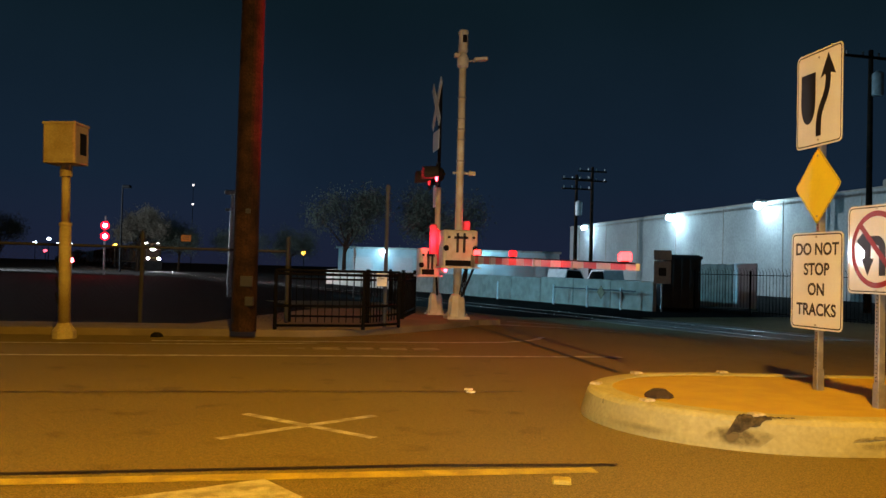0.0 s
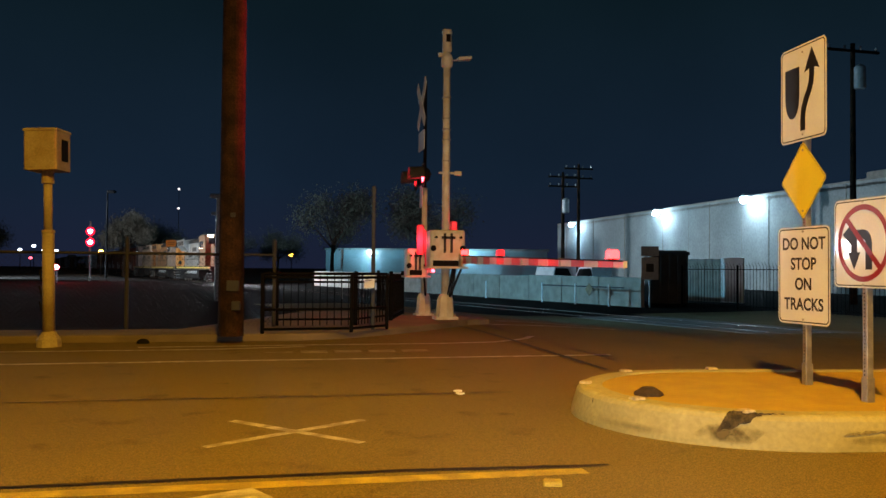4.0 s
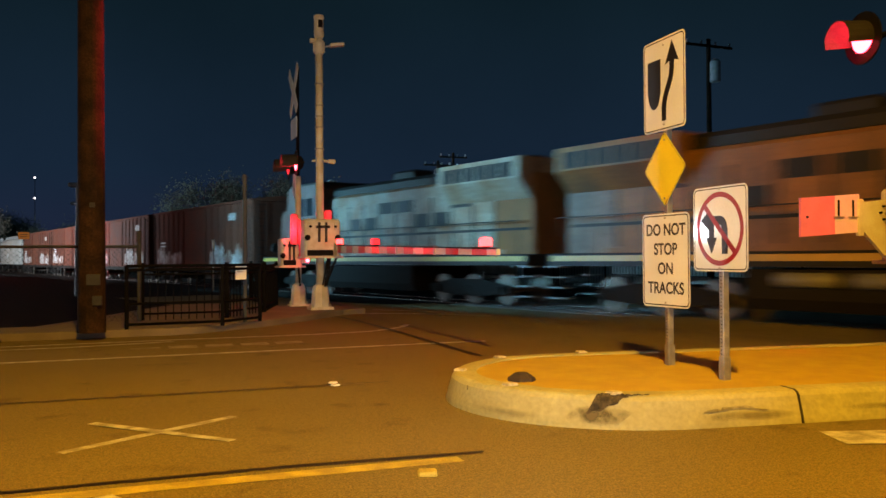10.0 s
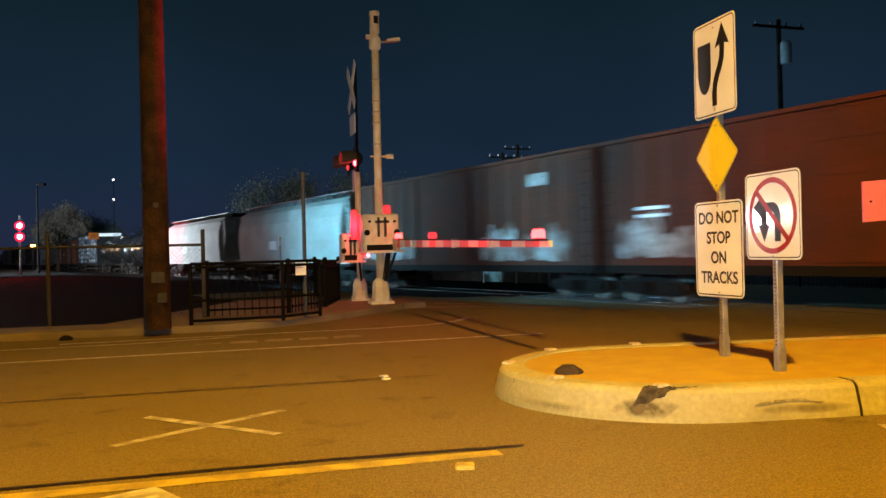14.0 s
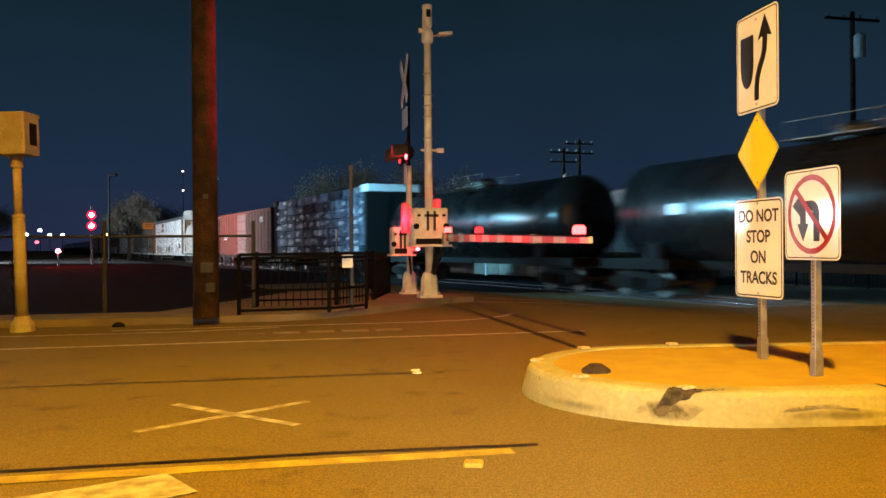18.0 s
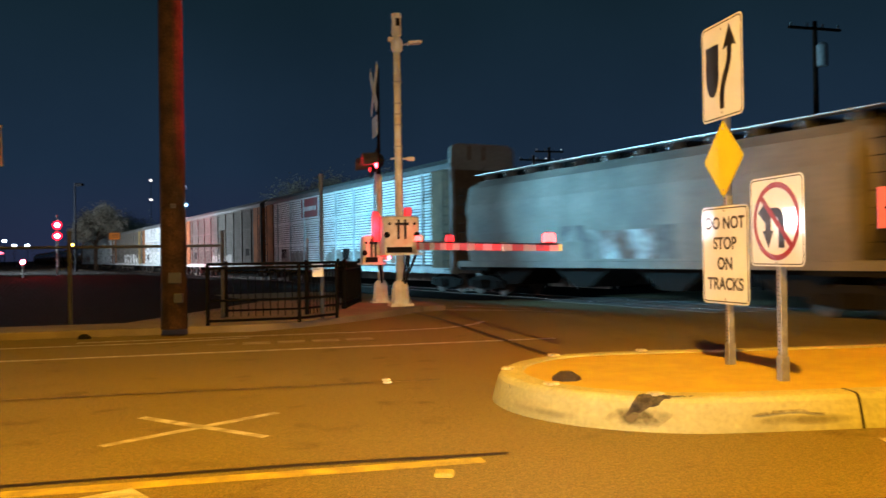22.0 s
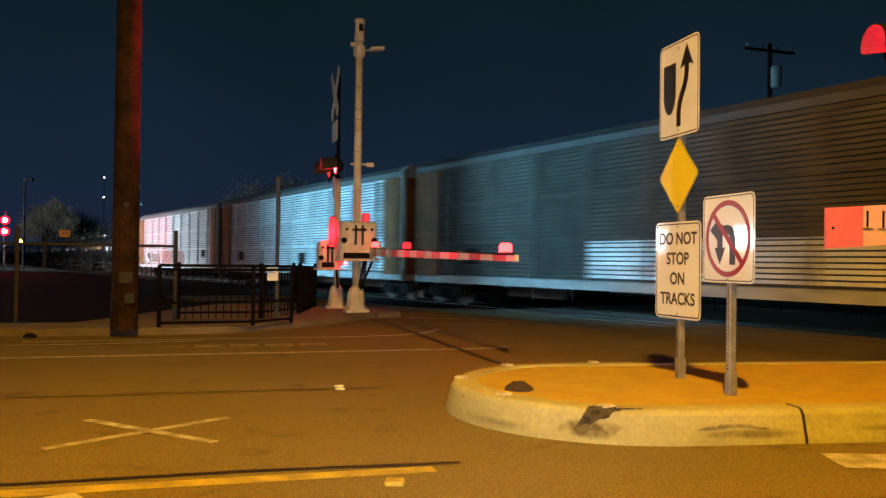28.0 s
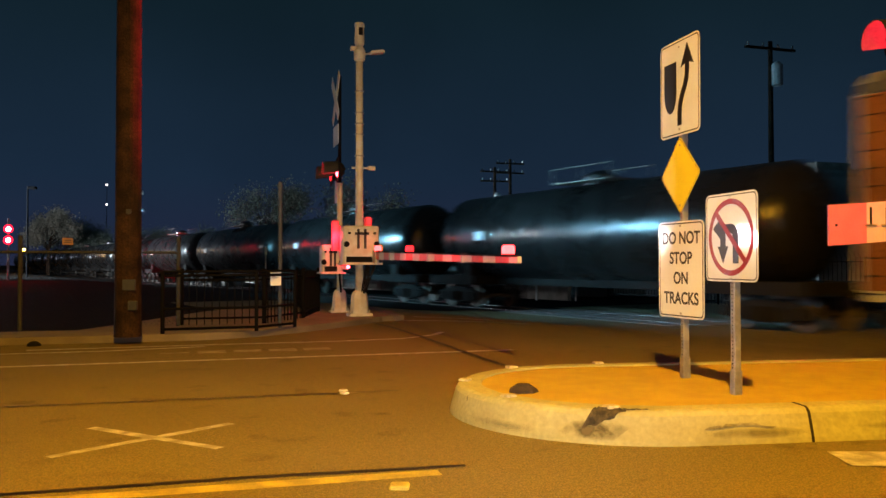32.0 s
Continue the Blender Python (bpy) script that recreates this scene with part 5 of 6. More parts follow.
def track_signal():
    root = thing("railway_signal", "railway signal mast with two lit red lamps", "railway signal", pose(-26.6, 62.5, RAIL))
    part("mast", Build().tube((0, 0, 0), (0, 0, 4.9), 0.09, 0.07, 10), STEEL, root)
    for z in (3.35, 4.15):
        # the lamp's red halo is built as a glowing disc behind the lens
        part("head", Build().lathe((0.0, -0.02, z), (0.36, -0.93, 0), [(0, 0.30), (0.05, 0.32), (0.06, 0.30)], 18), glow("signal_halo", (1.0, 0.008, 0.03), 2.6), root, "glowing red disc for the lamp's halo")
        part("lens", Build().lathe((0.025, -0.075, z), (0.36, -0.93, 0), [(0, 0.17), (0.03, 0.15), (0.05, 0.08)], 14), glow("signal_red", (1.0, 0.03, 0.05), 260), root, "lit red lens")
    low = thing("railway_signal", "low railway signal with one red lamp", "railway signal", pose(-25.6, 55.0, RAIL))
    part("mast", Build().tube((0, 0, 0), (0, 0, 1.35), 0.06, n=8), STEEL, low)
    part("lens", Build().lathe((0.0, -0.02, 1.5), (0.42, -0.90, 0), [(0, 0.15), (0.03, 0.13), (0.05, 0.07)], 12), glow("signal_red", (1.0, 0.03, 0.05), 260), low, "lit red lens")
    fl = thing("light_mast", "tall slim light mast beside the railway", "light mast", pose(-31.6, 78.0, RAIL))
    part("mast", Build().tube((0, 0, 0), (0, 0, 8.6), 0.12, 0.07, 10), BLACK_STEEL, fl)
    part("floodlight", Build().box(0.1, -0.25, 8.35, 0.75, 0.25, 8.6, c=0.05), BLACK_STEEL, fl)

    # added masts: two stand hidden behind the utility pole, two out of view
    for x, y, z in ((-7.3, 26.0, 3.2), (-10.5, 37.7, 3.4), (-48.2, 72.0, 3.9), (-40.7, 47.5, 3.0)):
        lp = thing("light_mast", "added, unseen slim steel light mast with a floodlight head", "light mast", pose(x, y, drop(x, y)), "light masts")
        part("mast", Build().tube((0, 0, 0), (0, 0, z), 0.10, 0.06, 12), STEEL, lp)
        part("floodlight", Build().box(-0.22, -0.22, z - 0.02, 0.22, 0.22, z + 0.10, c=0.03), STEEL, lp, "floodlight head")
        # this glowing lens is added to put glints on the signs
        if -45 < x < -40:
            part("lens", Build().lathe((0.12, -0.16, z + 0.04), (0.72, -0.69, 0), [(0, 0.10), (0.22, 0.24), (0.27, 0.22)], 14), glow("glint_lens_lit", (0.84, 0.93, 1.0), 3000), lp, "lit white lens added for glints on the signs")


track_signal()


def yard_lamp():
    root = thing("yard_lamp", "low post lamp glowing amber near the trees", "lamp post", pose(-46.4, 113.0, RAIL))
    part("post", Build().tube((0, 0, 0), (0, 0, 3.3), 0.07, n=8), BLACK_STEEL, root)
    part("lens", Build().lathe((0, 0, 3.3), (0, 0, 1), [(0, 0.2), (0.1, 0.3), (0.35, 0.3), (0.45, 0.15)], 12), GLOW_AMBER, root, "glowing amber lens")


yard_lamp()


def far_lights():
    for x, y, h, kind in ((-92.9, 190, 5.8, 0), (-90.7, 190, 4.7, 0), (-87.8, 190, 4.7, 0), (-96.0, 190, 4.9, 0), (-93.6, 190, 3.1, 1)):
        root = thing("street_lamp", "distant street lamp on a slim pole", "street lamp", pose(x, y, RAIL), "distant street lamps")
        part("pole", Build().tube((0, 0, 0), (0, 0, h), 0.10, 0.06, 8), BLACK_STEEL, root)
        part("lens", Build().lathe((0, -0.1, h), (0, 0, 1), [(0, 0.25), (0.15, 0.42), (0.45, 0.42), (0.6, 0.2)], 10), glow("far_lamp_blue", (0.7, 0.82, 1.0), 9) if kind == 0 else glow("far_lamp_red", (1.0, 0.1, 0.16), 4), root, "lit lens")
    root = thing("radio_mast", "distant slim mast with two small white beacons", "mast", pose(-60.4, 190, RAIL))
    part("mast", Build().tube((0, 0, 0), (0, 0, 19.4), 0.10, 0.05, 8), BLACK, root)
    for z in (14.6, 18.9):
        part("beacon", Build().lathe((0, -0.1, z), (0, 0, 1), [(0, 0.1), (0.1, 0.22), (0.3, 0.22), (0.4, 0.1)], 10), glow("beacon_lit", (1.0, 0.9, 0.9), 2.5), root, "small lit beacon")
    warm = thing("yard_lamp", "low amber lamp behind the rail yard", "lamp post", pose(-34.9, 190, RAIL))
    part("post", Build().tube((0, 0, 0), (0, 0, 4.2), 0.08, n=8), BLACK_STEEL, warm)
    part("lens", Build().lathe((0, -0.1, 4.2), (0, 0, 1), [(0, 0.25), (0.2, 0.45), (0.5, 0.45), (0.7, 0.2)], 10), GLOW_AMBER, warm, "glowing amber lens")


far_lights()

# ---- train ----
ORANGE = material("orange_loco_paint", (0.44, 0.165, 0.03), 0.5, 0, 0.25, 1.2, 0.1, 30, colour2=(0.30, 0.115, 0.03), spec=0.25)
LOCO_DARK = material("dark_loco_paint", (0.020, 0.018, 0.017), 0.6, 0, 0.3, 1.5, 0.1, 40, spec=0.2)
LOCO_YELLOW = material("yellow_loco_stripe", (0.40, 0.26, 0.04), 0.5, 0, 0.2, 3)
LOCO_GREY = material("grey_loco_paint", (0.15, 0.15, 0.145), 0.5, 0, 0.22, 1.5, 0.1, 40)
UNDER = material("grimy_underframe", (0.013, 0.011, 0.010), 0.9, 0, 0.4, 2.0, 0.4, 30, spec=0.15)
WHEEL = material("wheel_steel", (0.16, 0.13, 0.11), 0.6, 0.7, 0.4, 5)
GLASS = material("dark_cab_glass", (0.02, 0.025, 0.03), 0.08, 0, 0.1, 3)
BOX_BROWN = material("brown_boxcar_paint", (0.112, 0.029, 0.014), 0.8, 0, 0.45, 0.7, 0.2, 12, colour2=(0.076, 0.026, 0.017), spec=0.15)
GRAFFITI = material("pale_graffiti", (0.50, 0.47, 0.46), 0.7, 0, 0.75, 1.1, 0, 6, colour2=(0.16, 0.06, 0.035))
PALE = material("pale_grey_hopper_paint", (0.36, 0.345, 0.325), 0.65, 0, 0.3, 0.6, 0.15, 9, colour2=(0.26, 0.245, 0.225))
DULL = material("dull_warm_grey_hopper_paint", (0.235, 0.205, 0.175), 0.75, 0, 0.30, 0.6, 0.15, 9, colour2=(0.15, 0.13, 0.112))
SMUDGE = material("dark_graffiti", (0.12, 0.10, 0.09), 0.7, 0, 0.6, 1.4, 0, 6, colour2=(0.24, 0.21, 0.19))
TANK_BLACK = material("black_tank_paint", (0.011, 0.010, 0.010), 0.30, 0, 0.3, 0.8, 0.03, 20, spec=0.42)
RACK = material("galvanised_rack_panel", (0.80, 0.81, 0.81), 0.5, 0.15, 0.35, 1.1, 0.1, 16, rand=0.12)
RACK_DULL = material("grimy_rack_panel", (0.128, 0.118, 0.104), 0.8, 0, 0.45, 0.7, 0.1, 12, colour2=(0.070, 0.062, 0.054), rand=0.25, spec=0.2)
RACK_DULL_GROOVE = material("dull_groove_shade", (0.052, 0.050, 0.047), 0.85, 0, 0.3, 2, spec=0.15)
RACK_DULL_POST = material("grimy_rack_post", (0.135, 0.125, 0.11), 0.8, 0, 0.4, 1.2, colour2=(0.075, 0.068, 0.06), rand=0.3)
RACK_END = material("rusty_end_door", (0.25, 0.095, 0.032), 0.8, 0, 0.4, 1.2, 0.2, 14, spec=0.2)
# near-black for the shade in the slots and inside the wagon
RACK_SHADE = material("rack_slot_shade", (0.045, 0.047, 0.05), 0.85, 0, 0.3, 2)
RACK_POST = material("rack_post", (0.40, 0.41, 0.41), 0.65, 0.1, 0.35, 2)
RACK_YELLOW = material("ochre_end_door", (0.26, 0.17, 0.05), 0.75, 0, 0.3, 1.2, 0.2, 14, spec=0.2)
WRAP = material("blue_lumber_wrap", (0.24, 0.31, 0.40), 0.6, 0, 0.6, 1.6, 0.6, 5, colour2=(0.055, 0.085, 0.13), rand=0.7, spec=0.06)
WRAP_GLINT = material("lumber_wrap_glint", (0.80, 0.86, 0.90), 0.3, 0, 0.4, 2.0, 0.6, 5, colour2=(0.35, 0.42, 0.47), rand=0.5)
CARS = []


def wheelset(root, x, r=0.42):
    b = Build()
    for y in (-0.78, 0.66):
        b.lathe((x, y, r), (0, 1, 0), [(0, r * 0.35), (0.01, r * 0.86), (0.02, r), (0.10, r * 0.985), (0.12, r * 0.4)], 20)
    b.tube((x, -0.95, r), (x, 0.95, r), 0.075, n=8)
    return part("wheelset", b, WHEEL, root)


def truck(root, x, axles=2, wheelbase=1.75, r=0.42):
    b = Build()
    half = wheelbase * (axles - 1) / 2
    for y in (-1.02, 0.92):
        out = [(-half - 0.42, r - 0.10), (-half - 0.42, r + 0.14), (-half * 0.5, r + 0.34), (half * 0.5, r + 0.34), (half + 0.42, r + 0.14), (half + 0.42, r - 0.10), (half * 0.35, r - 0.22), (-half * 0.35, r - 0.22)]
        b.prism(out, y, y + 0.10, pose(x, 0, 0, 90, 0, 0))
    b.box(x - 0.18, -0.95, r, x + 0.18, 0.95, r + 0.30)
    t = part("truck", b, UNDER, root, "grimy bogie frame")
    for k in range(axles):
        wheelset(t, x - half + k * wheelbase, r)
        for y in (-1.08, 0.98):
            part("axle_box", Build().box(x - half + k * wheelbase - 0.14, y, r - 0.13, x - half + k * wheelbase + 0.14, y + 0.10, r + 0.13, c=0.03), UNDER, t)
    for k in range(3):
        part("spring", Build().tube((x - 0.22 + 0.22 * k, -1.09, r - 0.16), (x - 0.22 + 0.22 * k, -1.09, r + 0.16), 0.06, n=8), UNDER, t)


def coupler(root, x, s):
    b = Build().box(min(x, x + s * 0.62), -0.10, 0.80, max(x, x + s * 0.62), 0.10, 0.98, c=0.03)
    b.box(x + s * 0.45 - 0.14, -0.16, 0.76, x + s * 0.45 + 0.14, 0.16, 1.02, c=0.04)
    part("coupler", b, UNDER, root)
    part("brake_hose", Build().tube((x, 0.35, 0.85), (x + s * 0.5, 0.30, 0.45), 0.025, n=6), BLACK, root)


def ladder(root, x, y, z0, z1, w=0.42, along=True):
    b, z = Build(), z0
    while z < z1:
        if along:
            b.tube((x - w / 2, y, z), (x + w / 2, y, z), 0.014, n=5)
        else:
            b.tube((x, y - w / 2, z), (x, y + w / 2, z), 0.014, n=5)
        z += 0.36
    for q in (-w / 2, w / 2):
        b.tube((x + (q if along else 0), y + (0 if along else q), z0), (x + (q if along else 0), y + (0 if along else q), z1), 0.016, n=5)
    part("ladder", b, UNDER, root)


def wagon(name, label, category, length, group="freight cars"):
    root = thing(name, label, category, track_pose(-500), group)
    for s in (-1, 1):
        truck(root, s * (length / 2 - 2.0))
        coupler(root, s * (length / 2 - 0.55), s)
    return root


def locomotive(lead, paint, hood_paint=None, cab_paint=None, nose_paint=None):
    cab_paint = cab_paint or paint
    hood_paint = hood_paint or LOCO_GREY
    L = 20.8
    root = thing("locomotive", "grey-brown freight locomotive with lit headlights" if lead else "orange and dark freight locomotive with grimy trucks", "locomotive", track_pose(-500), "locomotives")
    h = L / 2
    for s in (-1, 1):
        truck(root, s * 6.2, 3, 1.75, 0.50)
        coupler(root, s * (h - 0.6), s)
    part("deck", Build().box(-h + 0.6, -1.5, 1.30, h - 0.6, 1.5, 1.62, c=0.03), LOCO_DARK, root, "dark walkway deck")
    slab = lambda side, x0, y0, z0, x1, y1, z1, c=0.0: Build().box(x0, min(side * y0, side * y1), z0, x1, max(side * y0, side * y1), z1, c=c)
    for side in (-1, 1):
        part("deck_stripe", slab(side, -h + 0.7, 1.502, 1.42, h - 0.7, 1.512, 1.56), LOCO_YELLOW, root, "yellow sill stripe")
    part("fuel_tank", Build().prism([(-1.25, 0.35), (-1.4, 0.6), (-1.4, 1.25), (1.4, 1.25), (1.4, 0.6), (1.25, 0.35)], -3.4, 3.4, pose(0, 0, 0, 90, 0, 90)), UNDER, root, "grimy fuel tank")
    hood = part("hood", Build().box(-h + 0.9, -0.95, 1.62, 3.9, 0.95, 3.95, c=0.10), hood_paint, root, "long engine hood")
    part("hood_end", Build().box(-h + 0.82, -0.97, 1.62, -h + 2.4, 0.97, 3.93, c=0.06), paint, hood, "orange hood end")
    part("hood_top", Build().box(-h + 1.0, -0.90, 3.955, 3.8, 0.90, 4.30, c=0.12), LOCO_DARK, hood, "dark hood roof")
    part("radiator", Build().prism([(-1.0, 3.2), (-1.5, 3.75), (-1.5, 4.35), (1.5, 4.35), (1.5, 3.75), (1.0, 3.2)], -h + 0.9, -h + 5.2, pose(0, 0, 0, 90, 0, 90)), hood_paint, hood, "flared radiator wings")
    for side in (-1, 1):
        part("radiator_grille", slab(side, -h + 1.2, 1.502, 3.80, -h + 4.9, 1.512, 4.22), LOCO_DARK, hood, "dark radiator grille")
        for k in range(6):
            part("grille_bar", slab(side, -h + 1.2 + 0.62 * k, 1.512, 3.80, -h + 1.25 + 0.62 * k, 1.522, 4.22), hood_paint, hood)
    part("exhaust", Build().box(-2.2, -0.5, 4.30, -0.6, 0.5, 4.62, c=0.08), LOCO_DARK, hood)
    for k in range(10):
        x = -h + 1.6 + k * 1.22
        for side in (-1, 1):
            part("hood_door", slab(side, x, 0.955, 1.75, x + 1.06, 0.972, 3.55, 0.006), hood_paint if k > 0 else paint, hood)
            part("door_gap", slab(side, x + 1.08, 0.951, 1.78, x + 1.20, 0.957, 3.50), LOCO_DARK, hood)
            if k in (2, 5, 6):
                part("grille", slab(side, x + 0.05, 0.974, 3.1, x + 1.0, 0.985, 3.5), LOCO_DARK, hood)
            elif k in (3, 4, 7, 8):
                part("grille", slab(side, x + 0.12, 0.974, 2.55, x + 0.94, 0.982, 3.0), LOCO_DARK, hood)
    for side in (-1, 1):
        part("hood_stripe", slab(side, -h + 1.0, 0.976, 2.30, 3.8, 0.986, 2.38), LOCO_DARK, hood, "dark stripe")
    cab = part("cab", Build().prism([(3.9, 1.62), (7.2, 1.62), (7.2, 3.25), (6.9, 4.30), (6.6, 4.48), (4.1, 4.48), (3.9, 4.30)], -1.5, 1.5, pose(0, 0, 0, 90, 0, 0)), cab_paint, root, "cab")
    part("cab_roof", Build().box(3.95, -1.40, 4.482, 6.7, 1.40, 4.60, c=0.05), LOCO_DARK, cab)
    for x0, x1 in ((4.35, 5.05), (5.25, 6.05)):
        for side in (-1, 1):
            part("side_window", slab(side, x0, 1.502, 3.25, x1, 1.515, 3.95), GLASS, cab)
    for y in (-1.15, 0.25):
        part("windscreen", Build().box(-0.008, 0, 0, 0.012, 0.9, 0.56, Matrix.Translation((7.13, y, 3.70)) @ Matrix.Rotation(radians(-16), 4, "Y")), GLASS, cab)
    nose = part("nose", Build().prism([(7.2, 1.62), (8.9, 1.62), (8.9, 3.26), (8.66, 3.60), (7.2, 3.66)], -0.95, 0.95, pose(0, 0, 0, 90, 0, 0)), nose_paint or cab_paint, root, "sloped nose")
    part("nose_stripe", Build().box(8.9, -0.94, 1.95, 8.912, 0.94, 2.2), LOCO_YELLOW, nose)
    lit = GLOW_WHITE if lead else LOCO_DARK
    lens = lambda x, y, z, r: Build().lathe((x, y, z), (1, 0, 0), [(0, r), (0.03, r * 0.95), (0.05, r * 0.5)], 14)
    rim = lambda x, y, z, r: Build().lathe((x, y, z), (1, 0, 0), [(0, r + 0.05), (0.20, r + 0.05), (0.20, r + 0.015), (0.01, r + 0.01)], 14)
    for y in (-0.19, 0.19):
        lamp_ = part("headlight", lens(8.86, y, 3.43, 0.16), lit, nose, "headlight")
        part("rim", rim(8.80, y, 3.43, 0.16), LOCO_DARK, lamp_)
    for y in (-1.0, 1.0):
        part("number_board", Build().box(7.02, y - 0.27, 4.34, 7.30, y + 0.27, 4.49), glow("number_board_lit", (1.0, 0.97, 0.9), 9) if lead else LOCO_GREY, cab, "lit number board")
        lamp_ = part("ditch_light", lens(h - 0.58, y * 0.85, 2.02, 0.17), lit, root, "ditch light")
        part("rim", rim(h - 0.66, y * 0.85, 2.02, 0.17), LOCO_DARK, lamp_)
        rail = Build()
        for k in range(9):
            x = -h + 1.0 + 1.55 * k
            rail.tube((x, y * 1.45, 1.62), (x, y * 1.45, 2.55), 0.016, n=5)
        rail.tube((-h + 1.0, y * 1.45, 2.55), (3.7, y * 1.45, 2.55), 0.016, n=5)
        part("handrail", rail, LOCO_DARK, root)
        for x in (-h + 0.8, h - 0.9):
            steps = Build()
            for k in range(4):
                steps.box(x - 0.30, min(y * 1.15, y * 1.48), 0.35 + 0.30 * k, x + 0.30, max(y * 1.15, y * 1.48), 0.39 + 0.30 * k)
            part("steps", steps, LOCO_GREY, root)
    part("pilot", Build().box(h - 0.66, -1.35, 0.15, h - 0.56, 1.35, 1.30, c=0.03), LOCO_DARK, root, "front pilot plate")
    for k in range(3):
        part("air_reservoir", Build().lathe((-2.6 + 1.75 * k, -1.38, 1.02), (1, 0, 0), [(0, 0.05), (0.08, 0.17), (1.42, 0.17), (1.5, 0.05)], 12), LOCO_GREY, root, "pale grey air tank", True)
    part("cab_door", slab(-1, 3.98, 1.502, 1.75, 4.30, 1.515, 3.9), LOCO_DARK, cab)
    for k in range(2):
        part("roof_fan", Build().lathe((-h + 2.2 + 1.7 * k, 0, 4.34), (0, 0, 1), [(0, 0.70), (0.14, 0.70), (0.16, 0.6)], 18), LOCO_DARK, hood)
    part("horn", Build().tube((4.6, 0.3, 4.66), (5.1, 0.3, 4.70), 0.05, 0.09, 8), STEEL, cab)
    # cab, hood and deck fittings are a tenth taller than drawn above
    for o in root.children_recursive:
        for q in o.data.vertices:
            q.co.z += max(0.0, q.co.z - 1.25) * 0.09
    return root


def boxcar(L, pale_door, H=4.75, mat=None):
    mat = mat or BOX_BROWN
    root = wagon("boxcar", "brown steel boxcar with ribbed sides and graffiti", "boxcar", L)
    h = L / 2 - 0.6
    body = part("body", Build().box(-h, -1.42, 1.05, h, 1.42, H - 0.25, c=0.03), mat, root)
    part("roof", Build().prism([(-1.5, H - 0.25), (1.5, H - 0.25), (1.5, H - 0.15), (0, H + 0.02), (-1.5, H - 0.15)], -h - 0.05, h + 0.05, pose(0, 0, 0, 90, 0, 90)), mat, root)
    rib = mesh_of("rib", Build().box(-0.05, -1.475, 1.10, 0.05, -1.41, H - 0.28, c=0.02), mat)
    rib2 = mesh_of("rib", Build().box(-0.05, 1.41, 1.10, 0.05, 1.475, H - 0.28, c=0.02), mat)
    n = int(2 * h / 0.95)
    for i in range(n + 1):
        x = -h + 0.06 + i * (2 * h - 0.12) / n
        if abs(x) > 1.7:
            for me in (rib, rib2):
                ob = new("rib", me)
                ob.parent, ob.location = body, (x, 0, 0)
    door = part("door", Build().box(-1.55, -1.485, 1.12, 1.55, -1.425, H - 0.35, c=0.02), material("faded_door_paint", (0.13, 0.105, 0.09), 0.8, 0, 0.4, 1.0, 0.2, 12, spec=0.15) if pale_door else mat, body, "sliding door")
    for k in range(4):
        part("door_batten", Build().box(-1.5, -1.51, 1.5 + 0.75 * k, 1.5, -1.487, 1.56 + 0.75 * k), mat, door)
    part("sill", Build().box(-h, -1.45, 0.82, h, 1.45, 1.05), UNDER, root)
    for x0, x1, z in () if pale_door else ((-h + 0.8, -2.4, 1.25), (2.3, h - 1.2, 1.2)):
        x = x0
        while x < x1 - 0.4:
            w, t = random.uniform(0.35, 0.7), random.uniform(0.6, 1.35)
            b = Build().prism([(x, z), (x + w * 0.8, z + random.uniform(-.05, .1)), (x + w, z + t * 0.7), (x + w * 0.6, z + t), (x + w * 0.1, z + t * 0.9), (x - 0.08, z + t * 0.4)], 1.478, 1.482, pose(0, 0, 0, 90, 0, 0))
            part("graffiti", b, GRAFFITI, body, "faded pale graffiti")
            x += w + 0.05
    part("white_plate", Build().box(h - 3.2, -1.482, 3.6, h - 2.3, -1.478, 4.0), GRAFFITI, body, "faded white reporting panel")
    for z in (2.35, 2.56):
        part("reflective_strip", Build().box(-6.9, -1.484, z, -5.9, -1.479, z + 0.09), SIGN_WHITE, body, "white reflective strip")
    for s in (-1, 1):
        ladder(root, s * (h - 0.35), -1.52, 0.6, H - 0.4)
        ladder(root, s * (h + 0.06), -1.0, 0.7, H - 0.3, along=False)
    return root


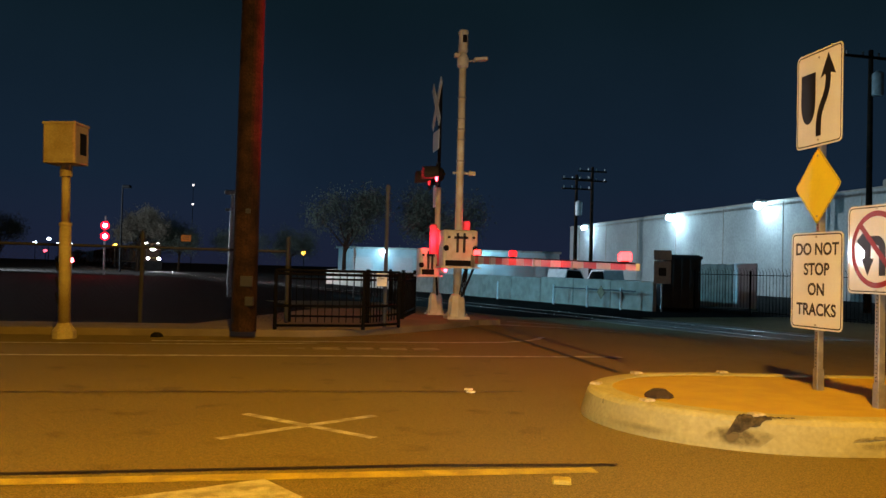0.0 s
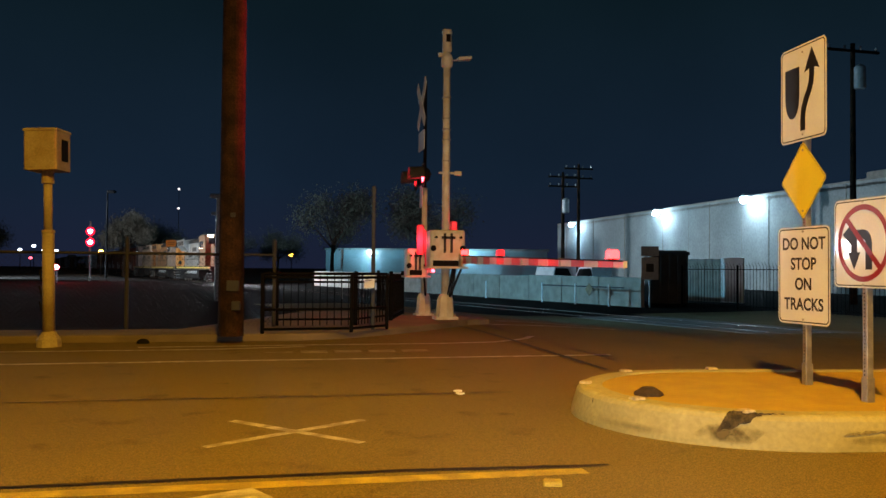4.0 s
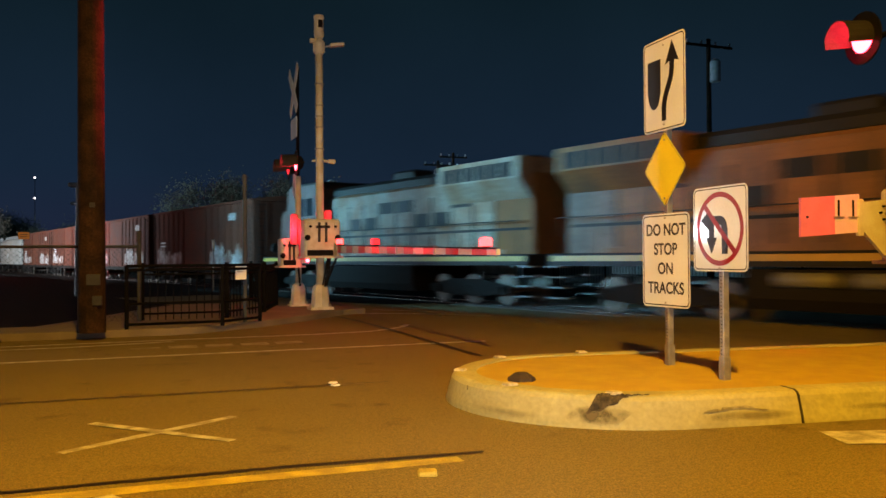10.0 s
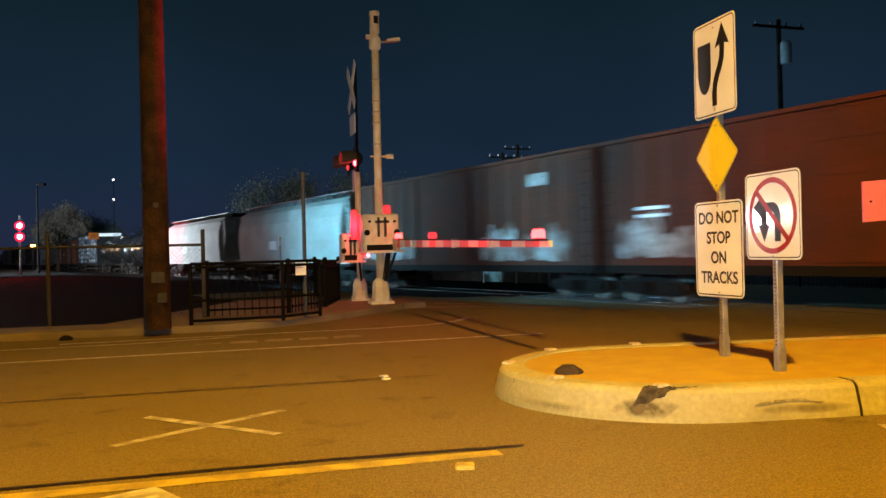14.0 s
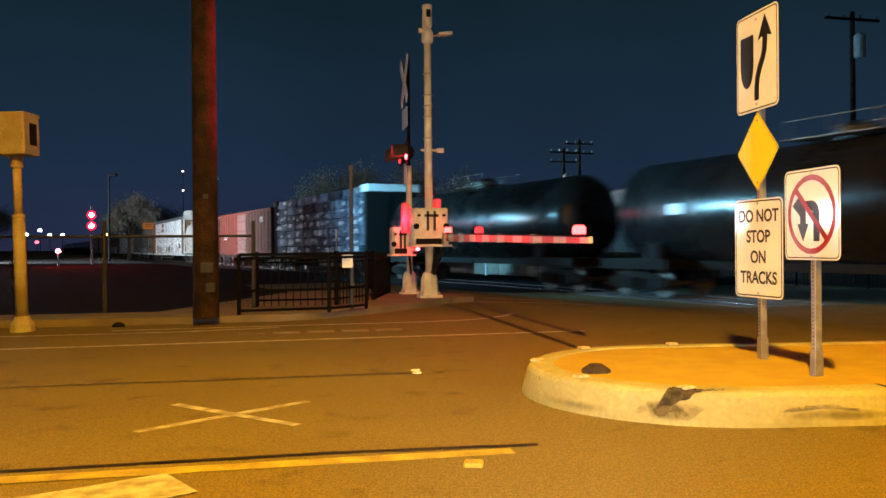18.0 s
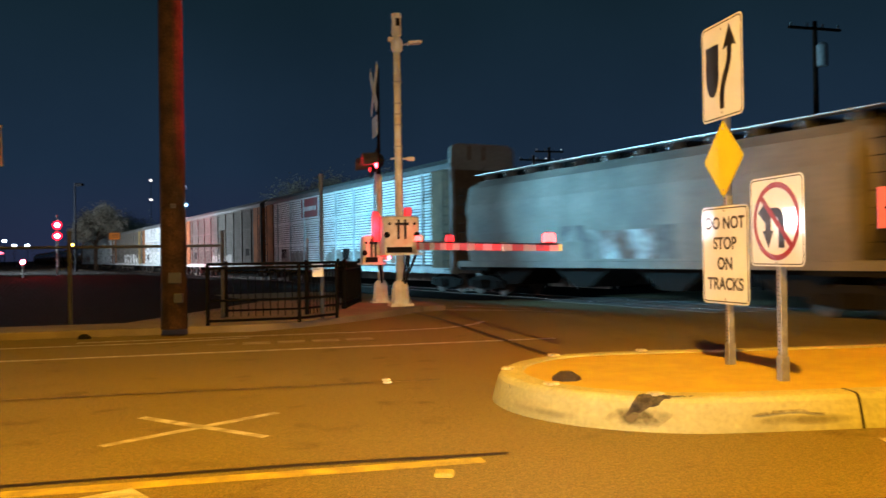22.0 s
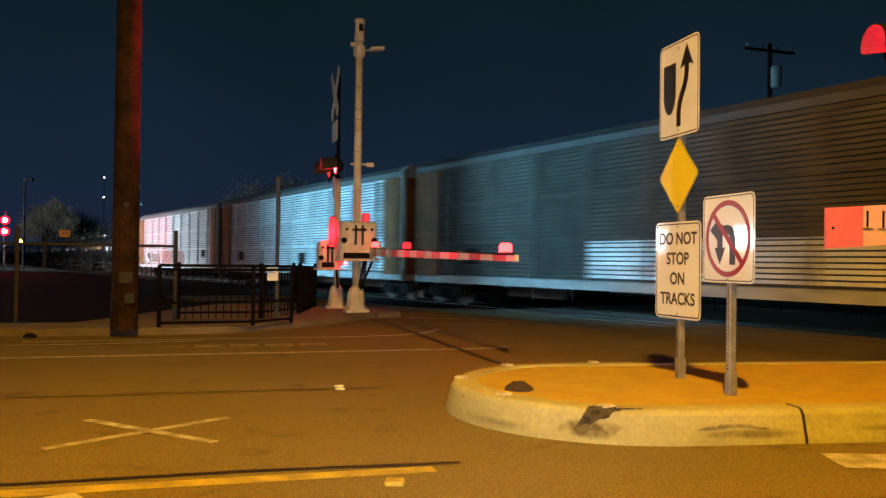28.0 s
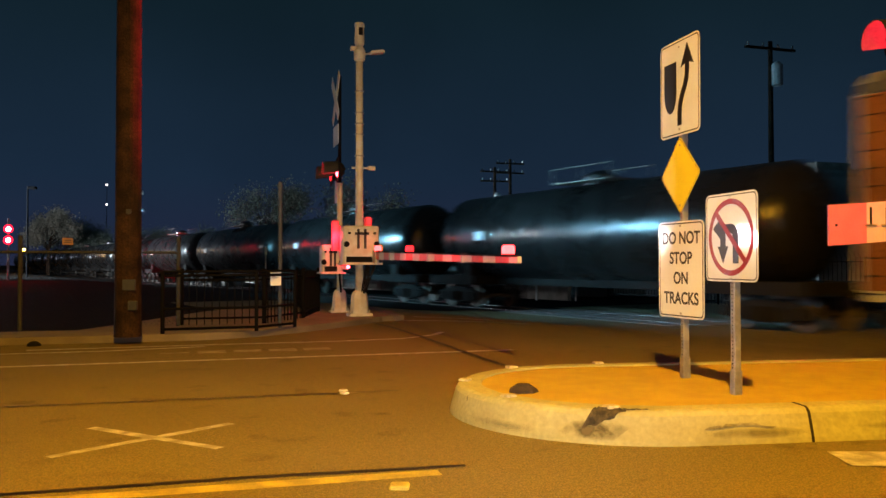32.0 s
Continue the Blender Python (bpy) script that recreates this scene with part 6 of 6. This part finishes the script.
def hopper(L, H=4.7, paint=PALE, label="pale grey covered hopper wagon with curved sides", painted=False):
    root = wagon("covered_hopper", label, "hopper wagon", L)
    h = L / 2 - 0.7
    sec = [(-1.45, 1.25), (-1.56, 2.3), (-1.52, 3.4), (-1.32, 4.05), (-0.95, H - 0.35), (0.95, H - 0.35), (1.32, 4.05), (1.52, 3.4), (1.56, 2.3), (1.45, 1.25)]
    part("body", Build().prism(sec, -h + 0.9, h - 0.9, pose(0, 0, 0, 90, 0, 90)), paint, root, "curved pale body", False)
    for s in (-1, 1):
        part("slope_sheet", Build().prism([(s * (h - 0.92), 1.4), (s * (h - 0.92), H - 0.5), (s * (h - 0.55), H - 0.6), (s * (h - 0.3), 3.2)][::s], -1.25, 1.25, pose(0, 0, 0, 90, 0, 0)), paint, root)
        part("end_sill", Build().box(min(s * h, s * (h - 2.2)), -1.4, 0.95, max(s * h, s * (h - 2.2)), 1.4, 1.20), UNDER, root)
        ladder(root, s * (h - 0.3), -1.45, 0.6, H - 0.6)
    part("side_sill", Build().box(-h, -1.50, 1.08, h, 1.50, 1.30, c=0.03), paint, root)
    for k in range(4):
        x = -h + 3.0 + k * (2 * h - 6) / 3
        part("outlet", Build().prism([(x - 1.5, 1.1), (x + 1.5, 1.1), (x + 0.4, 0.45), (x - 0.4, 0.45)], -0.9, 0.9, pose(0, 0, 0, 90, 0, 0)), UNDER, root, "discharge chute")
    run = part("running_board", Build().box(-h + 0.6, -0.95, H - 0.10, h - 0.6, -0.60, H - 0.06).box(-h + 0.6, 0.60, H - 0.10, h - 0.6, 0.95, H - 0.06), STEEL, root)
    for k in range(12):
        x = -h + 1.3 + k * (2 * h - 2.6) / 11
        part("roof_hatch", Build().box(x - 0.42, -0.5, H - 0.35, x + 0.42, 0.5, H - 0.08, c=0.04), BLACK, run)
        part("board_stay", Build().box(x - 0.02, -0.95, H - 0.36, x + 0.02, 0.95, H - 0.10), STEEL, run)
    part("reporting_panel", Build().box(-2.2, -1.578, 1.9, -1.0, -1.566, 2.4), SMUDGE if painted else SIGN_WHITE, root)
    if painted:
        for x0, x1, z1, mat in ((-1.1, -0.2, 2.25, SMUDGE), (-0.2, 2.1, 2.20, GRAFFITI), (2.1, 2.9, 2.28, SMUDGE)):
            lean = (z1 - 1.25) / 1.05 * 0.11
            part("graffiti", Build().prism([(-1.470, 1.36), (-1.460 - lean, z1), (-1.44 - lean, z1), (-1.44, 1.36)], x0, x1, pose(0, 0, 0, 90, 0, 90)), mat, root, "blurred dark and pale graffiti", False)
    return root


def tank_car(L):
    root = wagon("tank_car", "glossy black tank wagon with dome and walkway", "tank wagon", L, "tank wagons")
    h, r = L / 2 - 1.0, 1.50
    rows = [(0, 0.15), (0.10, 0.75), (0.25, 1.10), (0.50, 1.36), (0.80, r)] + [(0.8 + i * (2 * h - 1.6) / 4, r) for i in range(1, 5)] + [(2 * h - 0.50, 1.36), (2 * h - 0.25, 1.10), (2 * h - 0.10, 0.75), (2 * h, 0.15)]
    part("barrel", Build().lathe((-h, 0, 2.55), (1, 0, 0), rows, 40), TANK_BLACK, root, "black tank barrel", True)
    for x in (-h * 0.5, 0, h * 0.5):
        part("barrel_band", Build().tube((x - 0.03, 0, 2.55), (x + 0.03, 0, 2.55), r + 0.012, n=40), TANK_BLACK, root)
    part("dome", Build().lathe((0, 0, 4.0), (0, 0, 1), [(0, 0.48), (0.30, 0.48), (0.34, 0.40), (0.45, 0.2)], 18), TANK_BLACK, root, "manway dome")
    plat = part("platform", Build().box(-1.3, -0.85, 4.08, 1.3, 0.85, 4.12), WHEEL, root)
    rail = Build()
    for y in (-0.85, 0.85):
        for x in (-1.3, 0, 1.3):
            rail.tube((x, y, 4.1), (x, y, 4.55), 0.014, n=5)
        rail.tube((-1.3, y, 4.55), (1.3, y, 4.55), 0.014, n=5)
    part("platform_rail", rail, WHEEL, plat)
    ladder(root, 0, -1.56, 0.9, 4.1)
    for s in (-1, 1):
        part("end_sill", Build().box(min(s * (h + 0.4), s * (h - 2.6)), -1.35, 0.85, max(s * (h + 0.4), s * (h - 2.6)), 1.35, 1.15), UNDER, root)
        part("saddle", Build().box(s * (h - 1.9) - 0.3, -1.2, 1.1, s * (h - 1.9) + 0.3, 1.2, 1.6), UNDER, root)
    part("centre_sill", Build().box(-h, -0.3, 0.85, h, 0.3, 1.10), UNDER, root)
    part("placard", Build().box(-h * 0.62, -1.53, 2.4, -h * 0.62 + 0.5, -1.515, 2.7), SIGN_WHITE, root)
    return root


def autorack(L, skin, lower, label, red_panel=False, H=5.55, ends=None, tags=()):
    root = wagon("autorack", label, "autorack wagon", L, "autorack wagons")
    h = L / 2 - 0.6
    part("inner_box", Build().box(-h + 0.1, -1.34, 1.05, h - 0.1, 1.34, H - 0.5), RACK_SHADE, root, "near-black box for the shade behind the slats")
    part("roof", Build().prism([(-1.52, H - 0.55), (-1.50, H - 0.35), (-1.15, H - 0.10), (0, H), (1.15, H - 0.10), (1.50, H - 0.35), (1.52, H - 0.55)], -h, h, pose(0, 0, 0, 90, 0, 90)), material("rack_roof", (0.075, 0.075, 0.078), 0.7, 0.1, 0.3, 1.5), root, "curved dark steel roof")
    part("sill", Build().box(-h, -1.50, 0.80, h, 1.50, 1.08, c=0.03), RACK_POST, root)
    n = 10
    w = 2 * h / n
    post_mat = RACK_DULL_POST if skin is RACK_DULL else RACK_POST

    def corrugated(z, z1, seed):
        """One sheet of outward slats, each a little bent, with a deep groove between each two."""
        rnd, v = random.Random(seed), []
        while z < z1:
            lean = rnd.uniform(-0.009, 0.007)
            for y, dz in ((-1.430 + lean, 0.0), (-1.414 - lean, 0.086), (-1.366, 0.094), (-1.366, 0.118)):
                v += [(-w / 2 + 0.07, y, z + dz), (w / 2 - 0.07, y, z + dz)]
            z += 0.126
        return Build().add(v, [(2 * i, 2 * i + 1, 2 * i + 3, 2 * i + 2) for i in range(len(v) // 2 - 1)])

    def groove_shaded(me):
        """The grooves stand for open slots; their shade is put in as a darker colour, with its own tone on the dull
        sheets.
        """
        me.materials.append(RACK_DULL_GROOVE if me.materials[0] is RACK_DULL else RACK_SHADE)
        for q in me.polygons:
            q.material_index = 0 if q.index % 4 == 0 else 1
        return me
    tiers = ((1.16, 2.20, skin), (2.28, 3.52, skin), (3.62, H - 0.66, skin))
    sheets = [[groove_shaded(mesh_of("side_panel", corrugated(z0, z1, 10 * k + j), mat)) for k, (z0, z1, mat) in enumerate(tiers)] for j in range(3)]
    # low light on the front bays is put in by brighter lower sheets
    bright = [groove_shaded(mesh_of("side_panel", corrugated(1.16, 2.20, 40 + j), lower)) for j in range(3)]
    rail = mesh_of("tier_rail", Build().box(-w / 2 + 0.06, -1.462, -0.035, w / 2 - 0.06, -1.38, 0.035, c=0.01), skin)
    pm = mesh_of("rack_post", Build().box(-0.07, -1.50, 1.0, 0.07, -1.36, H - 0.5, c=0.02), post_mat)
    pm2 = mesh_of("rack_post", Build().box(-0.07, 1.36, 1.0, 0.07, 1.50, H - 0.5, c=0.02), post_mat)
    for i in range(n + 1):
        for m_ in (pm, pm2):
            ob = new("rack_post", m_)
            ob.parent, ob.location = root, (-h + i * w, 0, 0)
        if i < n:
            trio = sheets[(i * 7 + 1) % 3]
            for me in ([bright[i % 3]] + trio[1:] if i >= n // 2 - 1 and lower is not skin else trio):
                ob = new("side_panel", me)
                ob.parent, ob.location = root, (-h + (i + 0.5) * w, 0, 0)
            for z in (2.24, 3.57, H - 0.60):
                ob = new("tier_rail", rail)
                ob.parent, ob.location = root, (-h + (i + 0.5) * w, 0, z)
    for x0, x1, z0, z1, mat in tags:
        rnd, x = random.Random(round(x0 * 10)), x0
        while x < x1:
            q, t = rnd.uniform(0.5, 1.0), (z1 - z0) * rnd.uniform(0.7, 1.0)
            out = [(x, z0), (x + q, z0 + rnd.uniform(-.05, .1)), (x + q + 0.15, z0 + t * 0.6), (x + q * 0.7, z0 + t), (x + q * 0.2, z0 + t * 0.92), (x - 0.1, z0 + t * 0.5)]
            part("graffiti", Build().prism(out, 1.447, 1.452, pose(0, 0, 0, 90, 0, 0)), mat, root, "blurred faded graffiti")
            x += q * 0.9
    if red_panel:
        sign = part("painted_panel", Build().box(-5.6, -1.452, 3.85, -2.8, -1.434, 4.95, c=0.005), material("dark_red_panel", (0.13, 0.018, 0.02), 0.6, 0, 0.3, 1.5), root, "dark red painted panel")
        part("panel_bar", Build().box(-5.3, -1.462, 4.20, -3.0, -1.453, 4.45), RACK_POST, sign)
    part("far_side", Build().box(-h, 1.36, 1.1, h, 1.42, H - 0.55), RACK, root)
    for s in (-1, 1):
        d = part("end_door", Build().prism([(-1.46, 1.0), (1.46, 1.0), (1.46, H - 0.55), (1.15, H - 0.08), (-1.15, H - 0.08), (-1.46, H - 0.55)], min(s * h, s * (h - 0.08)), max(s * h, s * (h - 0.08)), pose(0, 0, 0, 90, 0, 90)), (ends if s > 0 and ends else RACK_END), root, "end doors")
        part("end_cap", Build().prism([(-1.50, H - 0.60), (1.50, H - 0.60), (1.48, H - 0.33), (1.12, H - 0.06), (-1.12, H - 0.06), (-1.48, H - 0.33)], min(s * (h + 0.01), s * (h - 0.35)), max(s * (h + 0.01), s * (h - 0.35)), pose(0, 0, 0, 90, 0, 90)), PALE if red_panel else post_mat, d, "pale end cap")
        if red_panel and s > 0:
            part("end_crown", Build().prism([(-1.48, H - 0.45), (1.48, H - 0.45), (1.48, H + 0.22), (1.38, H + 0.36), (1.12, H + 0.45), (-1.12, H + 0.45), (-1.38, H + 0.36), (-1.48, H + 0.22)], h - 0.10, h + 0.03, pose(0, 0, 0, 90, 0, 90)), PALE, d, "pale raised end plate with rounded corners")
            for y in (-0.62, 0.05):
                part("plate_seam", Build().box(h + 0.031, y - 0.05, H - 0.20, h + 0.036, y + 0.05, H + 0.36), RACK_END, d, "brown seam")
        part("end_bay", Build().box(min(s * (h - 1.7), s * (h + 0.005)), -1.505, 1.02, max(s * (h - 1.7), s * (h + 0.005)), -1.44, H - 0.56, c=0.02), (ends if s > 0 and ends else RACK_END), d, "closed end bay")
        part("door_split", Build().box(min(s * h, s * (h + 0.012)), -0.02, 1.05, max(s * h, s * (h + 0.012)), 0.02, H - 0.4), BLACK, d)
        ladder(root, s * (h - 0.28), -1.54, 0.6, H - 0.6)
    for x, z in ((-h + 3.4, 1.5), (h - 4.0, 1.7), (1.0, 1.4)):
        part("data_plate", Build().box(x, -1.452, z, x + 0.9, -1.436, z + 0.55), UNDER, root)
    return root


def lumber_car(L):
    root = wagon("lumber_flatcar", "centrebeam flat wagon stacked with wrapped lumber", "flat wagon", L)
    h = L / 2 - 0.6
    part("deck", Build().box(-h, -1.45, 0.85, h, 1.45, 1.15, c=0.03), UNDER, root)
    for s in (-1, 1):
        x = s * (h - 0.15)
        part("bulkhead", Build().box(x - 0.15, -1.45, 1.15, x + 0.15, 1.45, 4.55, c=0.03), BLACK if s > 0 else UNDER, root, "end bulkhead")
        part("bulkhead_cap", Build().box(x - 0.55, -1.5, 4.55, x + 0.55, 1.5, 4.95, c=0.04), SIGN_WHITE if s > 0 else UNDER, root, "bulkhead cap")
    part("centre_beam", Build().box(-h, -0.12, 1.15, h, 0.12, 4.6), UNDER, root)
    rnd = random.Random(5)
    for row in range(7):
        x = -h + 0.45
        while x < h - 1.0:
            w = rnd.choice((0.7, 1.0, 1.3, 1.9, 2.4))
            x1 = min(x + w, h - 0.45)
            z = 1.18 + row * 0.53
            for y0, y1 in ((-1.42 + rnd.uniform(0, 0.10), -0.14), (0.14, 1.42)):
                part("lumber_pack", Build().box(x + 0.03, y0, z, x1 - 0.03, y1, z + rnd.uniform(0.485, 0.525), c=0.03), WRAP, root, "wrapped lumber pack")
            # reflections on the wrapping are drawn as small pale patches
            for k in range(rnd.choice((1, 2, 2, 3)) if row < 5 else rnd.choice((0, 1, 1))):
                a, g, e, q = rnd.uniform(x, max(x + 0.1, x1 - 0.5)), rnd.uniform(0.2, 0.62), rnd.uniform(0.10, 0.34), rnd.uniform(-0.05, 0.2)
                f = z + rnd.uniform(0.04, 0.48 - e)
                part("wrap_fold", Build().prism([(a, f), (a + g, f + rnd.uniform(0, 0.05)), (a + g + q, f + e), (a + q * 1.2, f + e * 0.9)], 1.425, 1.432, pose(0, 0, 0, 90, 0, 0)), WRAP_GLINT, root, "pale patch standing in for a glint on the wrapping")
            x = x1
    for k in range(9):
        x = -h + 1.2 + k * (2 * h - 2.4) / 8
        part("strap", Build().tube((x, -1.46, 1.1), (x, -1.44, 4.5), 0.02, n=5), BLACK, root)
    return root


def add_car(root, front, back, turned=0):
    CARS.append((root, (front + back) / 2, pose(0, 0, 0, 0, 0, turned)))


# distance of each wagon's two ends behind the first nose
SILVER = material("silver_loco_paint", (0.20, 0.195, 0.185), 0.5, 0.1, 0.5, 0.9, 0.1, 9, colour2=(0.10, 0.09, 0.08))
add_car(locomotive(True, ORANGE, SILVER, material("brown_orange_cab_paint", (0.19, 0.105, 0.06), 0.6, 0, 0.4, 1.2, 0.1, 12, spec=0.25)), 0.0, 20.8)
add_car(locomotive(False, material("dusty_cab_paint", (0.22, 0.155, 0.115), 0.6, 0, 0.5, 0.9, 0.1, 9, colour2=(0.13, 0.09, 0.07), spec=0.25), material("faded_orange_hood", (0.25, 0.115, 0.042), 0.6, 0, 0.45, 0.8, 0.1, 14, colour2=(0.13, 0.072, 0.042), spec=0.25), None, ORANGE), 20.8, 41.8)
add_car(locomotive(False, material("rusty_orange_paint", (0.22, 0.085, 0.022), 0.6, 0, 0.3, 1.2, 0.1, 30, spec=0.2), material("faded_loco_paint", (0.34, 0.28, 0.22), 0.55, 0, 0.45, 1.0, 0.1, 9, colour2=(0.24, 0.12, 0.06), spec=0.25), material("pinkish_grey_cab_paint", (0.12, 0.072, 0.058), 0.6, 0, 0.5, 1.4, 0.1, 9, colour2=(0.055, 0.028, 0.022))), 41.8, 62.0, 180)
B1 = boxcar(18.0, False)
add_car(B1, 62.0, 81.1)
add_car(copy_thing(B1, track_pose(-500)), 81.1, 98.2)
add_car(copy_thing(B1, track_pose(-500)), 98.2, 115.3)
add_car(copy_thing(B1, track_pose(-500)), 115.3, 132.4)
H1 = hopper(19.6)
add_car(H1, 132.4, 151.6)
add_car(copy_thing(H1, track_pose(-500)), 152.9, 173.4)
T1 = tank_car(17.6)
add_car(T1, 173.9, 191.4)
add_car(copy_thing(T1, track_pose(-500)), 191.6, 209.6)
add_car(lumber_car(19.6), 210.6, 230.2)
add_car(boxcar(19.8, True), 230.2, 249.9)
add_car(hopper(19.6, paint=DULL, label="dull grey covered hopper wagon with graffiti low on its side", painted=True), 249.9, 269.7)
A1 = autorack(26.0, RACK, RACK, "bright galvanised autorack wagon with slatted side panels")
A2 = autorack(26.0, RACK_DULL, RACK, "grimy grey autorack wagon with lower slats coloured as lit", ends=RACK_YELLOW)
A3 = autorack(26.9, RACK, RACK, "galvanised autorack wagon with dark red painted panel", True, ends=material("grey_brown_end_door", (0.17, 0.105, 0.062), 0.8, 0, 0.4, 1.2, 0.2, 14, spec=0.2), tags=((-9.5, -5.0, 1.2, 2.1, SMUDGE), (-1.5, 3.5, 1.2, 2.0, SMUDGE), (7.0, 9.0, 1.2, 2.0, GRAFFITI)))
A4 = autorack(26.0, RACK_DULL, RACK_DULL, "grimy dull grey autorack wagon with slatted sides", tags=((-2.0, 4.0, 1.2, 1.9, SMUDGE),))
A5 = autorack(26.0, RACK, RACK, "galvanised autorack wagon with red-brown graffiti low on its side", tags=((-3.6, 3.4, 1.15, 2.5, material("red_brown_graffiti", (0.36, 0.15, 0.12), 0.8, 0, 0.5, 1.2, 0, 7, colour2=(0.20, 0.10, 0.085))), (-8.5, -4.5, 1.2, 2.1, SMUDGE)))
for k, car in enumerate((A3, A4, A1, A2, copy_thing(A1, track_pose(-500)), A5)):
    add_car(car, 269.7 + 26.02 * k - (0 if k else 0.9), 269.7 + 26.02 * (k + 1))
for k in range(13):
    add_car(copy_thing(T1, track_pose(-500)), 426.0 + 17.5 * k, 426.0 + 17.5 * (k + 1))

TRAIN = [(0, -121.5), (2.5, -80.8), (4.5, -47.7), (6, -21.9), (7, -4.4), (8, 13.7), (9, 31.3), (10, 49.1), (11, 67.4), (12, 85.5), (13.4, 111.6), (14.5, 131.8), (16.5, 168.2), (17.5, 186.3), (18.5, 204.6), (19.5, 222.6), (20.5, 240.4), (21.5, 257.8), (22.5, 274.9), (23.5, 292.2), (25, 318.6), (26.5, 344.6), (28, 370.8), (29, 388.4), (30, 406.2), (31, 423.8), (32, 441.2)]


def motions():
    for root, behind, turn in CARS:
        walk(root, [(t, track_pose(s - behind) @ turn) for t, s in TRAIN])


motions()
